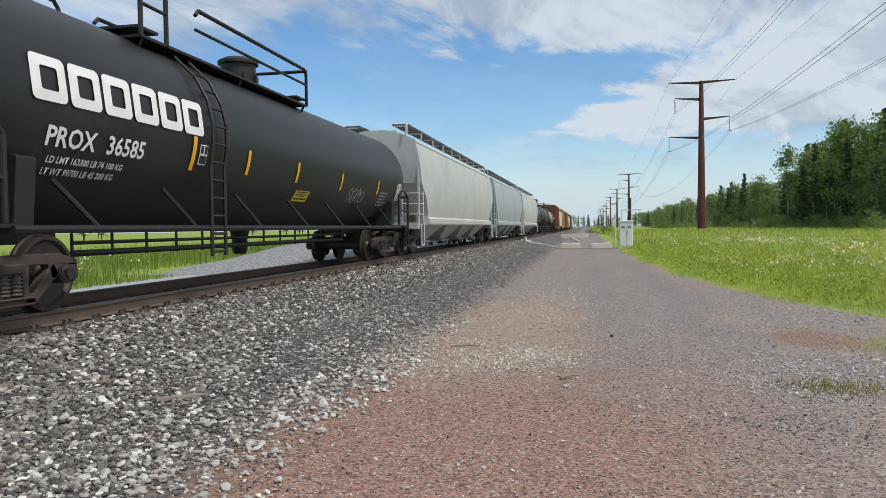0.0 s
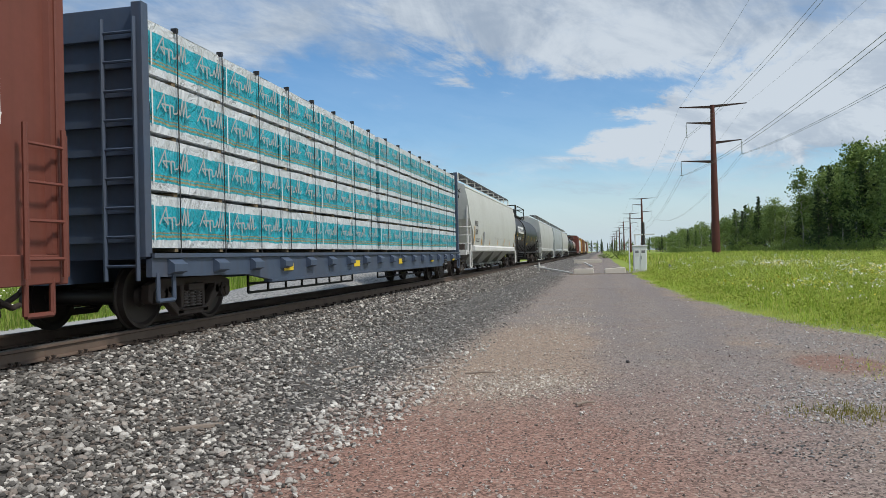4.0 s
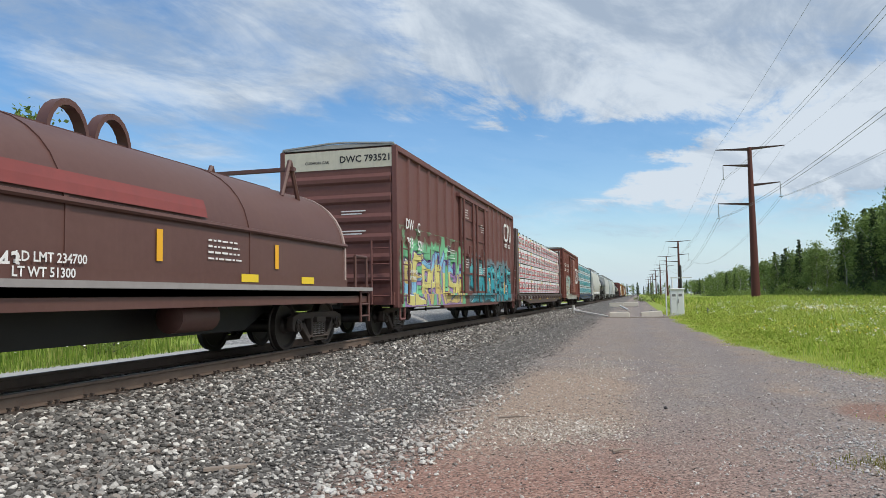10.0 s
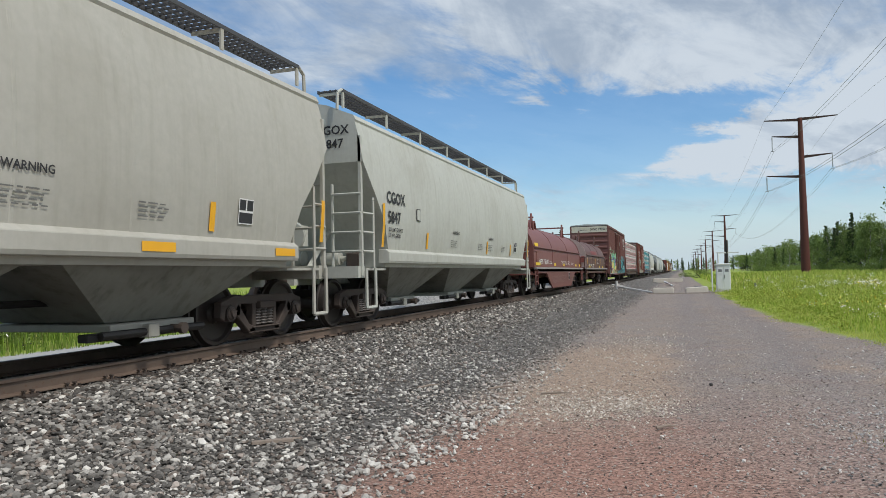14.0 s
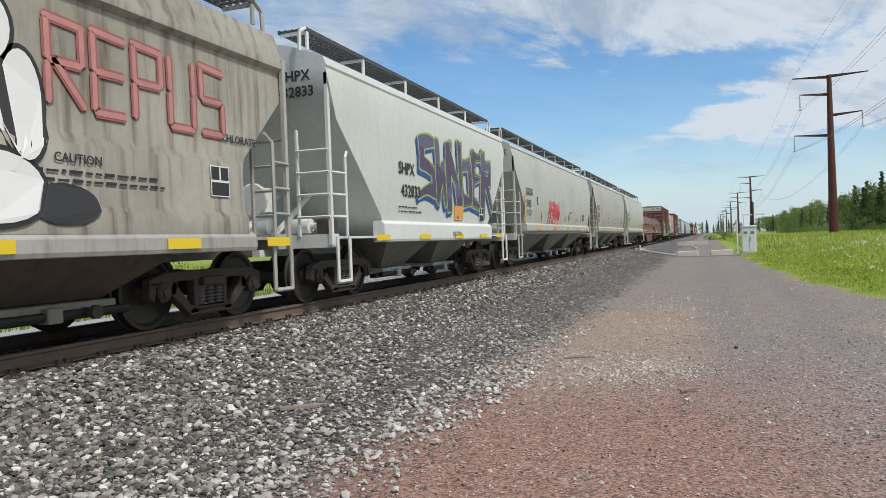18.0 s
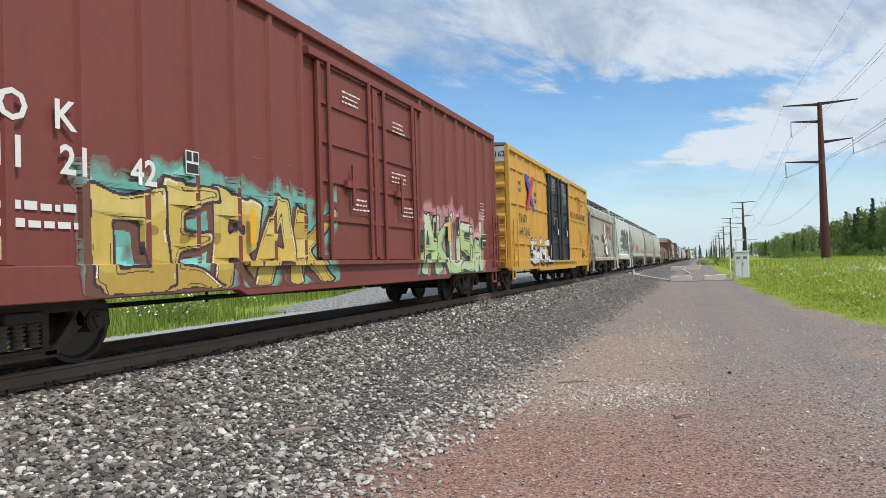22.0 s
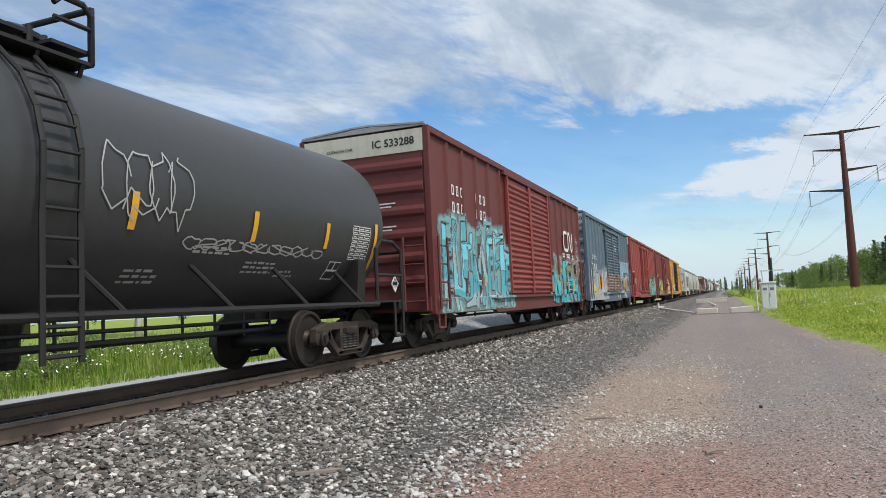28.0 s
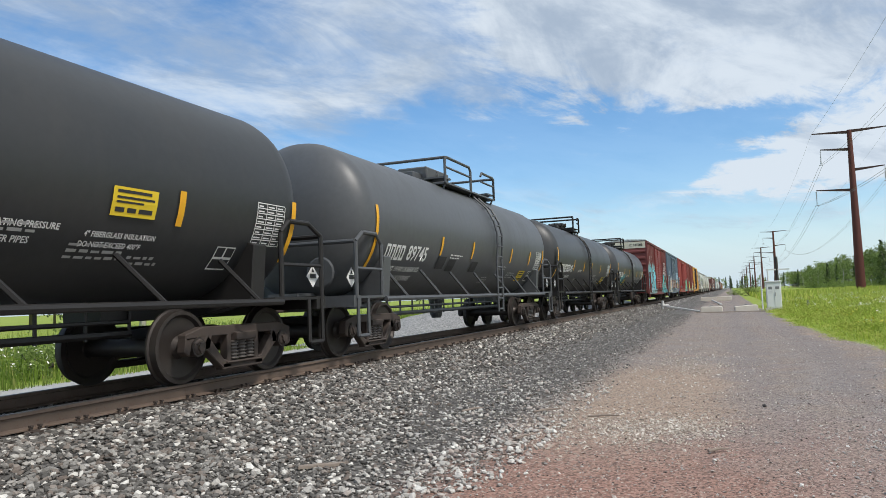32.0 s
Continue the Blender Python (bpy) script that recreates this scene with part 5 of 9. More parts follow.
SECTION_X = [-400, -60, -30, -16, -12.6, -11.8, -9.6, -9.0, -5.50, -5.0, -3.0, -2.4, -1.0, 3.0, 6.0, 20.0, 60.0, 400]
SECTION_Z = [0.5, 0.3, -0.1, -0.12, -0.02, 0.02, 0.05, 0.44, 0.44, 0.33, 0.03, 0.0, 0.0, 0.0, 0.05, 0.3, 0.7, 1.5]


def ground_z(x, y):
    return lerp(x, SECTION_X, SECTION_Z) + 0.02 * noise.noise((x * 0.35, y * 0.35, 0.0)) * (1 if -2.4 < x < 8 else 0.3)


def ground_material():
    s = Shade("road_ballast_grass_ground")
    big, mid, fine, grain = s.noise(0.22, 4, 0.55), s.noise(1.1, 5, 0.6), s.noise(9.0, 4, 0.65), s.noise(45.0, 4, 0.7)
    wob = s.m("ADD", s.m("MULTIPLY", s.m("SUBTRACT", mid, 0.5), 1.6), s.m("MULTIPLY", s.m("SUBTRACT", big, 0.5), 1.8))
    # grey road of crushed stone with a red gravel spread at its near side
    v3 = s.N.new("ShaderNodeTexVoronoi")
    v3.inputs["Scale"].default_value = 55.0
    s.L.new(s.obj, v3.inputs["Vector"])
    sp = s.N.new("ShaderNodeSeparateColor")
    s.L.new(v3.outputs["Color"], sp.inputs[0])
    grit = s.m("ADD", s.m("MULTIPLY", sp.outputs[0], 0.6), s.m("MULTIPLY", grain, 0.4))
    red = s.mix(grit, (0.085, 0.043, 0.032), (0.50, 0.305, 0.24))
    grey = s.mix(grit, (0.085, 0.073, 0.067), (0.435, 0.382, 0.352))
    tan = s.mix(grit, (0.19, 0.13, 0.09), (0.53, 0.405, 0.31))
    brown = s.mix(grit, (0.088, 0.070, 0.059), (0.455, 0.378, 0.325))
    along = s.m("ADD", s.y, s.m("MULTIPLY", wob, 2.6))
    across = s.m("ADD", s.x, s.m("MULTIPLY", wob, 0.9))
    road = s.mix(s.step(mid, 0.38, 0.62), grey, brown)
    rz = s.m("MULTIPLY", s.step(along, 5.8, 11.2, 1.0, 0.0), s.step(across, -0.2, 2.4, 1.0, 0.15))
    rz = s.m("MAXIMUM", rz, s.m("MULTIPLY", s.step(s.noise(0.5, 4, 0.6), 0.52, 0.70), 0.22))
    road = s.mix(rz, road, red)
    dy = s.m("DIVIDE", s.m("SUBTRACT", s.y, 12.0), 5.0)
    dx = s.m("DIVIDE", s.m("ADD", s.x, 1.25), 1.7)
    rr = s.m("ADD", s.m("ADD", s.m("MULTIPLY", dx, dx), s.m("MULTIPLY", dy, dy)), s.m("ADD", s.m("MULTIPLY", wob, 0.9), s.m("MULTIPLY", s.m("SUBTRACT", fine, 0.5), 1.4)))
    road = s.mix(s.step(rr, 0.0, 1.3, 0.85, 0.0), road, tan)
    road = s.mix(s.m("MULTIPLY", s.step(across, 1.6, 2.6), s.step(big, 0.40, 0.62, 0.0, 0.65)), road, tan)
    # wheel tracks, darker and finer
    rut = s.m("MINIMUM", s.m("ABSOLUTE", s.m("SUBTRACT", across, 0.25)), s.m("ABSOLUTE", s.m("SUBTRACT", across, 1.9)))
    road = s.mix(s.m("MULTIPLY", s.step(rut, 0.15, 0.7, 0.55, 0.0), s.step(along, 6.0, 14.0)), road, (0.22, 0.195, 0.19))
    spot = s.m("ADD", s.m("POWER", s.m("SUBTRACT", s.x, 3.1), 2.0), s.m("MULTIPLY", s.m("POWER", s.m("SUBTRACT", s.y, 10.7), 2.0), 0.35))
    road = s.mix(s.step(s.m("ADD", spot, s.m("MULTIPLY", wob, 0.4)), 0.12, 0.45, 0.8, 0.0), road, (0.27, 0.15, 0.11))
    road = s.mix(s.m("MULTIPLY", s.step(sp.outputs[1], 0.93, 0.96), 0.7), road, (0.46, 0.41, 0.35))
    road = s.mix(s.m("MULTIPLY", s.step(sp.outputs[2], 0.84, 0.90), 0.75), road, (0.055, 0.045, 0.042))
    road = s.mix(s.step(fine, 0.56, 0.74, 0.0, 0.45), road, (0.34, 0.27, 0.22))
    # crushed stone, coloured dark for the shade in gaps between loose stones
    v = s.N.new("ShaderNodeTexVoronoi")
    v.inputs["Scale"].default_value = 19.0
    s.L.new(s.obj, v.inputs["Vector"])
    sep = s.N.new("ShaderNodeSeparateColor")
    s.L.new(v.outputs["Color"], sep.inputs[0])
    stone = s.mix(sep.outputs[0], (0.030, 0.028, 0.027), (0.17, 0.16, 0.15))
    stone = s.mix(s.step(sep.outputs[1], 0.86, 0.9), stone, (0.50, 0.48, 0.45))
    stone = s.mix(s.m("MULTIPLY", s.m("MULTIPLY", s.step(s.x, -5.0, -4.2), s.step(s.x, -3.0, -2.6, 1.0, 0.0)), 0.25), stone, (0.085, 0.08, 0.075))
    xs = s.m("ADD", s.x, s.m("MULTIPLY", wob, 0.45))
    c = s.mix(s.step(s.m("MULTIPLY_ADD", s.m("SUBTRACT", fine, 0.5), 1.2, xs), -3.1, -1.9, 1.0, 0.0), road, stone)
    far = s.mix(grain, (0.30, 0.30, 0.29), (0.48, 0.47, 0.45))
    c = s.mix(s.step(xs, -9.6, -9.2, 1.0, 0.0), c, far)
    grass = s.mix(fine, (0.17, 0.24, 0.035), (0.34, 0.42, 0.075))
    grass = s.mix(s.step(big, 0.45, 0.65, 0.0, 0.5), grass, (0.30, 0.32, 0.08))
    c = s.mix(s.step(xs, -15.8, -15.0, 1.0, 0.0), c, grass)
    # edge of the grass on the road's other side: it draws in with distance
    edge = s.m("SUBTRACT", s.x, s.m("ADD", 1.45, s.m("DIVIDE", 28.0, s.m("MAXIMUM", s.m("SUBTRACT", s.y, 4.5), 0.5))))
    g = s.step(s.m("ADD", edge, s.m("MULTIPLY", wob, 0.25)), -0.1, 0.25)
    c = s.mix(g, c, grass)
    h = s.m("ADD", s.m("MULTIPLY", fine, 0.5), s.m("ADD", s.m("MULTIPLY", grit, 0.5), s.m("MULTIPLY", v.outputs["Distance"], 0.3)))
    s.bump(h, 0.6, 0.02)
    return s.done(c, 0.9, 0.0, 0.2)


GRID_X = sorted(set(SECTION_X + list(np.arange(-14, 9, 0.5)) + [12, 16, 25, 32, 45, 80, 130, 200, 280]))
GRID_Y = [-400, -120, -40] + list(np.arange(-12, 30, 0.7)) + list(np.arange(30, 80, 2.5)) + [90, 110, 140, 180, 240, 320, 420, 560, 750, 1000, 1500, 2500, 4000]


def build_ground():
    xs, ys = GRID_X, GRID_Y
    vs = [(x, y, ground_z(x, y)) for y in ys for x in xs]
    n = len(xs)
    fs = [(j * n + i, j * n + i + 1, (j + 1) * n + i + 1, (j + 1) * n + i) for j in range(len(ys) - 1) for i in range(n - 1)]
    ob = part("ground", Mesh().add(vs, fs), ground_material(), smooth=True)
    tagged(ob, "gravel service road beside a crushed-stone track bed and grass", "ground", kind="structure")
    # rails and sleepers
    s = Shade("rusty_rail")
    n1, n2 = s.noise(3.0, 5, 0.6), s.noise(24.0, 4, 0.6)
    c = s.mix(n1, (0.085, 0.060, 0.046), (0.20, 0.145, 0.11))
    c = s.mix(s.step(n2, 0.55, 0.7, 0.0, 0.5), c, (0.12, 0.055, 0.03))
    worn = s.step(s.z, RAIL_Z - 0.012, RAIL_Z - 0.004)
    railm = s.done(s.mix(worn, c, (0.16, 0.145, 0.135)), s.m("SUBTRACT", 0.75, s.m("MULTIPLY", worn, 0.3)), s.m("MULTIPLY", worn, 0.6))
    tie = plain("creosoted_tie", (0.045, 0.036, 0.03), 0.85, 0.0, 0.4, 8.0, 0.3)
    prof = [(-0.075, 0.0), (0.075, 0.0), (0.075, 0.012), (0.012, 0.03), (0.010, 0.13), (0.036, 0.142), (0.036, 0.172), (0.026, 0.18), (-0.026, 0.18), (-0.036, 0.172), (-0.036, 0.142), (-0.010, 0.13), (-0.012, 0.03), (-0.075, 0.012)]
    track = thing("railway_track", "rusty steel rails on dark timber ties", "railway track", kind="structure")
    for sd in (1, -1):
        m = Mesh().prism([(TRACK_X + sd * GAUGE / 2 + a, RAIL_Z - 0.18 + b) for a, b in prof], 1, -60, 1400)
        part("rail", m, railm, track)
    tm = Mesh().box(-1.30, 1.30, -0.115, 0.115, -0.19, 0.0).data("tie", tie, bevel=0.01)
    pm = Mesh().box(-0.19, 0.19, -0.10, 0.10, 0.0, 0.014).data("tie_plate", RUSTY)
    sm = Mesh()
    for dx in (-0.10, 0.10):
        for dy in (-0.05, 0.05):
            sm.tube((dx, dy, 0.0), (dx, dy, 0.045), 0.011, 6).box(dx - 0.022, dx + 0.022, dy - 0.016, dy + 0.016, 0.045, 0.062)
    sm = sm.data("spike", RUSTY)
    am = Mesh().prism([(-0.075, -0.03), (0.075, -0.03), (0.09, 0.03), (-0.09, 0.03)], 1, 0.12, 0.15).data("rail_anchor", RUSTY)
    for i in range(110):
        y = -3 + i * 0.54
        t = part("tie", tm, None, track)
        t.location = (TRACK_X, y, RAIL_Z - 0.195)
        if i < 60:
            for me, nm in ((pm, "tie_plate"), (sm, "spike"), (am, "rail_anchor")):
                p = part(nm, me, None, t)
                p.location = (GAUGE / 2, 0, 0.0)
    rest = Mesh()
    for i in range(500):
        y = -3 + (110 + i) * 0.54
        rest.box(TRACK_X - 1.3, TRACK_X + 1.3, y - 0.115, y + 0.115, RAIL_Z - 0.37, RAIL_Z - 0.195)
    tagged(part("far_ties", rest, tie, track), kind="stuff")


build_ground()


# ---------- loose stone, grass and flowers ----------
RNG = np.random.default_rng(5)


def fast_mesh(name, verts, faces, mat):
    """Many small pieces of one face size as one mesh."""
    me = bpy.data.meshes.new(name)
    k = faces.shape[1]
    me.vertices.add(len(verts))
    me.vertices.foreach_set("co", verts.astype(np.float32).ravel())
    me.loops.add(faces.size)
    me.loops.foreach_set("vertex_index", faces.astype(np.int32).ravel())
    me.polygons.add(len(faces))
    me.polygons.foreach_set("loop_start", np.arange(0, faces.size, k, dtype=np.int32))
    me.update(calc_edges=True)
    me.validate()
    me.polygons.foreach_set("use_smooth", np.zeros(len(faces), dtype=bool))
    me.materials.append(mat)
    return me


GX = np.array(SECTION_X, float)
GZ = np.array(SECTION_Z, float)


def flat_z(x):
    return np.interp(x, GX, GZ)


SHEET_X, SHEET_Y = np.array(GRID_X, float), np.array(GRID_Y, float)
SHEET = np.array([[ground_z(a, b) for a in GRID_X] for b in GRID_Y])


def ground_at(x, y):
    """Height of the ground's sheet at many points."""
    i = np.clip(np.searchsorted(SHEET_X, x) - 1, 0, len(SHEET_X) - 2)
    j = np.clip(np.searchsorted(SHEET_Y, y) - 1, 0, len(SHEET_Y) - 2)
    u = (x - SHEET_X[i]) / (SHEET_X[i + 1] - SHEET_X[i])
    v = (y - SHEET_Y[j]) / (SHEET_Y[j + 1] - SHEET_Y[j])
    return (SHEET[j, i] * (1 - u) + SHEET[j, i + 1] * u) * (1 - v) + (SHEET[j + 1, i] * (1 - u) + SHEET[j + 1, i + 1] * u) * v


def stone_mat(name, lo, hi, pale, tint):
    s = Shade(name)
    g = s.N.new("ShaderNodeNewGeometry")
    r = g.outputs["Random Per Island"]
    c = s.mix(s.m("POWER", r, 1.9), lo, hi)
    r2 = s.m("FRACT", s.m("MULTIPLY", r, 17.3))
    c = s.mix(s.step(r2, 0.88, 0.90), c, pale)
    c = s.mix(s.m("MULTIPLY", s.step(s.m("FRACT", s.m("MULTIPLY", r, 41.7)), 0.80, 0.82), 0.6), c, tint)
    c = s.mix(s.m("MULTIPLY", s.noise(35.0, 3, 0.6), 0.35), c, tuple(q * 0.6 for q in hi))
    return s.done(c, 0.85, 0.0, 0.3)


CUBE_V = np.array([(a, b, c) for c in (-1, 1) for b in (-1, 1) for a in (-1, 1)], float) * 0.72
CUBE_F = np.array([(0, 2, 3), (0, 3, 1), (4, 5, 7), (4, 7, 6), (0, 1, 5), (0, 5, 4), (2, 6, 7), (2, 7, 3), (0, 4, 6), (0, 6, 2), (1, 3, 7), (1, 7, 5)])
ICO_V = np.array([(0, 0, 1)] + [(0.894 * math.cos(k * 1.2566), 0.894 * math.sin(k * 1.2566), 0.447) for k in range(5)] + [(0.894 * math.cos((k + 0.5) * 1.2566), 0.894 * math.sin((k + 0.5) * 1.2566), -0.447) for k in range(5)] + [(0, 0, -1)])
ICO_F = np.array([(0, 1 + k, 1 + (k + 1) % 5) for k in range(5)] + [(1 + k, 6 + k, 1 + (k + 1) % 5) for k in range(5)] + [(1 + (k + 1) % 5, 6 + k, 6 + (k + 1) % 5) for k in range(5)] + [(11, 6 + (k + 1) % 5, 6 + k) for k in range(5)])
OCT_V = np.array([(1, 0, 0), (-1, 0, 0), (0, 1, 0), (0, -1, 0), (0, 0, 1), (0, 0, -1)], float)
OCT_F = np.array([(0, 2, 4), (2, 1, 4), (1, 3, 4), (3, 0, 4), (2, 0, 5), (1, 2, 5), (3, 1, 5), (0, 3, 5)])


def stone_points(x, y, size, lift, base, tri, rough):
    n = len(x)
    v = base[None] * RNG.uniform(1 - rough, 1 + rough * 0.6, (n, len(base), 1)) + RNG.normal(0, rough * 0.22, (n, len(base), 3))
    v *= np.stack([size * RNG.uniform(0.95, 1.5, n), size * RNG.uniform(0.7, 1.15, n), size * RNG.uniform(0.45, 0.85, n)], 1)[:, None]
    for p, q, spread in ((0, 2, 0.40), (1, 2, 0.40), (0, 1, 3.2)):
        t = RNG.uniform(-spread, spread, n) * 1.3 if spread < 1 else RNG.uniform(-spread, spread, n)
        c, d = np.cos(t)[:, None], np.sin(t)[:, None]
        v[..., p], v[..., q] = v[..., p] * c - v[..., q] * d, v[..., p] * d + v[..., q] * c
    v += np.stack([x, y, ground_at(x, y) + size * lift], 1)[:, None]
    f = (tri[None] + (np.arange(n) * len(base))[:, None, None]).reshape(-1, 3)
    return v.reshape(-1, 3), f


def stones(name, label, x, y, size, mat, lift=0.35, near=0.0):
    """Angular broken stones lying on the ground at x, y; those nearer than near have more facets, small ones fewer."""
    fine = y < near
    v, f = stone_points(x[fine], y[fine], size[fine], lift, ICO_V, ICO_F, 0.30)
    small = size.mean() < 0.016
    w, g = stone_points(x[~fine], y[~fine], size[~fine], lift, OCT_V if small else CUBE_V, OCT_F if small else CUBE_F, 0.38)
    return tagged(new(name, fast_mesh(name, np.concatenate([v, w]), np.concatenate([f, g + len(v)]), mat)), label, "stones", kind="stuff")


def scatter(n, x0, x1, y0, y1, power=2.2):
    """Points that thin out with distance along the way."""
    y = y0 + (y1 - y0) * RNG.uniform(0, 1, n) ** power
    return RNG.uniform(x0, x1, n), y


def drift(x, y, k=1.0, seed=0.0):
    """Slow uneven swell between nought and one."""
    v = np.sin(x * 1.7 * k + seed) * np.sin(y * 1.3 * k + 2.1 * seed) + 0.6 * np.sin(x * 3.9 * k + 1.3 + y * 2.1 * k + seed) + 0.4 * np.sin(y * 5.3 * k - x * 4.1 * k + seed * 3)
    return np.clip(0.5 + v * 0.28, 0, 1)


BALLAST = stone_mat("crushed_ballast_stone", (0.040, 0.037, 0.034), (0.43, 0.405, 0.37), (0.74, 0.71, 0.65), (0.20, 0.15, 0.12))
FINES = stone_mat("dark_ballast_chip", (0.055, 0.051, 0.047), (0.36, 0.34, 0.31), (0.64, 0.61, 0.56), (0.18, 0.14, 0.115))
# large stones high on the shoulder, and down to its foot where the slope is freshly tipped
x, y = scatter(66000, -6.32, -2.0, 1.6, 62.0, 2.6)
foot = np.interp(y, [3.5, 6.5, 9.0, 16.0, 60.0], [-2.75, -3.1, -4.1, -4.3, -3.9]) + 0.5 * (drift(x, y, 0.6, 1.0) - 0.5)
keep = RNG.uniform(0, 1, len(x)) < np.clip((foot - x) / 0.7 + 0.35, 0.04, 1.0)
x, y = x[keep], y[keep]
stones("ballast", "grey angular crushed-stone ballast on the shoulder", x, y, (0.015 + 0.022 * RNG.uniform(0, 1, len(x)) ** 1.5) * np.interp(x, [-6, -4.4, -3.0, -2.2], [1.10, 1.0, 0.85, 0.7]), BALLAST, lift=0.5, near=12.0)
x, y = RNG.uniform(-6.32, -2.5, 7000), RNG.uniform(-6.0, 1.9, 7000)
stones("ballast", "crushed-stone ballast on the shoulder beside the viewpoint", x, y, RNG.uniform(0.016, 0.038, len(x)), BALLAST, lift=0.5)
# finer dark stone at the foot
x, y = scatter(50000, -4.9, -1.6, 2.2, 48.0, 2.4)
toe = -2.35 + 0.5 * (drift(x, y, 0.7, 2.0) - 0.5) + np.interp(y, [3.0, 6.5, 9.0], [-0.35, 0.05, 0.0])
keep = RNG.uniform(0, 1, len(x)) < np.clip((toe - x) / 0.5 + 0.5, 0.02, 1.0)
x, y = x[keep], y[keep]
stones("ballast", "small dark crushed stone along the foot of the shoulder", x, y, 0.009 + 0.015 * RNG.uniform(0, 1, len(x)) ** 2, FINES, lift=0.3)
PALE = stone_mat("pale_stone", (0.36, 0.34, 0.31), (0.66, 0.63, 0.58), (0.74, 0.72, 0.67), (0.34, 0.25, 0.21))
x, y = scatter(1500, -4.3, -1.9, 2.4, 13.0, 1.4)
stones("loose_stone", "larger pale stones strewn along the foot of the ballast", x, y, 0.012 + 0.026 * RNG.uniform(0, 1, len(x)) ** 2, PALE, lift=0.6, near=20.0)
y = RNG.uniform(3.0, 8.5, 520)
x = -2.45 + np.interp(y, [3.0, 8.5], [-0.45, 0.1]) + RNG.normal(0, 0.28, 520)
stones("loose_stone", "loose pale stones where the ballast meets the red gravel", x, y, 0.012 + 0.024 * RNG.uniform(0, 1, len(x)) ** 1.5, PALE, lift=0.5, near=20.0)
x, y = scatter(9000, -8.7, -5.75, 2.0, 26.0, 1.5)
stones("track_bed_stone", "dark crushed stone between the rails and on the far shoulder", x, y, RNG.uniform(0.018, 0.035, len(x)), stone_mat("dark_bed_stone", (0.05, 0.047, 0.045), (0.16, 0.15, 0.14), (0.28, 0.27, 0.25), (0.10, 0.07, 0.05)))
x, y = scatter(36000, -2.6, 4.8, 2.4, 32.0, 2.0)
keep = RNG.uniform(0, 1, len(x)) < 0.25 + 0.75 * drift(x, y, 1.0, 4.0)
x, y = x[keep], y[keep]
stones("road_gravel", "small red and grey gravel pieces on the road", x, y, RNG.uniform(0.0035, 0.010, len(x)), stone_mat("road_chip", (0.13, 0.09, 0.075), (0.50, 0.40, 0.34), (0.74, 0.69, 0.62), (0.42, 0.24, 0.18)), lift=0.2)
x, y = scatter(9000, -2.5, 4.8, 2.4, 26.0, 1.7)
keep = RNG.uniform(0, 1, len(x)) < 0.15 + 0.85 * drift(x, y, 1.3, 7.0) ** 2
x, y = x[keep], y[keep]
stones("road_pebble", "pale pebbles strewn thinly over the gravel road", x, y, 0.007 + 0.016 * RNG.uniform(0, 1, len(x)) ** 2.2, stone_mat("road_pebble_stone", (0.44, 0.38, 0.34), (0.70, 0.65, 0.59), (0.78, 0.75, 0.70), (0.14, 0.12, 0.11)), lift=0.35)


x, y = scatter(5200, -2.4, 3.6, 2.2, 12.0, 1.2)
keep = RNG.uniform(0, 1, len(x)) < 0.25 + 0.75 * drift(x, y, 1.1, 11.0)
x, y = x[keep], y[keep]
stones("road_pebble", "small pale chips in the red gravel", x, y, 0.005 + 0.010 * RNG.uniform(0, 1, len(x)) ** 2, PALE, lift=0.4)
x, y = scatter(1600, -2.2, 4.0, 2.2, 12.0, 1.3)
stones("road_pebble", "dark chips strewn over the gravel road", x, y, 0.005 + 0.010 * RNG.uniform(0, 1, len(x)) ** 2, stone_mat("dark_road_chip", (0.05, 0.042, 0.038), (0.16, 0.13, 0.115), (0.30, 0.27, 0.25), (0.12, 0.07, 0.05)), lift=0.4)


def spill(label, cx, cy, sx, sy, n, lo, hi, mat):
    x, y = RNG.normal(cx, sx, n), RNG.normal(cy, sy, n)
    keep = RNG.uniform(0, 1, n) < 0.2 + 0.8 * drift(x, y, 1.6, cx)
    x, y = x[keep], y[keep]
    stones("gravel_spill", label, x, y, lo + (hi - lo) * RNG.uniform(0, 1, len(x)) ** 1.8, mat)


TAN_CHIP = stone_mat("spilled_stone", (0.42, 0.36, 0.30), (0.72, 0.65, 0.56), (0.76, 0.72, 0.66), (0.34, 0.27, 0.22))
GREY_CHIP = stone_mat("spilled_grey", (0.38, 0.36, 0.34), (0.66, 0.63, 0.60), (0.74, 0.72, 0.68), (0.15, 0.15, 0.15))
DARK_CHIP = stone_mat("spilled_dark", (0.10, 0.105, 0.105), (0.30, 0.305, 0.30), (0.48, 0.47, 0.46), (0.16, 0.16, 0.16))
spill("patch of pale angular gravel spilled on the road", -0.85, 8.8, 0.42, 0.55, 3000, 0.007, 0.024, TAN_CHIP)
spill("thin trail of pale gravel at the foot of the ballast", -2.0, 8.8, 0.45, 0.75, 2200, 0.007, 0.022, TAN_CHIP)
spill("patch of grey angular gravel at the road's grassy side", 2.7, 8.3, 0.75, 0.65, 2800, 0.007, 0.024, GREY_CHIP)
spill("thin spread of grey gravel beside the grass", 1.9, 7.4, 0.55, 0.85, 1500, 0.006, 0.019, GREY_CHIP)
spill("small heap of dark stone chips on the road", 1.75, 6.05, 0.34, 0.20, 330, 0.007, 0.018, DARK_CHIP)
spill("band of grey gravel along the grass edge", 4.0, 13.5, 0.9, 1.2, 1300, 0.008, 0.026, GREY_CHIP)
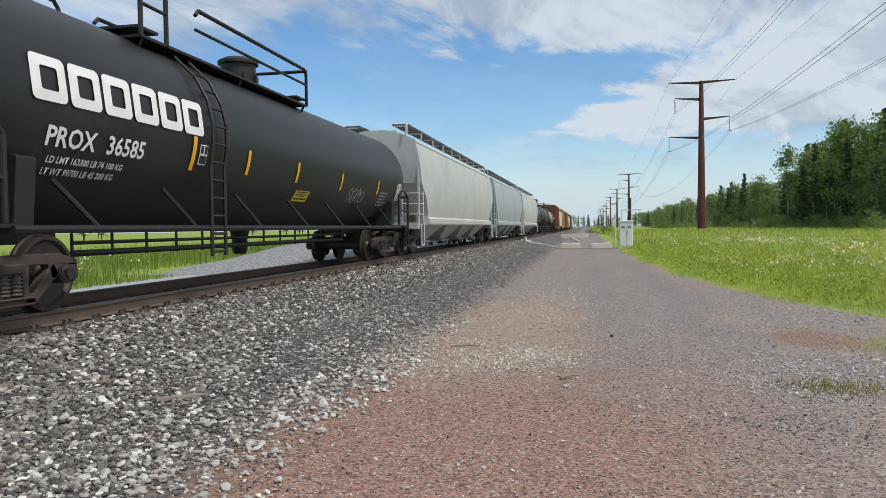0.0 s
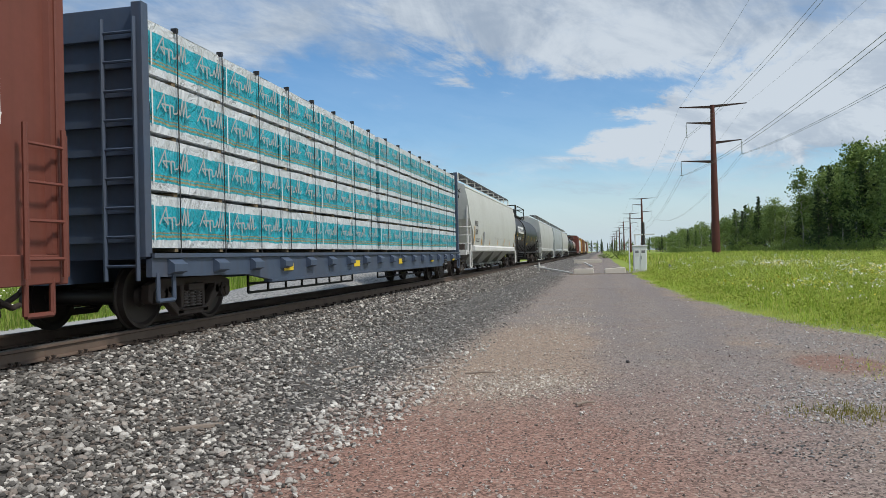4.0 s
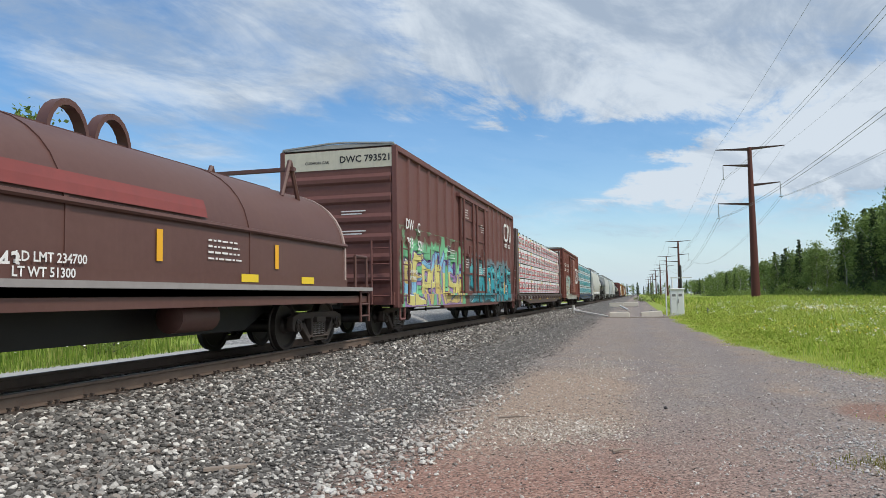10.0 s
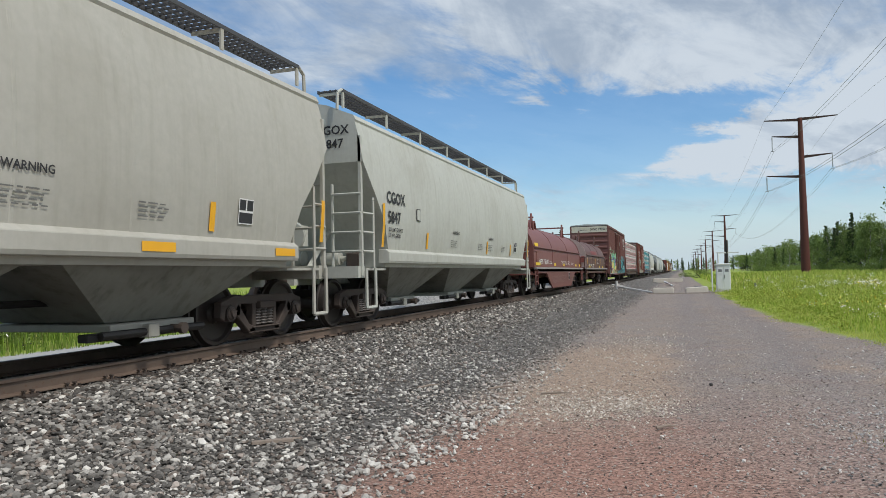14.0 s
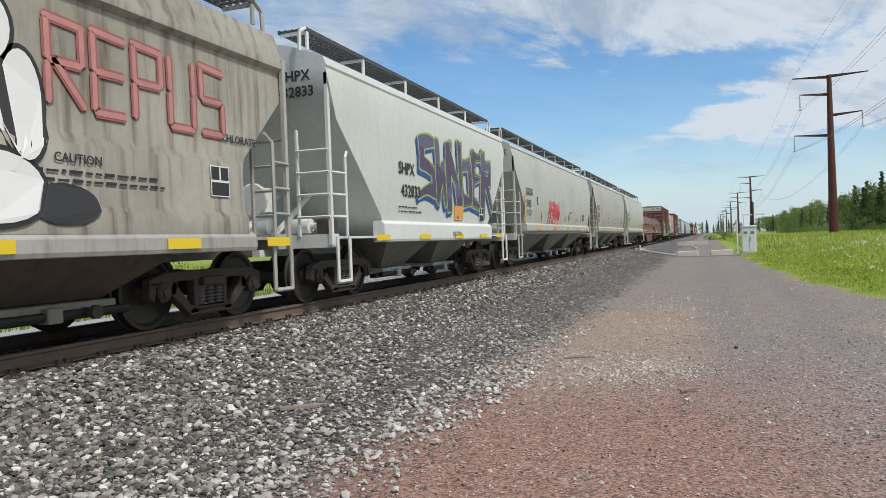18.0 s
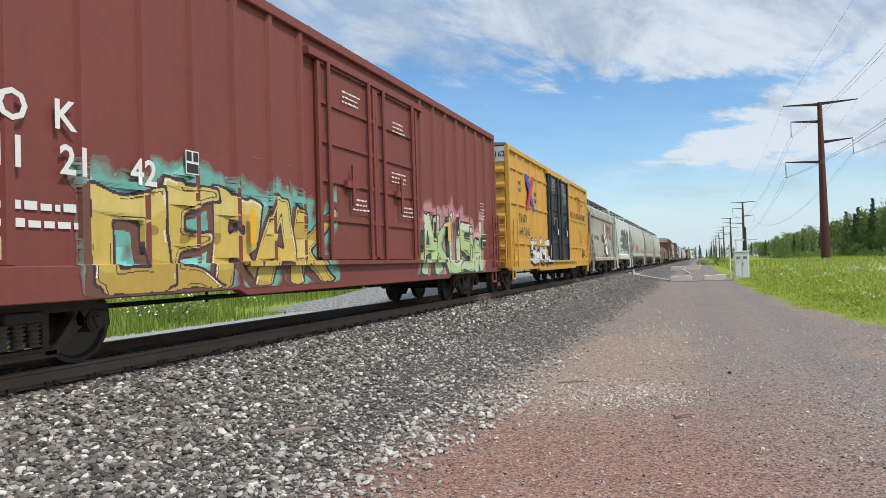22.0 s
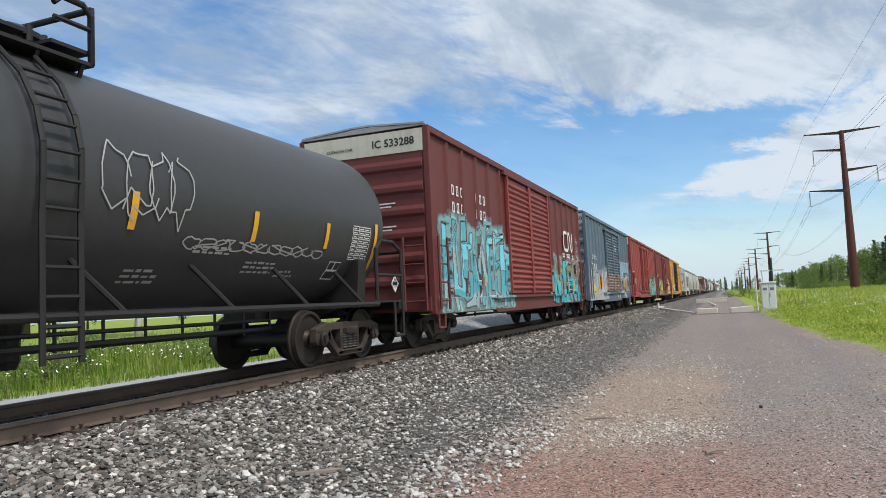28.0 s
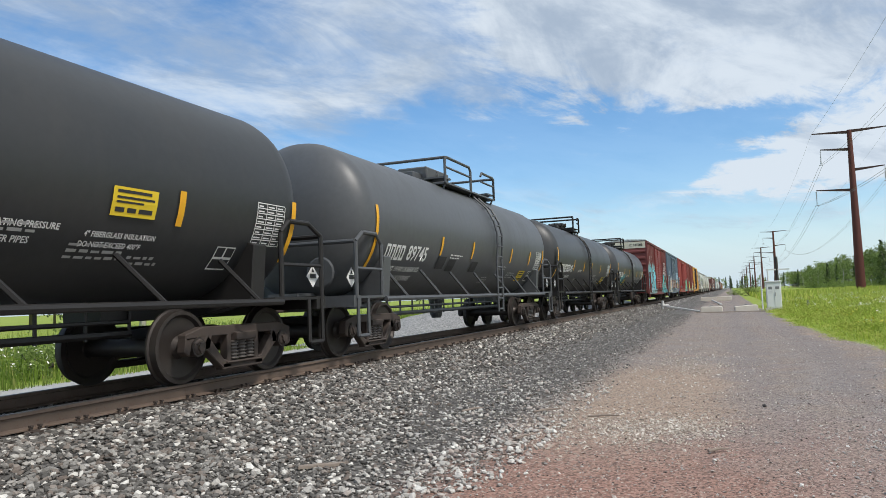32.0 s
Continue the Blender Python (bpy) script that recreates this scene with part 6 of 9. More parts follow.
spill("scatter of pale gravel in the middle of the road", -0.9, 15.5, 0.6, 2.4, 1800, 0.010, 0.026, TAN_CHIP)


def thin_leaf(s, col, amount):
    """Lets part of the light through a thin leaf."""
    t, mx = s.N.new("ShaderNodeBsdfTranslucent"), s.N.new("ShaderNodeMixShader")
    s.put(t.inputs["Color"], col)
    mx.inputs[0].default_value = amount
    s.L.new(s.b.outputs[0], mx.inputs[1])
    s.L.new(t.outputs[0], mx.inputs[2])
    s.L.new(mx.outputs[0], s.out.inputs[0])
    return s.mat


def blade_mat(name, lo, hi, dry):
    s = Shade(name)
    g = s.N.new("ShaderNodeNewGeometry")
    r = g.outputs["Random Per Island"]
    c = s.mix(r, lo, hi)
    c = s.mix(s.step(s.m("FRACT", s.m("MULTIPLY", r, 13.7)), 0.80, 0.84), c, dry)
    c = s.mix(s.step(s.noise(0.30, 4, 0.6), 0.48, 0.66, 0.0, 0.6), c, dry)
    c = s.mix(s.step(s.noise(0.55, 4, 0.6), 0.52, 0.66, 0.0, 0.55), c, tuple(q * 0.72 for q in lo))
    s.done(c, 0.75, 0.0, 0.2)
    return thin_leaf(s, c, 0.35)


def blades(name, label, x, y, height, width, mat, lean=0.35):
    n = len(x)
    a = RNG.uniform(0, 6.28, n)
    d = np.stack([np.cos(a), np.sin(a), np.zeros(n)], 1)
    side = np.stack([-d[:, 1], d[:, 0], np.zeros(n)], 1) * (width / 2)[:, None]
    base = np.stack([x, y, ground_at(x, y) - 0.02], 1)
    l = RNG.uniform(0.05, lean, n)
    mid = base + d * (height * l * 0.35)[:, None] + np.array([0, 0, 1]) * (height * 0.6)[:, None]
    tip = base + d * (height * l)[:, None] + np.array([0, 0, 1]) * height[:, None]
    v = np.stack([base - side, base + side, mid + side * 0.8, mid - side * 0.8, tip], 1)
    o = (np.arange(n) * 5)[:, None, None]
    f = (np.array([(0, 1, 2), (0, 2, 3), (3, 2, 4)])[None] + o).reshape(-1, 3)
    return tagged(new(name, fast_mesh(name, v.reshape(-1, 3), f, mat)), label, "grass", kind="stuff")


def field(n, y0, y1, depth, power):
    y = y0 + (y1 - y0) * RNG.uniform(0, 1, n) ** power
    e = 1.45 + 28.0 / np.maximum(y - 4.5, 0.5) + 0.22 * np.sin(y * 1.1) * np.sin(y * 0.43 + 1.0) + 0.10 * np.sin(y * 3.7)
    x = e + depth * RNG.uniform(0, 1, n) ** 1.5 + RNG.normal(0, 0.12, n)
    return x, y, x - e


GREEN = blade_mat("meadow_grass", (0.23, 0.355, 0.045), (0.54, 0.63, 0.12), (0.64, 0.60, 0.20))
RANK = blade_mat("rank_trackside_grass", (0.10, 0.18, 0.025), (0.26, 0.37, 0.06), (0.34, 0.36, 0.11))
x, y, e = field(180000, 9.0, 66.0, 26.0, 1.6)
swell = drift(x, y, 0.55, 3.0)
h = np.clip(0.05 + e * 0.17, 0.05, 0.80) * RNG.uniform(0.35, 1.15, len(x)) * (0.45 + 0.85 * swell)
blades("meadow", "tall green meadow grass beside the gravel road", x, y, h, 0.004 + 0.00045 * y, GREEN, 0.9)
x, y = RNG.uniform(2, 60, 30000), RNG.uniform(55, 170, 30000)
keep = x > 3.2 - 0.0 * y
x, y = x[keep], y[keep]
blades("far_meadow", "meadow grass stretching to the tree line", x, y, RNG.uniform(0.4, 0.95, len(x)), RNG.uniform(0.06, 0.16, len(x)), GREEN)
x = -15.0 - 14 * RNG.uniform(0, 1, 26000) ** 1.6
y = RNG.uniform(3, 75, 26000)
keep = (y < 24) | (x < -19)
x, y = x[keep], y[keep]
blades("trackside_grass", "tall grass on the far side of the track", x, y, np.clip((-14.8 - x) * 0.28 + 0.15, 0.1, 1.05) * RNG.uniform(0.5, 1.15, len(x)), RNG.uniform(0.015, 0.04, len(x)), RANK)
x, y = RNG.normal(2.35, 0.30, 900), RNG.normal(7.5, 0.22, 900)
blades("verge_tuft", "thin yellowing grass tuft growing in the gravel", x, y, RNG.uniform(0.02, 0.09, len(x)), np.full(len(x), 0.008), blade_mat("dry_tuft", (0.16, 0.17, 0.03), (0.30, 0.28, 0.06), (0.35, 0.28, 0.10)), 0.8)
x, y = RNG.normal(3.9, 0.4, 700), RNG.normal(10.0, 0.5, 700)
blades("verge_tuft", "thin green grass tuft at the gravel's edge", x, y, RNG.uniform(0.03, 0.10, len(x)), np.full(len(x), 0.010), GREEN, 0.8)


def flowers(name, label, x, y, z, size, col):
    n = len(x)
    k = 5
    ang = np.arange(k) * 2 * math.pi / k
    tilt = RNG.normal(0, 0.5, (n, 2))
    v = np.zeros((n, k, 3))
    v[..., 0], v[..., 1] = x[:, None] + np.cos(ang) * size[:, None], y[:, None] + np.sin(ang) * size[:, None]
    v[..., 2] = z[:, None] + (np.cos(ang) * tilt[:, :1] + np.sin(ang) * tilt[:, 1:]) * size[:, None]
    f = (np.arange(k)[None] + (np.arange(n) * k)[:, None])
    return tagged(new(name, fast_mesh(name, v.reshape(-1, 3), f, plain(name + "_petal", col, 0.7, 0.0, 0.1))), label, "flowers", kind="stuff")


def flower_heads(n, spread, lo, hi):
    cx, cy, ce = field(n, 13.0, 60.0, 16.0, 1.2)
    keep = (ce > 1.0) & (RNG.uniform(0, 1, n) < 0.10 + 1.2 * np.exp(-((cx - 7.0) / 1.8) ** 2 - ((cy - 21.0) / 3.0) ** 2) + np.exp(-((cx - 8.0) / 2.2) ** 2 - ((cy - 33.0) / 5.0) ** 2))
    cx, cy, ce = cx[keep], cy[keep], ce[keep]
    k = 13
    x = (cx[:, None] + RNG.normal(0, spread, (len(cx), k))).ravel()
    y = (cy[:, None] + RNG.normal(0, spread, (len(cx), k))).ravel()
    z = (flat_z(cx)[:, None] + np.clip(ce * 0.15 + 0.25, 0.3, 0.85)[:, None] + RNG.normal(0, 0.05, (len(cx), k))).ravel()
    return x, y, z, RNG.uniform(lo, hi, len(x))


flowers("white_wildflower", "white lacy wildflower heads in the meadow", *flower_heads(1500, 0.11, 0.009, 0.024), (0.86, 0.84, 0.76))
flowers("yellow_wildflower", "small yellow wildflowers in the meadow", *flower_heads(420, 0.25, 0.014, 0.034), (0.62, 0.50, 0.05))
x = -15.8 - 4 * RNG.uniform(0, 1, 700)
flowers("white_wildflower", "white wildflowers in the grass beyond the track", x, RNG.uniform(6, 24, 700), flat_z(x) + RNG.uniform(0.4, 0.9, 700), RNG.uniform(0.015, 0.04, 700), (0.74, 0.74, 0.70))

# ---------- trees ----------
def leaf_mat(name, lo, hi):
    s = Shade(name)
    g = s.N.new("ShaderNodeNewGeometry")
    c = s.mix(g.outputs["Random Per Island"], lo, hi)
    oi = s.N.new("ShaderNodeObjectInfo")
    c = s.mix(s.m("MULTIPLY", oi.outputs["Random"], 0.35), c, tuple(q * 0.5 for q in lo))
    s.done(c, 0.8, 0.0, 0.15)
    return thin_leaf(s, c, 0.38)


BARK = plain("grey_brown_bark", (0.10, 0.085, 0.07), 0.9, 0.0, 0.35, 3.0, 0.4)
BIRCH = plain("pale_aspen_bark", (0.38, 0.36, 0.32), 0.85, 0.0, 0.3, 2.0, 0.3)
LEAF = leaf_mat("broad_leaf", (0.105, 0.165, 0.050), (0.36, 0.46, 0.155))
NEEDLE = leaf_mat("conifer_needle", (0.040, 0.066, 0.033), (0.12, 0.172, 0.074))


def leaf_cards(centres, spread, count, size, rng):
    """Small bent leaf sprays round each centre."""
    n = len(centres) * count
    c = np.repeat(centres, count, 0) + rng.normal(0, 1, (n, 3)) * np.repeat(spread, count)[:, None] * np.array([1, 1, 0.75])
    a, b = rng.normal(0, 1, (n, 3)), rng.normal(0, 1, (n, 3))
    a /= np.linalg.norm(a, axis=1)[:, None]
    b -= a * (a * b).sum(1)[:, None]
    b /= np.linalg.norm(b, axis=1)[:, None]
    s = rng.uniform(0.5, 1.2, n)[:, None] * size
    v = np.stack([c - a * s, c - b * s * 0.55, c + a * s, c + b * s * 0.55], 1).reshape(-1, 3)
    return v, (np.arange(4)[None] + (np.arange(n) * 4)[:, None])


def broad_tree(seed, h, trunk_mat, low=0.28, cards=76, leaf=0.0165, thin=1.0):
    rng = np.random.default_rng(seed)
    t = thing("tree", "leafy deciduous tree with a pale trunk in the wood's edge", "tree", "trees of the wood")
    m = Mesh()
    sway, girth = (0.12, 0.011) if thin == 1.0 else (0.03, 0.0065)
    pts = [(0, 0, -0.3)] + [(rng.normal(0, sway) * k, rng.normal(0, sway) * k, h * 0.82 * k / 5) for k in range(1, 6)]
    for k in range(5):
        m.tube(pts[k], pts[k + 1], h * girth * (1 - k * 0.17), 7, h * girth * (1 - (k + 1) * 0.17))
    cs, sp = [], []
    for k in range(26):
        f = rng.uniform(low, 1.0)
        z = h * f
        r = h * 0.20 * thin * math.sin(min(1, (1.08 - f) / 0.62) * math.pi / 2) * rng.uniform(0.35, 1.0)
        a = rng.uniform(0, 6.28)
        base = np.array(pts[min(5, int(f * 5))], float)
        tip = np.array([base[0] + math.cos(a) * r, base[1] + math.sin(a) * r, z])
        if k < 14:
            m.tube((base[0], base[1], max(base[2] * 0.8, z - r * 0.9)), tip, h * 0.0035, 5, h * 0.0012)
        cs.append(tip)
        sp.append(h * rng.uniform(0.030, 0.062))
    part("trunk", m, trunk_mat, t, smooth=True)
    v, f = leaf_cards(np.array(cs), np.array(sp), cards, h * leaf, rng)
    part("crown", fast_mesh("crown", v, f, LEAF), None, t)
    return t


def fir_tree(seed, h, cards=22, leaf=0.017):
    rng = np.random.default_rng(seed)
    t = thing("tree", "dark narrow conifer standing in the wood's edge", "tree", "trees of the wood")
    m = Mesh().tube((0, 0, -0.3), (0, 0, h), h * 0.012, 7, 0.01)
    cs, sp = [], []
    for k in range(44):
        f = 0.16 + 0.84 * (k / 43)
        r = h * 0.15 * (1.04 - f) ** 0.8 * rng.uniform(0.55, 1.15)
        a = k * 2.4 + rng.uniform(0, 0.6)
        z = h * f
        for q in (0.45, 0.95):
            cs.append((math.cos(a) * r * q, math.sin(a) * r * q, z - r * q * 0.28))
            sp.append(max(0.10, r * 0.22))
        m.tube((0, 0, z), (math.cos(a) * r, math.sin(a) * r, z - r * 0.28), h * 0.0018, 4, 0.01)
    part("trunk", m, BARK, t, smooth=True)
    v, f = leaf_cards(np.array(cs), np.array(sp), cards, h * leaf, rng)
    part("crown", fast_mesh("crown", v, f, NEEDLE), None, t)
    return t


def wood():
    protos = [broad_tree(11, 12, BIRCH), broad_tree(12, 12, BARK), broad_tree(13, 12, BIRCH), broad_tree(14, 12, BARK), fir_tree(21, 12), fir_tree(22, 12), fir_tree(23, 12),
              broad_tree(15, 12, BIRCH, 0.28, 26, 0.027), broad_tree(16, 12, BARK, 0.28, 26, 0.027), fir_tree(24, 12, 9, 0.026), broad_tree(17, 12, BIRCH, 0.45, 60, 0.0165, 0.7), broad_tree(18, 12, BIRCH, 0.50, 60, 0.0165, 0.6)]
    rng = random.Random(8)
    spots = []
    # near block: tall trees; beyond: lower wood running along the line
    for k in range(64):
        y = rng.uniform(72, 136)
        spots.append((rng.uniform(31.5, 47), y, rng.uniform(11.2, 14.2), rng.random() < 0.66))
    for k in range(16):
        spots.append((rng.uniform(30.5, 34), 74 + k * 4.0, rng.uniform(8.5, 11.5), k % 2 == 0))
    for k in range(190):
        y = 137 + 360 * (k / 189) ** 1.5
        spots.append((rng.uniform(29.5, 42), y, rng.uniform(7.0, 10.0), rng.random() < 0.22))
    for a, b, c, d in ((31.5, 157, 11.5, True), (31, 168, 10.5, True), (33.4, 104, 14.6, True), (34, 92, 14.2, True)):
        spots.append((a, b, c, d))
    # a few on the far side of the railway
    spots += [(-35.4, 146, 16.2, True), (-33.7, 149, 13.0, True), (-23.5, 149, 10.5, True), (-42, 43, 15.5, False), (-46, 47, 14, False), (-52, 36, 13, False), (-55, 44, 15, True), (-60, 54, 14, False)]
    for k in range(26):
        spots.append((-70 - rng.uniform(0, 30), 60 + k * 14, rng.uniform(6, 9), rng.random() < 0.5))
    for k in range(40):
        spots.append((-60 + k * 2.6 + rng.uniform(-2, 2), rng.uniform(640, 760), rng.uniform(8, 12), rng.random() < 0.5))
    used = set()
    spots += [(31.8 + 0.9 * (k % 3), 76 + k * 8.3, 12.0 + 0.6 * (k % 4), None) for k in range(7)]
    for x, y, h, fir in spots:
        if y > 190:
            i = 9 if fir else 7 + rng.randrange(2)
        else:
            i = rng.choice((10, 11)) if fir is None else rng.choice((4, 5, 6)) if fir else rng.choice((0, 1, 2, 3))
        z = flat_z(x) - 0.1
        s = h / 12
        m = Matrix.LocRotScale((x, y, z), Euler((0, 0, rng.uniform(0, 6.28))), (s * rng.uniform(0.95, 1.25), s * rng.uniform(0.95, 1.25), s))
        if i in used:
            ob = copy_thing(protos[i], Matrix.Identity(4))
        else:
            ob = protos[i]
            used.add(i)
        ob.matrix_basis = m
        lab = "dark narrow conifer" if fir else "pale bare-stemmed aspen" if fir is None else "leafy deciduous tree"
        ob["label"] = lab + (" standing alone beyond the railway" if x < -20 and y < 500 else " in the low wood further along" if y > 137 else " in the tall wood's edge")
    # low bushes at the wood's foot
    for k in range(46):
        y = 66 + k * 5.5 + rng.uniform(-2, 2)
        bush(rng.uniform(26.5, 31.5), y, rng.uniform(1.0, 2.3), 100 + k % 4)
    bush(3.4, 145, 1.7, 100)
    bush(0.8, 160, 1.1, 101)
    for k, (x, y, r) in enumerate(((-17.2, 14.0, 1.0), (-17.4, 20.5, 0.95), (-17.0, 9.5, 1.2), (-19, 17, 1.1))):
        bush(x, y, r, 100 + k)


BUSHES = {}


def bush(x, y, r, seed):
    if seed not in BUSHES:
        rng = np.random.default_rng(seed)
        c = rng.normal(0, 1, (26, 3)) * np.array([0.55, 0.55, 0.30]) + np.array([0, 0, 0.45])
        c[:, 2] = np.abs(c[:, 2])
        v, f = leaf_cards(c, np.full(26, 0.17), 80, 0.055, rng)
        m = Mesh()
        for p in c[:9]:
            m.tube((0, 0, -0.1), tuple(p), 0.025, 5, 0.008)
        BUSHES[seed] = (fast_mesh("foliage", v, f, LEAF_LIGHT), m.data("stem", BARK))
    t = thing("bush", "leafy green bush standing in the grass", "bush", "bushes")
    for name, me in zip(("foliage", "stem"), BUSHES[seed]):
        part(name, me, None, t)
    t.matrix_basis = Matrix.LocRotScale((x, y, flat_z(x)), Euler((0, 0, seed * 1.7 + x)), (r, r, r))
    return t


LEAF_LIGHT = leaf_mat("light_leaf", (0.16, 0.24, 0.06), (0.34, 0.43, 0.14))
WEED = leaf_mat("meadow_weed_leaf", (0.26, 0.35, 0.05), (0.56, 0.60, 0.14))
wood()


def weeds():
    """Broad-leaved plants that stand in clumps among the grass."""
    rng = np.random.default_rng(77)
    x, y, e = field(1500, 12.0, 62.0, 20.0, 1.3)
    keep = (e > 0.5) & (RNG.uniform(0, 1, len(x)) < drift(x, y, 0.5, 9.0) * 1.3)
    x, y, e = x[keep], y[keep], e[keep]
    h = np.clip(0.10 + e * 0.13, 0.1, 0.62) * rng.uniform(0.6, 1.2, len(x))
    v, f = leaf_cards(np.stack([x, y, flat_z(x) + h], 1), h * 0.35 + 0.05, 34, 0.045, rng)
    tagged(new("meadow_weed", fast_mesh("meadow_weed", v, f, WEED)), "clumps of broad-leaved weeds in the meadow", "weeds", kind="stuff")


weeds()


# ---------- power line ----------
def power_line():
    rust = plain("weathering_steel", (0.115, 0.036, 0.028), 0.75, 0.1, 0.25, 1.5)
    dark = plain("dark_weathering_steel", (0.055, 0.028, 0.024), 0.75, 0.1, 0.2, 1.5)
    glass = plain("grey_insulator", (0.32, 0.33, 0.34), 0.4, 0.0, 0.1)
    wire_m = plain("aluminium_wire", (0.20, 0.21, 0.22), 0.5, 0.5, 0.1)
    px, h0 = 19.15, 26.1
    arms = [(-5.4, 26.0), (5.5, 26.1), (-4.3, 23.3), (4.55, 19.95), (-5.3, 16.75)]
    ys = [-18, 130, 352, 492, 632, 780, 930, 1090, 1260]
    for y in ys:
        t = thing("power_pole", "rust-brown weathering-steel power pole with davit arms", "power pole", "poles of the power line")
        zb = float(flat_z(np.array([px]))[0]) - 0.5
        part("mast", Mesh().tube((px, y, zb), (px, y, h0), 0.52, 14, 0.24), rust, t, smooth=50)
        for dx, z in arms:
            s = 1 if dx > 0 else -1
            m = Mesh()
            z0 = z - 0.25 if z > 25 else z - 0.35
            m.loft([[(px + s * 0.2, y - 0.16, z0 - 0.2), (px + s * 0.2, y + 0.16, z0 - 0.2), (px + s * 0.2, y + 0.16, z0 + 0.25), (px + s * 0.2, y - 0.16, z0 + 0.25)],
                    [(px + dx, y - 0.07, z - 0.07), (px + dx, y + 0.07, z - 0.07), (px + dx, y + 0.07, z + 0.07), (px + dx, y - 0.07, z + 0.07)]])
            part("crossarm", m, dark, t)
            if z < 25:
                q = Mesh()
                for k in range(12):
                    zz = z - 0.25 - k * 0.17
                    q.lathe([(zz, 0.03), (zz - 0.04, 0.12), (zz - 0.08, 0.12), (zz - 0.10, 0.03)], (px + dx, y, 0), 2, 8)
                q.tube((px + dx, y, z), (px + dx, y, z - 2.45), 0.025, 5).box(px + dx - 0.25, px + dx + 0.25, y - 0.05, y + 0.05, z - 2.52, z - 2.42)
                part("insulator", q, glass, t)
    for dx, z in arms:
        for off in ((0.0,) if z > 25 else (-0.22, 0.22)):
            w = thing("power_cable", "thin overhead aluminium cable sagging between the poles", "cable", "cables of the power line")
            for a, b in zip(ys, ys[1:]):
                zz = z if z > 25 else z - 2.48
                sag = (b - a) ** 2 * (0.000085 if z > 25 else 0.00012)
                n = 16
                r = 0.014 if z > 25 else 0.020
                rings = []
                for i in range(n + 1):
                    p = Vector((px + dx + off, a + (b - a) * i / n, zz - sag * 4 * (i / n) * (1 - i / n)))
                    rings.append([(p.x + r * u, p.y, p.z + r * v) for u, v in ((1, 0), (0, 1), (-1, 0), (0, -1))])
                part("span", Mesh().loft(rings), wire_m, w)


power_line()


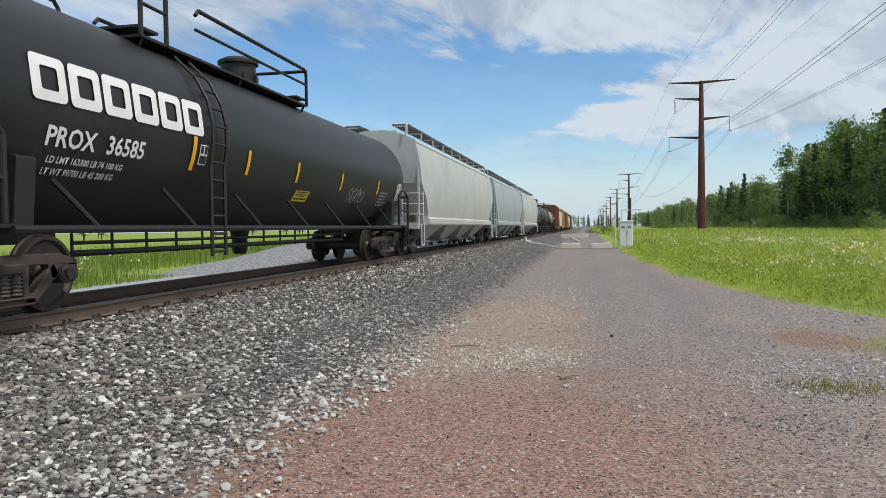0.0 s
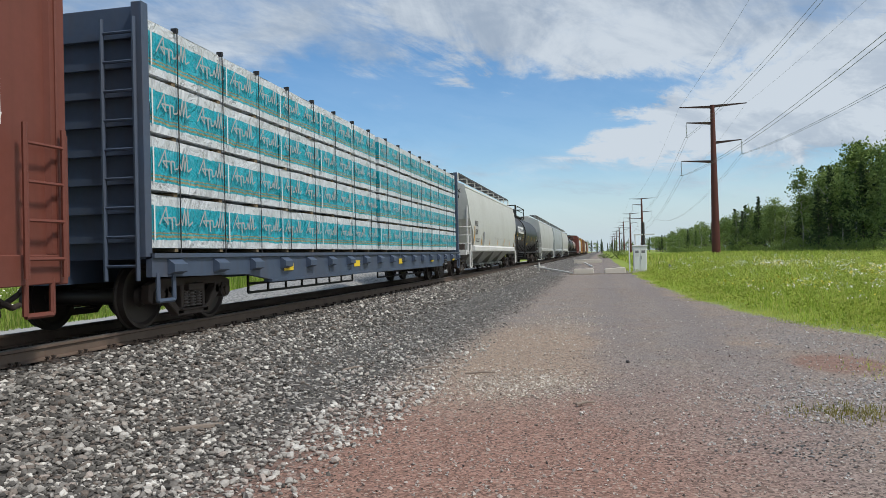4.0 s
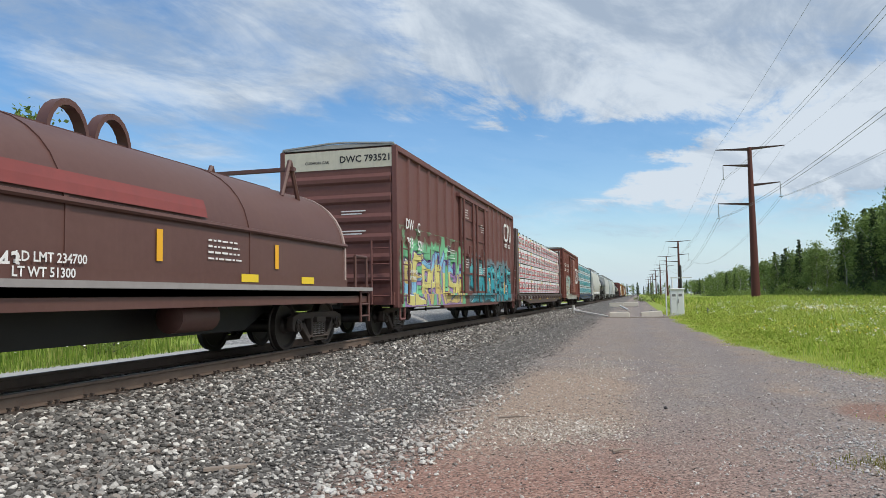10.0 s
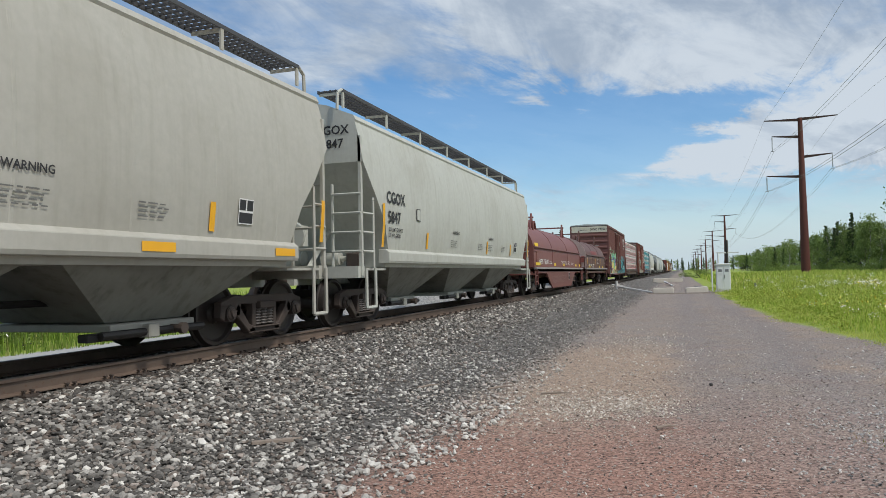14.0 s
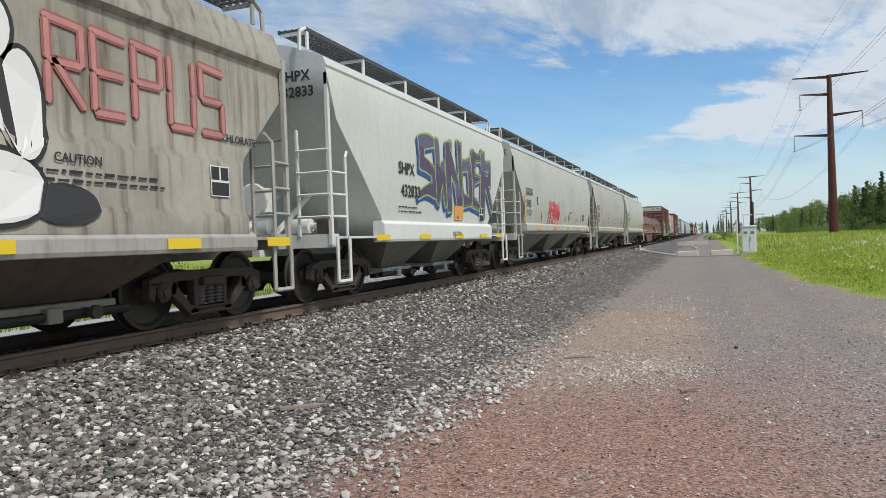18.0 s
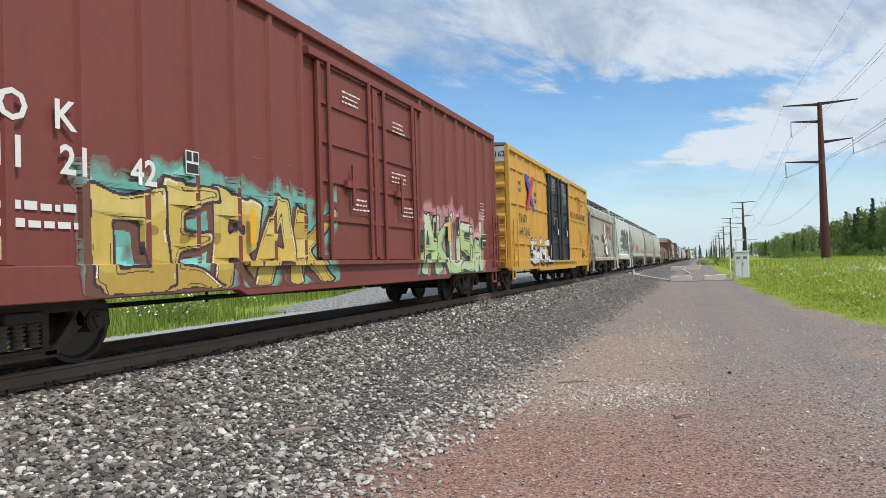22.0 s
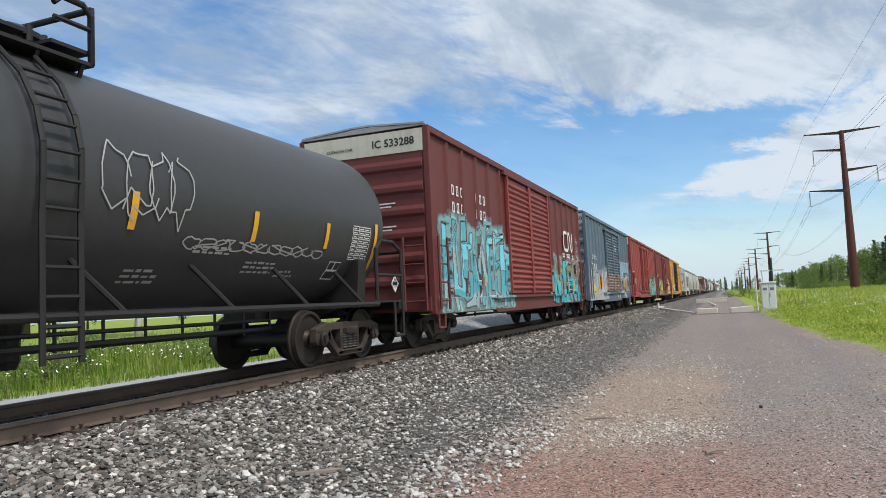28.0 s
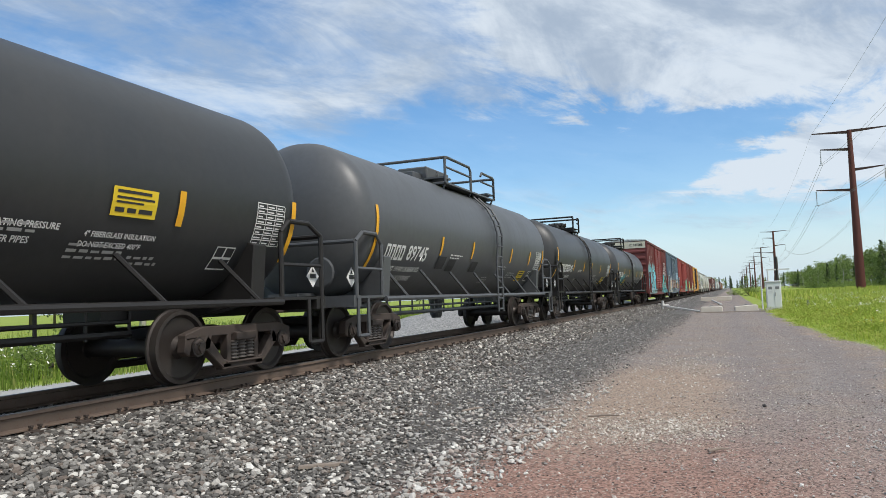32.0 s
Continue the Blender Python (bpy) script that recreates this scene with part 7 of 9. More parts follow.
# ---------- things along the road ----------
def roadside():
    grey = plain("pale_grey_enamel", (0.78, 0.79, 0.78), 0.45, 0.0, 0.06, 2.0)
    dk = plain("cabinet_trim", (0.22, 0.22, 0.22), 0.5)
    conc = plain("pale_concrete", (0.64, 0.59, 0.51), 0.9, 0.0, 0.14, 2.5, 0.2)
    c = thing("signal_cabinet", "pale grey steel signal cabinet with double doors", "cabinet")
    x0, x1, y0, y1 = 2.20, 3.10, 52.2, 53.0
    part("plinth", Mesh().box(x0 - 0.08, x1 + 0.08, y0 - 0.08, y1 + 0.08, 0.0, 0.14), conc, c)
    part("body", Mesh().box(x0, x1, y0, y1, 0.14, 1.86), grey, c, bevel=0.02)
    part("roof", Mesh().box(x0 - 0.06, x1 + 0.06, y0 - 0.08, y1 + 0.06, 1.86, 1.96), grey, c, bevel=0.03)
    xm = (x0 + x1) / 2
    for a, b in ((x0 + 0.04, xm - 0.015), (xm + 0.015, x1 - 0.04)):
        d = part("door", Mesh().box(a, b, y0 - 0.035, y0, 0.22, 1.78), grey, c, bevel=0.01)
        part("vent", Mesh().box(a + 0.08, b - 0.08, y0 - 0.042, y0 - 0.035, 1.40, 1.58), dk, d)
    part("handle", Mesh().box(xm + 0.05, xm + 0.09, y0 - 0.08, y0 - 0.035, 0.95, 1.2), dk, c)
    part("notice", Mesh().box(x0 + 0.12, xm - 0.08, y0 - 0.045, y0 - 0.036, 1.15, 1.32), plain("white_notice", (0.75, 0.75, 0.74), 0.5), c)
    for (x, z) in ((2.05, 2.5), (2.5, 2.75)):
        p = thing("signal_post", "slim grey post behind the signal cabinet", "post")
        part("pipe", Mesh().tube((x, 55.6, 0), (x, 55.6, z), 0.035, 8), grey, p)
    q = thing("cross_post", "dark pole with a pale cross-bar behind the cabinet", "post")
    part("post", Mesh().tube((3.9, 70.0, 0), (3.9, 70.0, 4.2), 0.09, 8), plain("dark_timber", (0.05, 0.045, 0.04), 0.8), q)
    part("cross_bar", Mesh().box(3.0, 4.9, 69.9, 69.95, 3.0, 3.12), grey, q)
    for a, b, y, rot in ((-1.90, -0.55, 51.2, 0.0), (0.20, 1.62, 51.9, 3.5)):
        k = thing("concrete_block", "pale weathered concrete barrier block lying across the road", "barrier block", "barrier blocks")
        w = (b - a) / 2
        part("block", Mesh().prism([(-w, 0.0), (w, 0.0), (w, 0.34), (w - 0.05, 0.40), (-w + 0.05, 0.40), (-w, 0.34)], 1, -0.30, 0.30), conc, k, bevel=0.03)
        part("lifting_eye", Mesh().pipe([(-0.12, 0, 0.39), (-0.1, 0, 0.46), (0.1, 0, 0.46), (0.12, 0, 0.39)], 0.02, 6), dk, k)
        k.matrix_basis = pose((a + b) / 2, y, 0.0, 0, -rot, rot * 1.5)
    for x, y in ((-2.6, 96.0), (-0.8, 97.5)):
        k = thing("concrete_block", "distant pale concrete barrier block on the road", "barrier block", "barrier blocks")
        part("block", Mesh().box(-0.9, 0.9, -0.3, 0.3, 0, 0.55), conc, k, bevel=0.03)
        k.matrix_basis = pose(x, y, 0.0)
    k = thing("timber_strip", "flat pale timber strip laid between the blocks", "timber")
    part("plank", Mesh().box(-2.2, 2.0, 50.5, 50.75, 0.0, 0.08), plain("grey_timber", (0.36, 0.31, 0.26), 0.85, 0.0, 0.2, 3.0), k)
    wpipe = plain("white_painted_pipe", (0.68, 0.67, 0.64), 0.5)
    k = thing("fallen_pipe", "white pipe lying from the track down to the block", "pipe")
    part("pipe", Mesh().tube((-4.7, 54.6, 0.50), (-2.0, 51.4, 0.10), 0.055, 8), wpipe, k)
    k = thing("marker_post", "short white marker post on the ballast shoulder", "post")
    part("post", Mesh().tube((-4.6, 54.4, 0.25), (-4.6, 54.4, 0.85), 0.06, 8), wpipe, k)
    part("rod", Mesh().tube((-4.95, 54.4, 0.62), (-4.2, 54.6, 0.52), 0.035, 6), wpipe, k)
    k = thing("fallen_pipe", "white pole lying beyond the barrier blocks", "pipe")
    part("pipe", Mesh().tube((-1.9, 84.0, 0.3), (-0.9, 74.0, 0.05), 0.07, 8), wpipe, k)
    k = thing("stake", "short dark stake at the edge of the grass", "stake")
    part("peg", Mesh().tube((4.55, 51.5, 0), (4.55, 51.5, 0.62), 0.05, 6), dk, k)
    # sticks on the ground
    wood_m = plain("weathered_stick", (0.27, 0.22, 0.18), 0.9, 0.0, 0.25, 6.0, 0.3)
    k = thing("wood_scrap", "grey splintered board scrap lying on the ballast", "wood scrap")
    part("board", Mesh().prism([(-0.24, -0.035), (0.20, -0.05), (0.27, 0.0), (0.16, 0.045), (-0.22, 0.03)], 2, 0.0, 0.025), wood_m, k)
    k.matrix_basis = pose(-3.55, 5.75, 0.12, 0, 5, 60)
    for x, y, r, l in ((-2.42, 9.75, 50, 0.22), (-2.25, 7.9, 70, 0.14), (-1.6, 9.4, 20, 0.2), (-3.3, 9.2, 65, 0.2), (-0.2, 7.6, 40, 0.12)):
        k = thing("stick", "short bleached stick lying on the gravel", "stick", "sticks on the road")
        part("twig", Mesh().tube((-l, 0, 0.012), (l * 0.2, 0.015, 0.018), 0.011, 6).tube((l * 0.2, 0.015, 0.018), (l, -0.01, 0.012), 0.010, 6, 0.005), wood_m, k)
        k.matrix_basis = pose(x, y, float(flat_z(np.array([x]))[0]) + 0.02, 0, 0, r)
    k = thing("dark_stone", "single dark fist-sized stone on the road", "stone")
    part("stone", Mesh().lathe([(-0.04, 0.01), (-0.03, 0.02), (0.0, 0.028), (0.03, 0.02), (0.04, 0.01)], (0, 0, 0.012), 1, 8), plain("dark_rock", (0.05, 0.045, 0.045), 0.85), k)
    k.matrix_basis = pose(0.33, 10.6, 0.0)
    # gravel bank on the far side
    n, mth = 40, 9
    vs = []
    for i in range(n + 1):
        y = 25 + 1.5 * i
        e = min(1, i / 6)
        for j in range(mth + 1):
            x = -9.9 - 0.8 * j
            z = 0.04 + 0.95 * e * math.sin(math.pi * min(1, j / mth)) ** 0.8 + 0.05 * noise.noise((x, y, 3.0))
            vs.append((x, y, z if 0 < j < mth and i > 0 else -0.1))
    m = Mesh().add(vs, [(i * (mth + 1) + j, i * (mth + 1) + j + 1, (i + 1) * (mth + 1) + j + 1, (i + 1) * (mth + 1) + j) for i in range(n) for j in range(mth)])
    s = Shade("pale_crushed_gravel")
    v = s.N.new("ShaderNodeTexVoronoi")
    v.inputs["Scale"].default_value = 14.0
    s.L.new(s.obj, v.inputs["Vector"])
    sp = s.N.new("ShaderNodeSeparateColor")
    s.L.new(v.outputs["Color"], sp.inputs[0])
    s.bump(v.outputs["Distance"], 0.8, 0.05)
    tagged(part("gravel_bank", m, s.done(s.mix(sp.outputs[0], (0.16, 0.16, 0.155), (0.40, 0.39, 0.37)), 0.9), smooth=True), "long bank of pale crushed gravel beyond the track", "gravel bank", kind="structure")


roadside()

# ---------- the train, from its far end to its last car ----------
def train_list():
    rust = dict(dirt=(0.07, 0.035, 0.025), amount=0.35, rough=0.6)
    pale = dict(dirt=(0.22, 0.20, 0.16), amount=0.40, rough=0.5)
    # far ahead
    for k, (a, b, c) in enumerate(((43.7, 23.3, (0.50, 0.51, 0.49)), (63.2, 43.7, (0.38, 0.42, 0.44)), (83.0, 63.2, (0.52, 0.53, 0.51)))):
        hopper_car(("white" if k != 1 else "pale blue-grey") + " covered hopper car ahead of the black tank car" + (" first", " second", " third")[k], a, b, c, "round", 4, mat_args=pale)
    tank_car("black tank car far ahead in the train", 98.5, 83.0, 1.42, 2.42, (0.025, 0.026, 0.028))
    tank_car("dusty black tank car far ahead in the train", 114.0, 98.5, 1.42, 2.42, (0.03, 0.03, 0.032))
    tank_car("faded pink-beige tank car far ahead", 128.5, 114.0, 1.35, 2.35, (0.42, 0.27, 0.22))
    boxcar("dark red boxcar far ahead in the train", 146.0, 128.5, 1.4, (0.16, 0.04, 0.03), 18, (-2, 0, 2), "plug", rust)
    hopper_car("white covered hopper far ahead beyond the boxcar", 163.0, 146.0, (0.62, 0.62, 0.60), "flat", 3, mat_args=pale)
    boxcar("yellow-brown boxcar far ahead in the train", 180.5, 163.0, 1.4, (0.45, 0.24, 0.05), 18, (-2, 0, 2), "plug", rust)
    for k in range(6):
        a = 180.5 + 17.5 * (k + 1)
        if k % 3 == 2:
            hopper_car("pale covered hopper at the head of the train " + "abcdef"[k], a, a - 17.5, (0.55, 0.55, 0.52), "round", 4, mat_args=pale)
        else:
            boxcar("brown boxcar at the head of the train " + "abcdef"[k], a, a - 17.5, 1.4, ((0.16, 0.06, 0.04), (0.30, 0.17, 0.07), (0.1, 0.1, 0.1), (0.12, 0.07, 0.05), (0.4, 0.2, 0.1), (0.2, 0.1, 0.08))[k], 16, (-2, 0, 2), "plug", rust)

    # long black tank car
    u0, u1 = 23.3, 4.7
    car, T, surf, mat = tank_car("long glossy black tank car with big white lettering", u0, u1, 1.45, 2.44, (0.008, 0.009, 0.010),
        lines=[(-7.9, 1.5, 2.4), (-4.15, 1.85, 2.35), (-2.38, 1.9, 2.32), (-0.2, 1.9, 2.30), (2.48, 1.87, 2.27), (5.5, 1.9, 2.28)], deck=(-4.68, 1.55), ladder_y=-3.6, dome_y=0.1, inset=0.5, rail_h=0.66, dome_up=0.33)
    block_emblem(car, -7.38, 2.37, 0.50, surf)
    words(car, "PROX", -6.72, 2.0, 0.22, WHITE, surf)
    words(car, "36585", -5.72, 2.0, 0.22, WHITE, surf)
    words(car, "LD LMT 163300 LB 74 100 KG", -6.35, 1.76, 0.075, WHITE, surf)
    words(car, "LT WT 99700 LB 45 200 KG", -6.4, 1.63, 0.075, WHITE, surf)
    hotline(car, 0.0, 1.54, surf, 0.75, 0.22)
    consolidated_plate(car, -4.0, 1.95, surf, 0.22, 0.3)
    data_table(car, 7.45, 1.8, surf)
    chalk(car, 3.2, 4.4, 1.6, 2.0, surf, 41, LAMPGREY)
    stencil(car, 5.8, 1.95, 0.9, 5, LAMPGREY, surf, seed=4)

    # pale hopper with curved sides
    car, H, surf, mat = hopper_car("off-white covered hopper with smooth curved sides", 4.7, -14.75, (0.56, 0.57, 0.53), "round", 4, mat_args=dict(dirt=(0.30, 0.28, 0.24), amount=0.30), sillmat=paint("white_sill", (0.72, 0.72, 0.69), amount=0.25), body_in=1.0,
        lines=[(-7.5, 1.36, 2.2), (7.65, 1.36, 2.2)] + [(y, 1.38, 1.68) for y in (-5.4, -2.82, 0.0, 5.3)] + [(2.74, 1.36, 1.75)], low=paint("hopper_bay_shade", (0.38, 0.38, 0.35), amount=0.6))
    end_words(car, "NCIX", 0.95, -H - 0.012, 3.72, 0.17, INK)
    end_words(car, "6219", 0.95, -H - 0.012, 3.46, 0.17, INK)
    words(car, "NCIX", -6.96, 2.33, 0.24, INK, surf)
    words(car, "6219", -6.98, 1.95, 0.24, INK, surf)
    words(car, "LD LMT 221100 LB 100250 KG", -6.55, 1.64, 0.06, INK, surf)
    words(car, "LT WT 64900 LB 29450 KG", -6.55, 1.53, 0.06, INK, surf)
    for k, y in enumerate((-1.4, -0.2, 1.2, 2.6, 4.9, 6.9)):
        stencil(car, y, 1.80, 0.6, 3, LAMPGREY, surf, h=0.016, pitch=0.045, seed=k)
    bars(car, [(-5.0, -4.56, 1.36, 2.0)], plain("grey_patch", (0.30, 0.32, 0.33)), surf, "patch")

    # lumber car with teal wrap
    wrap = teal_wrap()
    lumber_car("blue lumber flat car loaded with teal and white wrapped bundles", -14.75, -37.1, (0.055, 0.085, 0.14), 4, (5, 5), wrap, teal_logo, gap_at=-0.25, bulk=0.05)

    # boxcar with ribbed end
    car, H, surf, mat = boxcar("rust-red boxcar with a louvred door and pale graffiti", -37.1, -53.5, 1.4, (0.17, 0.045, 0.028), 17, (-1.7, 0.55, 3.05), "louvre", fish=True, end_text="CN 558051", mat_args=dict(rust, tags=[
        dict(y0=-5.5, y1=-2.0, z0=0.7, z1=2.05, fill=(0.46, 0.44, 0.35), second=(0.55, 0.54, 0.46), third=(0.40, 0.50, 0.46), side=(0.30, 0.22, 0.07), line=(0.07, 0.06, 0.05), halo=(0.35, 0.55, 0.50), letters=0.7, seed=2.0)]))
    proud = lambda p, q: 1.558
    bars(car, glyph_bars(-6.4, 3.32, 0.26, 3, 0.2, 0.5) + glyph_bars(-4.6, 3.32, 0.26, 2, 0.2, 0.5) + glyph_bars(-3.3, 3.32, 0.26, 2, 0.2, 0.5), WHITE, proud)
    bars(car, glyph_bars(-6.4, 2.92, 0.26, 3, 0.2, 0.5) + glyph_bars(-4.6, 2.92, 0.26, 2, 0.2, 0.5) + glyph_bars(-3.3, 2.92, 0.26, 1, 0.2, 0.5), WHITE, proud)
    words(car, "558   051", -4.4, 2.48, 0.24, WHITE, proud)
    part("sprayed_sill_panel", Mesh().box(1.576, 1.582, -4.6, 4.4, 0.62, 0.98), paint("pale_sprayed_panel", (0.46, 0.44, 0.36), dirt=(0.17, 0.10, 0.07), amount=0.8, foot=(0.78, (0.46, 0.44, 0.36), (0.30, 0.36, 0.34), (0.20, 0.10, 0.07))), car, "pale sprayed band along the sill")
    part("plain_door_panel", Mesh().box(1.605, 1.625, 0.68, 2.92, 1.2, 4.15), paint("lighter_rust_door", (0.25, 0.075, 0.045), dirt=(0.10, 0.04, 0.03), amount=0.4), car, bevel=0.01)
    for z in (1.7, 2.2, 2.7, 3.2, 3.7):
        part("panel_crease", Mesh().box(1.62, 1.645, 0.72, 2.88, z - 0.02, z + 0.02), mat, car)
    cn_mark(car, 5.0, 2.75, surf, 1.9)
    stencil(car, -6.2, 2.1, 0.8, 2, WHITE, proud, h=0.08, pitch=0.18, seed=3)

    # lumber car with white wrap
    lumber_car("brown lumber flat car loaded with white wrapped bundles", -53.5, -76.05, (0.085, 0.05, 0.045), 4, (9,), white_wrap(), red_logo, bulk=0.55, load_ends=(0.15, -0.45))
    words(TRAIN[-1][0], "WC   37670", -7.05, 0.86, 0.16, LAMPGREY, lambda p, q: 1.592)

    # brown boxcar with long mural of graffiti
    car, H, surf, mat = boxcar("dark brown boxcar with bright green and blue graffiti", -76.05, -95.0, 1.4, (0.15, 0.057, 0.048), 19, (-2.05, 0.0, 2.05), "plug", dict(rust, amount=0.2, tags=[
        dict(y0=-7.9, y1=-2.0, z0=0.72, z1=2.05, fill=(0.66, 0.60, 0.20), second=(0.58, 0.46, 0.16), third=(0.24, 0.52, 0.72), side=(0.36, 0.22, 0.46), line=(0.10, 0.05, 0.20), halo=(0.16, 0.46, 0.24), letters=0.72, seed=5.0, spill=0.26),
        dict(y0=-0.6, y1=7.5, z0=0.74, z1=2.1, fill=(0.025, 0.33, 0.40), second=(0.02, 0.22, 0.28), third=(0.12, 0.50, 0.54), side=(0.012, 0.03, 0.04), line=(0.012, 0.02, 0.025), halo=(0.16, 0.22, 0.25), letters=0.78, seed=1.0)]),
        endtop=paint("cream_end", (0.62, 0.59, 0.48), amount=0.4), end_text="DWC 793521")
    words(car, "DW", -7.6, 2.82, 0.26, WHITE, lambda p, q: 1.558)
    words(car, "C", -6.8, 2.80, 0.26, WHITE, lambda p, q: 1.558)
    words(car, "793", -7.58, 2.34, 0.26, WHITE, lambda p, q: 1.558)
    words(car, "521", -6.63, 2.32, 0.26, WHITE, lambda p, q: 1.558)
    cn_mark(car, 6.9, 3.78, surf, 1.05)
    bars(car, glyph_bars(6.25, 3.12, 0.16, 3, 0.16, 0.15) + glyph_bars(7.1, 3.12, 0.16, 3, 0.14, 0.15), WHITE, lambda p, q: 1.558)
    bars(car, [(2.37, 2.49, 1.15, 1.65), (5.56, 5.68, 1.05, 1.55)], YELLOW, lambda p, q: 1.62, "reflector")
    words(car, "LD LMT 201100", -7.4, 1.62, 0.09, WHITE, lambda p, q: 1.558)
    words(car, "LT WT 78900", -7.45, 1.45, 0.09, WHITE, lambda p, q: 1.558)
    for k, (y, z) in enumerate(((-1.6, 3.9), (1.0, 3.6), (-1.6, 2.2), (0.6, 2.0), (1.3, 2.0), (-3.6, 2.4))):
        stencil(car, y, z, 0.6, 4, WHITE, lambda p, q: 1.6, seed=k)
    consolidated_plate(car, -3.6, 2.2, surf, 0.35, 0.35)

    # two coil cars
    car, H, surf, mat = coil_car("brown coil steel car with a rounded hood and pale arch frames", -95.0, -109.8, (0.105, 0.044, 0.035), (-5.9, 5.3), False, dict(dirt=(0.18, 0.105, 0.085), amount=0.30, rough=0.5))
    bars(car, [(y, y + 0.12, 1.45, 1.85) for y in (-5.3, -3.4, -0.72, 2.32)], YELLOW, surf, "reflector")
    words(car, "LD LMT 234700", -2.4, 1.40, 0.10, WHITE, lambda p, q: 1.476)
    words(car, "LT WT 51300", -2.5, 1.25, 0.10, WHITE, lambda p, q: 1.476)
    stencil(car, 0.4, 1.78, 0.9, 4, WHITE, surf, seed=9)
    words(car, "FURX", -4.15, 1.34, 0.19, WHITE, surf)
    words(car, "380643", -3.15, 1.34, 0.19, WHITE, surf)
    red = paint("fresh_oxide_patch", (0.30, 0.075, 0.06), dirt=(0.16, 0.06, 0.05), amount=0.3)
    part("end_overpaint", Mesh().box(-1.0, 1.35, -5.965, -5.955, 1.55, 1.93), red, car)
    part("end_overpaint", Mesh().box(-0.25, 0.3, -5.925, -5.915, 2.45, 2.75), red, car)
    end_words(car, "FOR USE ON FURX/NDYX 380632", 0.2, -5.975, 1.82, 0.075, WHITE)
    end_words(car, "THRU 381500 ONLY", 0.1, -5.975, 1.70, 0.075, WHITE)
    end_words(car, "FURX 380643", 0.55, -5.965, 1.43, 0.12, LAMPGREY)
    chalk(car, -5.6, -5.0, 1.65, 1.9, surf, 51, LAMPGREY)
    bars(car, [(-3.0, 0.4, 2.1, 2.35)], plain("overpaint_red", (0.22, 0.05, 0.045)), surf, "overpaint")
    bars(car, [(-4.6, -4.1, 1.22, 1.34), (1.2, 1.7, 1.22, 1.34), (3.2, 3.7, 1.22, 1.34)], LEMON, lambda p, q: 1.476, "reflector")
    car, H, surf, mat = coil_car("oxide-red coil steel car with a deep fish-belly sill", -109.8, -126.15, (0.165, 0.047, 0.040), (-7.35, 6.55), True, dict(dirt=(0.36, 0.22, 0.19), amount=0.36, rough=0.5))
    end_words(car, "FOR USE ON FURX", 0.1, -7.40, 2.62, 0.13, WHITE)
    end_words(car, "383100 THRU 383189", 0.1, -7.40, 2.38, 0.13, WHITE)
    words(car, "WFRX", -5.66, 1.40, 0.24, WHITE, surf)
    words(car, "383108", -4.42, 1.40, 0.24, WHITE, surf)
    end_words(car, "WFRX 383100", 0.15, -7.46, 1.62, 0.13, WHITE)
    part("end_label", Mesh().box(-0.25, 0.05, -7.47, -7.455, 1.98, 2.10), WHITE, car, bevel=0.004)
    bars(car, [(y, y + 0.5, 1.26, 1.38) for y in (-7.1, -6.6, -2.6, 0.1, 4.4, 5.9)], LEMON, lambda p, q: 1.476, "reflector")
    stencil(car, -3.6, 1.42, 0.7, 2, WHITE, surf, seed=2)
    stencil(car, 3.2, 1.42, 0.9, 2, WHITE, surf, seed=3)
    chalk(car, -3.2, 1.2, 0.42, 0.85, surf, 11, plain("faded_chalk", (0.30, 0.19, 0.17)))
    chalk(car, 2.4, 4.4, 0.42, 0.80, surf, 13, plain("faded_chalk", (0.30, 0.19, 0.17)))
    chalk(car, -0.2, 2.6, 1.25, 1.55, surf, 12, WHITE)
    consolidated_plate(car, 1.9, 0.55, surf, 0.38, 0.38)
    bars(car, [(-6.95, -6.2, 2.0, 2.2)], LEMON, surf, "warning_label")

    # three pale curved hoppers
    for k, (a, b, num) in enumerate(((-126.15, -142.9, "5847"), (-142.9, -159.25, "5180"), (-159.25, -176.2, "5925"))):
        tone = ((0.50, 0.51, 0.46), (0.44, 0.43, 0.38), (0.50, 0.50, 0.45))[k]
        tags = [dict(y0=-3.0, y1=-1.0, z0=1.5, z1=2.2, fill=(0.60, 0.03, 0.05), second=(0.50, 0.50, 0.45), line=(0.60, 0.03, 0.05), letters=0.42, seed=3.0, ragged=0.2)] if k == 2 else []
        # bay paint: dusty, and darkened for the shade beneath the body
        car, H, surf, mat = hopper_car("pale grey curved-side covered hopper " + ("behind the coil cars", "with faded lettering", "with a red scrawl")[k], a, b, tone, "round", 3, cut=3.05, slope=0.9, most=1.2, mat_args=dict(dirt=(0.26, 0.24, 0.19), amount=0.45, tags=tags), seams=9,
            lines=[(-6.8, 1.52, 2.38)] + [(y, 1.55, 1.92) for y in (-4.2, 1.2, 4.3)] + [(7.2, 1.52, 2.2)], sill_z=(1.20, 1.48), low=paint("dusty_bay_shade", (0.25, 0.25, 0.215), dirt=(0.09, 0.08, 0.065), amount=0.8))
        end_words(car, "CGOX", 0.95, -H - 0.012, 3.72, 0.17, INK)
        end_words(car, num, 0.95, -H - 0.012, 3.46, 0.17, INK)
        words(car, "CGOX", -6.15, 2.52, 0.24, INK, surf)
        words(car, num, -6.25, 2.12, 0.24, INK, surf)
        words(car, "LD LMT 221500", -6.15, 1.88, 0.08, INK, surf)
        words(car, "LT WT 64500", -6.2, 1.76, 0.08, INK, surf)
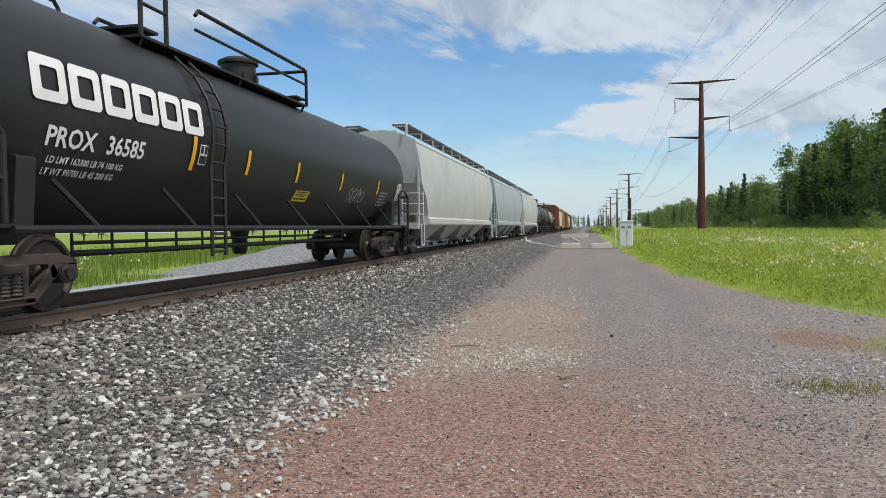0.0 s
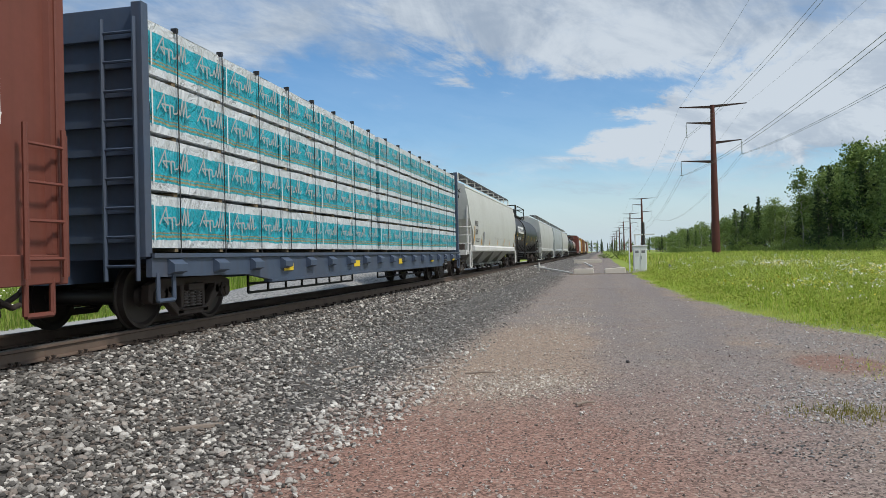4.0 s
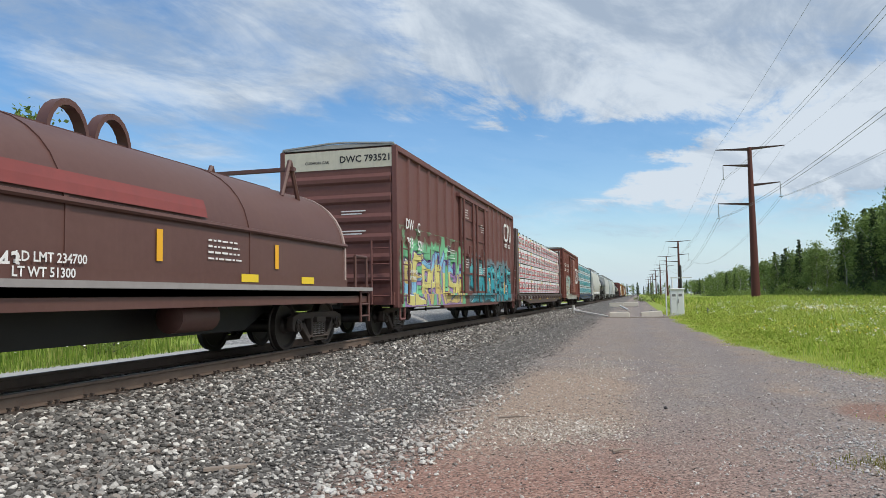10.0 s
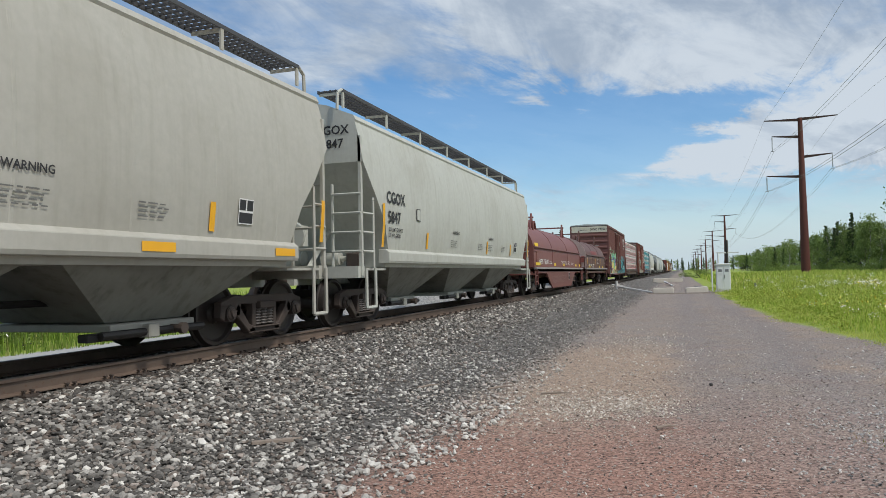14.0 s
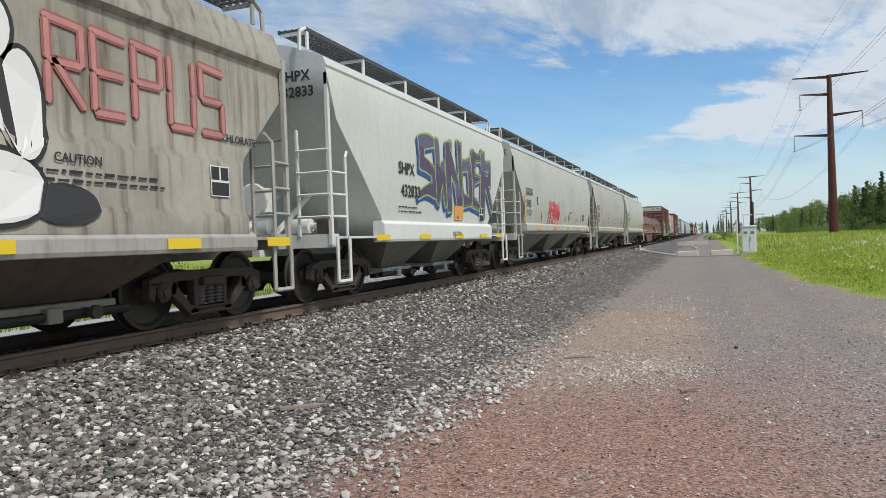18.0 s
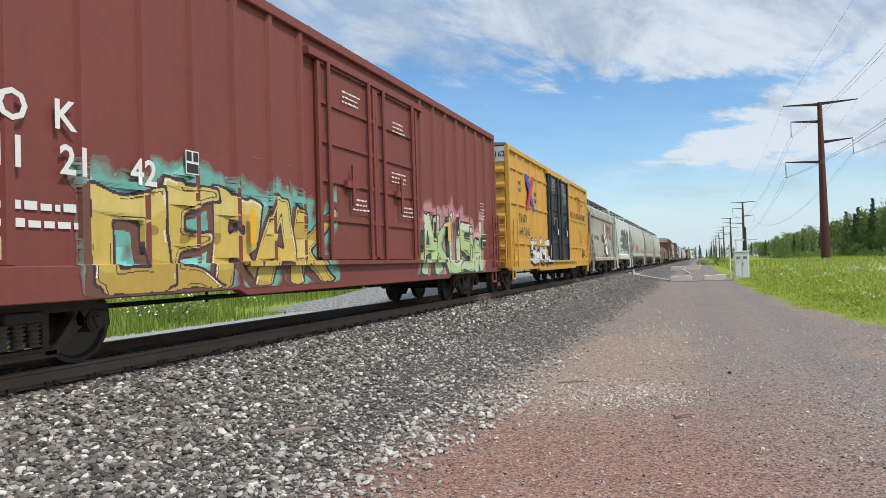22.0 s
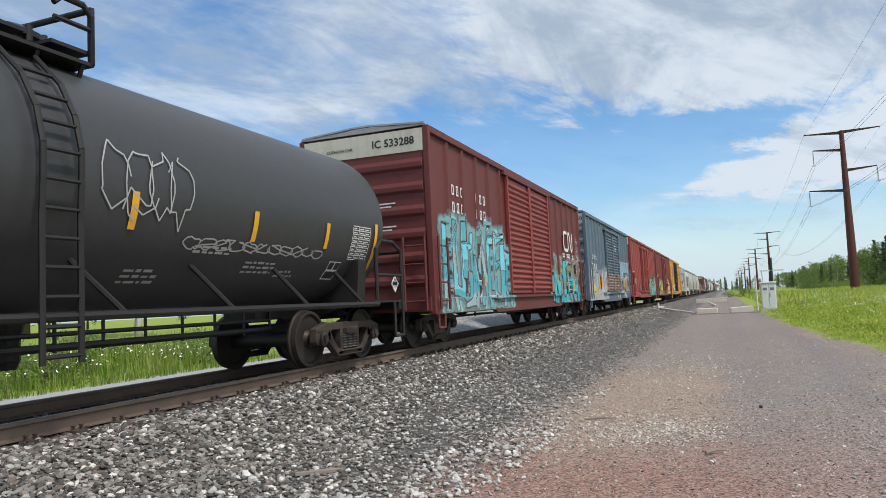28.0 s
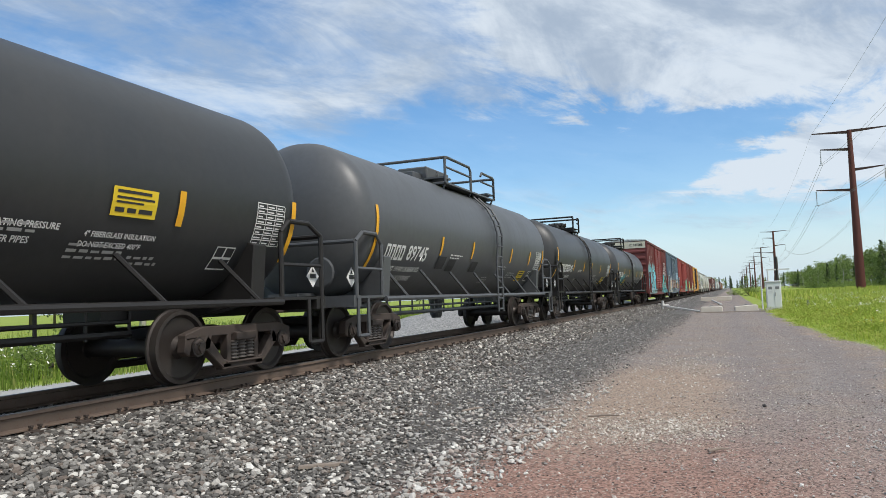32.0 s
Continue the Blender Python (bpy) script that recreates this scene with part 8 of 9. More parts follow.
        for j, y in enumerate((-2.4, 0.2, 1.3, 3.0)):
            stencil(car, y, 1.80, 0.55, 4, plain("faded_ink", (0.16, 0.16, 0.15)), surf, h=0.018, pitch=0.05, seed=j)
        words(car, "WARNING", 1.6, 2.0, 0.085, INK, surf)
        words(car, "WARNING", -2.0, 2.02, 0.085, INK, surf) if k != 2 else None
        bars(car, [(-4.95, -4.7, 2.15, 2.42)], INK, surf, "plate_border")
        bars(car, [(-4.93, -4.72, 2.17, 2.40)], mat, lambda p, q: surf(p, q) + 0.003, "plate_field")
        if k:
            bars(car, [(y, y + 0.55, 1.27, 1.38) for y in (-5.2, -2.2, 0.6, 3.0, 5.7)], YELLOW, lambda p, q: 1.645, "reflector")
        consolidated_plate(car, 4.85, 1.68, surf, 0.34, 0.34)

    # short white hopper
    # the bays' tan paint has the underside's shade mixed into it
    car, H, surf, mat = hopper_car("short white two-bay covered hopper with purple graffiti", -176.2, -188.0, (0.62, 0.64, 0.60), "flat", 2, body_in=0.6, cut=3.2, slope=1.05, most=2.2, mat_args=dict(dirt=(0.3, 0.28, 0.24), amount=0.2, tags=[
        dict(y0=-1.5, y1=3.7, z0=1.75, z1=3.15, fill=(0.095, 0.060, 0.125), second=(0.085, 0.065, 0.13), third=(0.13, 0.11, 0.20), side=(0.03, 0.07, 0.30), line=(0.33, 0.48, 0.10), letters=0.9, seed=7.0, shine=False)]),
        sillmat=paint("clean_white_sill", (0.75, 0.76, 0.73), amount=0.15), sill_z=(0.98, 1.38), low=paint("tan_bay_shade", (0.25, 0.24, 0.21), dirt=(0.10, 0.085, 0.065), amount=0.8))
    end_words(car, "SHPX", 0.95, -H - 0.012, 3.72, 0.17, INK)
    end_words(car, "432833", 0.95, -H - 0.012, 3.46, 0.17, INK)
    words(car, "SHPX", -2.25, 2.42, 0.24, INK, surf)
    words(car, "432833", -2.05, 1.98, 0.24, INK, surf)
    stencil(car, -2.7, 1.65, 1.3, 2, INK, surf, seed=1)
    words(car, "CAUTION", 0.56, 1.12, 0.10, INK, lambda p, q: 1.65)
    bars(car, [(y, y + 0.6, 1.02, 1.12) for y in (-3.9, -1.8, 0.4, 2.4, 3.9)], LEMON, lambda p, q: 1.65, "reflector")
    bars(car, [(0.6, 1.25, 1.45, 1.80)], plain("orange_label", (0.75, 0.35, 0.08)), surf, "warning_label")
    consolidated_plate(car, 2.6, 1.45, surf, 0.36, 0.36)

    # older grey hopper
    # the bays' brown includes the shadow under this car
    car, H, surf, mat = hopper_car("weathered grey two-bay covered hopper with a cartoon mural", -188.0, -200.6, (0.38, 0.355, 0.295), "ledge", 2, body_in=0.62, cut=3.1, slope=1.0, most=1.1, mat_args=dict(dirt=(0.13, 0.105, 0.08), amount=0.85, streak=0.9),
        sillmat=paint("grey_sill", (0.44, 0.43, 0.39), amount=0.7), sill_z=(0.92, 1.16), low=paint("brown_bay_shade", (0.13, 0.10, 0.078), dirt=(0.06, 0.045, 0.035), amount=0.8))
    words(car, "CRWX", -3.4, 2.29, 0.22, INK, surf)
    words(car, "931022", -2.35, 2.27, 0.22, INK, surf)
    mural(car, surf)
    bars(car, [(y, y + 0.55, 0.97, 1.09) for y in (-5.0, -2.2, 0.6, 3.0, 4.9)], LEMON, lambda p, q: 1.65, "reflector")
    words(car, "CAUTION", 1.95, 1.86, 0.09, INK, surf)
    words(car, "CHLORATE", 4.6, 2.36, 0.10, INK, surf)
    stencil(car, 1.4, 1.72, 1.7, 2, INK, surf, seed=6)
    consolidated_plate(car, 3.9, 1.60, surf, 0.36, 0.38)

    # yellow boxcar with black doors
    car, H, surf, mat = boxcar("yellow boxcar with black double plug doors", -200.6, -219.1, 1.4, (0.63, 0.345, 0.055), 17, (-2.15, 0.05, 2.35), "plug", dict(dirt=(0.25, 0.13, 0.04), amount=0.22, rough=0.5, tags=[
        dict(y0=-5.5, y1=-1.7, z0=0.85, z1=1.72, fill=(0.74, 0.75, 0.77), second=(0.56, 0.58, 0.61), third=(0.80, 0.80, 0.80), side=(0.02, 0.02, 0.02), line=(0.015, 0.015, 0.015), letters=0.9, seed=4.0, shine=False)]),
        end_text="TBOX 642162", endtop=paint("grey_end", (0.62, 0.62, 0.60), amount=0.3), doormat=paint("black_door", (0.022, 0.024, 0.030), amount=0.3, dirt=(0.06, 0.06, 0.06)), door_top=4.45, door_bottom=1.05)
    for z in (1.59, 2.90, 4.04):
        for p, q in ((-H + 0.2, -2.2), (2.4, H - 0.2)):
            part("side_belt", Mesh().box(1.5, 1.55, p, q, z - 0.035, z + 0.035), mat, car, bevel=0.008)
    words(car, "next\nload", -6.85, 3.55, 0.18, INK, surf)
    words(car, "any\nroad", -4.35, 3.35, 0.18, INK, surf)
    for s, m_ in ((1, REDM), (-1, plain("blue_emblem", (0.04, 0.08, 0.45)))):
        q = Mesh().add([(1.565 + 0.004 * s, -6.15 + a, 3.42 + b * s) for a, b in ((0, -0.62), (0.44, -0.62), (1.50, 0.62), (1.06, 0.62))], [(0, 1, 2, 3)])
        part("emblem", q, m_, car)
    words(car, "TB  OX", -6.6, 2.44, 0.27, INK, lambda p, q: 1.558)
    words(car, "64  21 62", -6.35, 2.0, 0.27, INK, lambda p, q: 1.558)
    words(car, "RAILCAR POOLING EXPERTS", 5.4, 3.13, 0.26, plain("brown_marking", (0.10, 0.04, 0.015)), lambda p, q: 1.558)
    bars(car, [(5.2, 5.32, 3.4, 4.1), (4.8, 5.7, 4.0, 4.1), (6.0, 6.12, 3.4, 4.1), (6.3, 6.8, 3.7, 3.8)], plain("faded_red", (0.40, 0.08, 0.03)), lambda p, q: 1.558, "emblem")
    for k, (y, z) in enumerate(((-1.6, 4.3), (0.7, 4.3), (0.9, 3.9), (-1.2, 2.7))):
        stencil(car, y, z, 0.9, 6, LAMPGREY, lambda p, q: 1.60, h=0.035, pitch=0.085, seed=k)
    bars(car, [(-0.75, -0.55, 2.05, 2.30), (1.35, 1.55, 2.05, 2.30)], WHITE, lambda p, q: 1.66, "seal_plate")
    bars(car, [(0.35, 0.47, 1.35, 1.75)], YELLOW, lambda p, q: 1.60, "reflector")
    consolidated_plate(car, 6.6, 1.16, lambda p, q: 1.558, 0.48, 0.36)
    bars(car, [(7.3, 7.85, 0.95, 1.12), (-8.1, -7.6, 1.0, 1.15)], LEMON, lambda p, q: 1.60, "reflector")
    for k, row in enumerate(("EXH  W   6-2", "EXW  H  10-9", "EW  H  10-8", "EMPTY CG  5-2", "FLOOR H  3-8")):
        words(car, row, 6.25, 2.40 - 0.125 * k, 0.075, INK, lambda p, q: 1.558)
    for k, row in enumerate(("0-0", "7-8", "7-1", "9-8", "4-1", "650")):
        words(car, row, 5.35, 2.44 - 0.125 * k, 0.075, INK, lambda p, q: 1.558)
    bars(car, [(7.28, 7.52, 1.36, 1.75)], YELLOW, lambda p, q: 1.556, "reflector")

    # red boxcars
    car, H, surf, mat = boxcar("faded red boxcar with yellow and lime graffiti", -219.1, -237.65, 1.4, (0.21, 0.050, 0.040), 21, (-2.1, 0.05, 2.15), "plug", dict(rust, amount=0.22, tags=[
        dict(y0=-6.5, y1=-1.9, z0=0.7, z1=1.9, fill=(0.60, 0.44, 0.10), second=(0.50, 0.33, 0.07), third=(0.66, 0.52, 0.16), side=(0.16, 0.07, 0.05), line=(0.05, 0.03, 0.05), halo=(0.16, 0.42, 0.36), letters=0.95, seed=8.0, spill=0.13),
        dict(y0=2.4, y1=6.95, z0=0.7, z1=2.05, fill=(0.45, 0.60, 0.28), second=(0.50, 0.62, 0.36), third=(0.62, 0.66, 0.48), side=(0.05, 0.08, 0.06), line=(0.03, 0.05, 0.05), halo=(0.52, 0.24, 0.27), letters=0.9, seed=9.0)]),
        endtop=paint("white_end", (0.66, 0.66, 0.64), amount=0.3), end_text="OK 112142")
    words(car, "O", -7.45, 2.45, 0.28, WHITE, lambda p, q: 1.558)
    words(car, "K", -6.9, 2.45, 0.28, WHITE, lambda p, q: 1.558)
    words(car, "11", -7.5, 2.04, 0.28, WHITE, lambda p, q: 1.558)
    words(car, "21", -6.77, 2.03, 0.28, WHITE, lambda p, q: 1.558)
    words(car, "42", -5.87, 2.02, 0.28, WHITE, lambda p, q: 1.558)
    stencil(car, -7.6, 1.55, 1.2, 2, WHITE, surf, h=0.08, pitch=0.16, seed=1)
    consolidated_plate(car, -5.2, 2.1, lambda p, q: 1.558, 0.24, 0.28)
    for k, (y, z) in enumerate(((-1.3, 3.9), (0.8, 3.75), (0.7, 2.75), (-1.0, 2.1), (1.2, 2.1))):
        stencil(car, y, z, 0.7, 3, WHITE, lambda p, q: 1.61, seed=k)
    bars(car, [(-4.0, -3.88, 1.3, 1.75), (3.95, 4.07, 1.5, 1.95)], YELLOW, lambda p, q: 1.60, "reflector")
    bars(car, [(-8.0, -7.4, 1.1, 1.3)], plain("buff_plate", (0.6, 0.5, 0.3)), surf, "stencil_plate")
    stencil(car, 7.0, 2.6, 0.4, 6, WHITE, surf, seed=5)
    consolidated_plate(car, 6.9, 1.4, lambda p, q: 1.56, 0.36, 0.36)

    car, H, surf, mat = boxcar("red boxcar with aqua graffiti near its front end", -237.65, -256.25, 1.4, (0.30, 0.055, 0.048), 17, (-2.2, 0.1, 2.1), "plug", dict(rust, amount=0.18, tags=[
        dict(y0=2.2, y1=8.1, z0=0.66, z1=2.0, fill=(0.16, 0.50, 0.42), second=(0.05, 0.40, 0.45), third=(0.22, 0.50, 0.30), side=(0.03, 0.05, 0.05), line=(0.012, 0.03, 0.035), halo=(0.10, 0.16, 0.15), letters=0.9, seed=6.0, spill=0.10)]),
        endtop=paint("white_end", (0.66, 0.66, 0.64)), end_text="889136")
    bars(car, [(-7.78, -7.0, 2.07, 2.42), (-7.78, -7.0, 1.62, 1.97), (-6.72, -6.28, 1.62, 1.96)], WHITE, lambda p, q: 1.558, "number_plate")
    up = lambda p, q: 1.563
    words(car, "TOBX", -7.39, 2.245, 0.24, INK, up)
    words(car, "8891", -7.39, 1.795, 0.24, INK, up)
    words(car, "36", -6.5, 1.79, 0.24, INK, up)
    words(car, "LD LMT 202600", -7.4, 1.45, 0.10, WHITE, lambda p, q: 1.558)
    words(car, "LT WT 83400", -7.42, 1.30, 0.10, WHITE, lambda p, q: 1.558)
    bars(car, [(-7.75, -7.3, 0.75, 0.95), (-5.15, -4.8, 0.85, 0.95), (-3.2, -2.85, 0.85, 0.95), (-0.9, -0.6, 0.85, 0.93)], YELLOW, lambda p, q: 1.61, "reflector")
    words(car, "OPEN THIS DOOR FIRST", 0.95, 2.48, 0.10, WHITE, lambda p, q: 1.60)
    words(car, "OPEN  CLOSE", 1.05, 2.28, 0.08, WHITE, lambda p, q: 1.60)
    words(car, "SEAL", 1.75, 1.75, 0.10, WHITE, lambda p, q: 1.60)
    for k, (y, z) in enumerate(((-0.6, 2.2), (6.3, 2.0), (1.3, 2.85), (0.5, 1.6))):
        stencil(car, y, z, 0.6, 5, WHITE, lambda p, q: 1.60, seed=k)
    part("vent_box", Mesh().box(1.5, 1.62, -4.35, -3.95, 1.12, 1.46), plain("grey_box", (0.2, 0.19, 0.18)), car, bevel=0.01)
    consolidated_plate(car, 7.05, 1.62, surf, 0.36, 0.36)
    bars(car, [(7.3, 7.7, 1.35, 1.55), (2.75, 3.3, 0.88, 0.98), (4.9, 5.3, 0.9, 1.0)], YELLOW, lambda p, q: 1.60, "reflector")

    # slate-blue boxcar
    rusty_door = paint("blue_door_with_rusty_foot", (0.108, 0.155, 0.205), amount=0.4, dirt=(0.09, 0.09, 0.09), foot=(2.05, (0.16, 0.045, 0.03), (0.36, 0.24, 0.17), (0.24, 0.34, 0.38)))
    car, H, surf, mat = boxcar("slate-blue boxcar with louvred double doors and rusty door feet", -256.25, -272.6, 1.4, (0.108, 0.155, 0.205), 17, (-1.8, 0.52, 2.85), "louvre", fish=True, mat_args=dict(dirt=(0.07, 0.08, 0.09), amount=0.35, rough=0.55, tags=[
        dict(y0=-7.0, y1=-2.1, z0=0.62, z1=1.9, fill=(0.44, 0.45, 0.45), second=(0.55, 0.46, 0.12), third=(0.44, 0.36, 0.42), side=(0.26, 0.36, 0.30), line=(0.50, 0.50, 0.52), spill=0.20, halo=(0.30, 0.33, 0.38), letters=0.8, seed=3.3),
        dict(y0=3.0, y1=7.0, z0=0.72, z1=2.0, fill=(0.36, 0.27, 0.20), second=(0.18, 0.13, 0.24), third=(0.48, 0.45, 0.42), side=(0.06, 0.20, 0.16), line=(0.04, 0.05, 0.06), spill=0.42, halo=(0.27, 0.40, 0.50), letters=0.9, seed=1.3)]),
        end_text="DWC 558550", endtop=paint("silver_end", (0.42, 0.43, 0.42), amount=0.4), doormat=rusty_door)
    words(car, "D  W  C", -5.45, 2.72, 0.22, WHITE, lambda p, q: 1.558)
    words(car, "55  85  50", -5.5, 2.31, 0.24, WHITE, lambda p, q: 1.558)
    stencil(car, -6.1, 2.15, 1.2, 2, WHITE, surf, seed=2)
    bars(car, [(-7.0, -6.88, 1.2, 2.3), (-4.6, -4.35, 1.3, 1.9), (-3.9, -3.65, 1.3, 2.0), (4.6, 4.78, 1.3, 1.75), (6.9, 7.02, 1.3, 1.8)], YELLOW, lambda p, q: 1.59, "reflector")
    bars(car, [(-6.3, -5.85, 1.15, 1.4), (1.2, 1.7, 0.78, 0.9), (6.3, 6.7, 1.1, 1.25)], LEMON, lambda p, q: 1.60, "reflector")
    words(car, "DOOR", -0.9, 3.85, 0.08, WHITE, lambda p, q: 1.62)
    stencil(car, 0.9, 3.6, 0.9, 4, WHITE, lambda p, q: 1.62, seed=3)

    # red boxcar with white emblem
    car, H, surf, mat = boxcar("oxide-red boxcar with slatted doors and bright cyan graffiti", -272.6, -290.9, 1.4, (0.135, 0.026, 0.023), 17, (-2.6, -0.05, 2.5), "louvre", dict(rust, amount=0.15, tags=[
        dict(y0=2.6, y1=8.1, z0=0.62, z1=2.2, fill=(0.07, 0.53, 0.58), second=(0.05, 0.44, 0.50), third=(0.26, 0.27, 0.15), side=(0.012, 0.02, 0.03), line=(0.012, 0.02, 0.03), halo=(0.36, 0.32, 0.34), letters=0.78, seed=5.5, spill=0.09),
        dict(y0=-7.6, y1=-2.6, z0=0.75, z1=2.6, fill=(0.10, 0.42, 0.50), second=(0.35, 0.50, 0.52), line=(0.08, 0.06, 0.06), halo=(0.2, 0.4, 0.42), letters=0.6, seed=4.5)]),
        end_text="IC 533288", endtop=paint("cream_end", (0.62, 0.59, 0.48)), doormat=paint("red_door", (0.27, 0.045, 0.038), amount=0.15, dirt=(0.1, 0.04, 0.03)), door_top=4.45)
    cn_mark(car, 5.75, 3.08, surf, 1.06)
    bars(car, glyph_bars(4.72, 2.44, 0.16, 2, 0.18, 0.15) + glyph_bars(5.45, 2.44, 0.16, 4, 0.14, 0.2) + glyph_bars(6.5, 2.42, 0.16, 2, 0.13, 0.2), WHITE, lambda p, q: 1.558)
    bars(car, [(5.38, 5.5, 1.12, 1.6), (6.43, 6.55, 1.12, 1.55), (3.6, 3.7, 1.35, 1.75), (-5.0, -4.9, 1.3, 1.7)], YELLOW, lambda p, q: 1.59, "reflector")
    consolidated_plate(car, 5.7, 1.05, lambda p, q: 1.56, 0.45, 0.35)
    stencil(car, 7.05, 2.1, 0.5, 4, WHITE, surf, seed=1)
    chalk(car, 7.5, 8.1, 2.3, 3.4, surf, 21, WHITE)
    for k, (y, z) in enumerate(((-6.9, 3.4), (-5.2, 3.4), (-6.9, 3.0), (-5.2, 3.0))):
        bars(car, glyph_bars(y, z, 0.24, 3, 0.15, 1.0), WHITE, surf)

    # four dark tank cars at the rear
    def rear_tank(label, a, b, R, zc, col, num, tabs, hot=(4.1, 1.40), zn=1.93, **kw):
        lines = [(y, 1.88, 2.28) for y in tabs[1:-1]] + [(tabs[0], 1.55, 2.65), (tabs[-1], 1.55, 2.40)]
        car, T, surf, mat = tank_car(label, a, b, R, zc, col, lines=lines, **kw)
        for q in range(4):
            e = -5.58 + q * 0.2125
            bars(car, [(e, e + 0.05, zn - 0.14, zn + 0.14), (e + 0.12, e + 0.17, zn - 0.14, zn + 0.14), (e + 0.05, e + 0.12, zn + 0.09, zn + 0.14), (e + 0.05, e + 0.12, zn - 0.14, zn - 0.09)], WHITE, surf, "block_mark")
        words(car, num, -4.12, zn, 0.28, WHITE, surf)
        words(car, "LD LMT 191400 LB 86800 KG", -4.55, zn - 0.30, 0.095, WHITE, surf)
        words(car, "LT WT 71600 LB 32500 KG", -4.65, zn - 0.47, 0.095, WHITE, surf)
        data_table(car, tabs[-1] - 0.85, 1.75, surf, 0.62, 0.55)
        hotline(car, hot[0], hot[1], surf, 0.62, 0.30)
        consolidated_plate(car, 4.75, 1.42, surf, 0.36, 0.28)
        placard(car, T + 0.05, 1.35, lambda p, q: 1.30)
        placard(car, -T - 0.05, 1.35, lambda p, q: 1.30)
        for k, (y, z, w, n) in enumerate(((-2.3, 1.9, 0.8, 2), (0.6, 1.45, 0.6, 3), (2.6, 1.6, 0.7, 3), (1.5, 1.75, 0.9, 2), (3.4, 1.5, 0.5, 2))):
            stencil(car, y, z, w, n, LAMPGREY if k else WHITE, surf, h=0.03, pitch=0.06, seed=k)
        bars(car, [(-5.6, -5.35, 1.30, 1.38)], REDM, surf, "red_tag")
        return car, T, surf
    car, T, surf = rear_tank("dark grey tank car with a teal scrawl and white chalk loops", -290.9, -306.1, 1.42, 2.42, (0.046, 0.047, 0.050), "72563", (-6.1, -3.4, -1.28, 0.44, 2.57, 4.44, 6.1), hot=(-2.65, 1.38), deck=(-0.95, 0.35), ladder_y=-0.56, dome_y=0.0,
        tags=[dict(y0=-4.2, y1=-2.9, z0=1.3, z1=1.9, fill=(0.04, 0.30, 0.33), second=(0.06, 0.36, 0.40), line=(0.02, 0.08, 0.09), letters=0.5, seed=3.0, ragged=0.5)])
    chalk(car, 0.0, 1.3, 1.9, 2.9, surf, 31, LAMPGREY)
    chalk(car, 1.3, 4.4, 1.72, 1.88, surf, 32, LAMPGREY)
    car, T, surf = rear_tank("dark grey tank car with crisp white numbering", -306.1, -320.8, 1.41, 2.42, (0.040, 0.042, 0.044), "205145", (-6.35, -3.3, -1.16, 0.62, 2.98, 5.9), deck=(-0.95, 0.35), ladder_y=-0.45, dome_y=0.0)
    chalk(car, -6.0, -5.7, 1.8, 2.15, surf, 33, LAMPGREY)
    chalk(car, -2.6, -2.2, 1.40, 1.6, surf, 34, LAMPGREY)
    chalk(car, 1.2, 2.2, 1.5, 1.65, surf, 35, LAMPGREY)
    car, T, surf = rear_tank("mid-grey tank car with black overpainted patches", -320.8, -335.8, 1.44, 2.44, (0.085, 0.090, 0.096), "89745", (-6.1, -2.93, -0.89, 2.4, 4.4, 6.0), zn=1.85, hot=(3.75, 1.40), deck=(-1.4, 2.5), ladder_y=0.9, dome_y=-0.6, plain_trim=False)
    bars(car, [(-2.95, -2.5, 1.6, 1.86), (-2.3, -1.85, 1.56, 1.82), (-0.75, -0.3, 1.58, 1.82)], INK, surf, "overpaint")
    part("walkway_box", Mesh().box(-0.40, 0.40, -1.25, 0.25, 3.80, 4.22), paint("grey_valve_box", (0.085, 0.090, 0.096)), car, bevel=0.03)
    car, T, surf = rear_tank("near-black tank car at the tail of the train", -335.8, -350.6, 1.41, 2.41, (0.030, 0.032, 0.034), "205180", (-6.2, -3.3, -1.1, 0.9, 3.95, 6.2), hot=(2.95, 1.92), deck=(-0.95, 0.35), ladder_y=-0.5, dome_y=0.0)
    words(car, "4\" FIBERGLASS INSULATION", 3.2, 1.72, 0.055, WHITE, surf)
    words(car, "DO NOT EXCEED 400°F", 3.1, 1.62, 0.055, WHITE, surf)
    words(car, "OPERATING PRESSURE", 2.0, 1.76, 0.06, WHITE, surf)
    words(car, "HEATER PIPES", 1.9, 1.62, 0.06, WHITE, surf)


def block_emblem(car, y, z, h, surf):
    """Six fat hollow blocks with rounded corners in a row, the large emblem of the tank."""
    w, t = 0.53, 0.135

    def rounded(a, b, c, d, r):
        return [(p + r * math.cos(radians(q)), o + r * math.sin(radians(q))) for p, o, g in ((b - r, d - r, 0), (a + r, d - r, 90), (a + r, c + r, 180), (b - r, c + r, 270)) for q in (g, g + 18, g + 36, g + 54, g + 72, g + 90)]
    for k in range(6):
        a = y + k * (w + 0.055)
        out, inn = rounded(a, a + w, z, z + h, 0.07), rounded(a + t, a + w - t, z + 0.12, z + h - 0.12, 0.03)
        ring = [[(surf(p, q) + 0.006, p, q) for p, q in loop] for loop in (out, inn)]
        part("emblem_block", Mesh().loft(ring, caps=False), WHITE, car, "large white hollow block of the emblem")


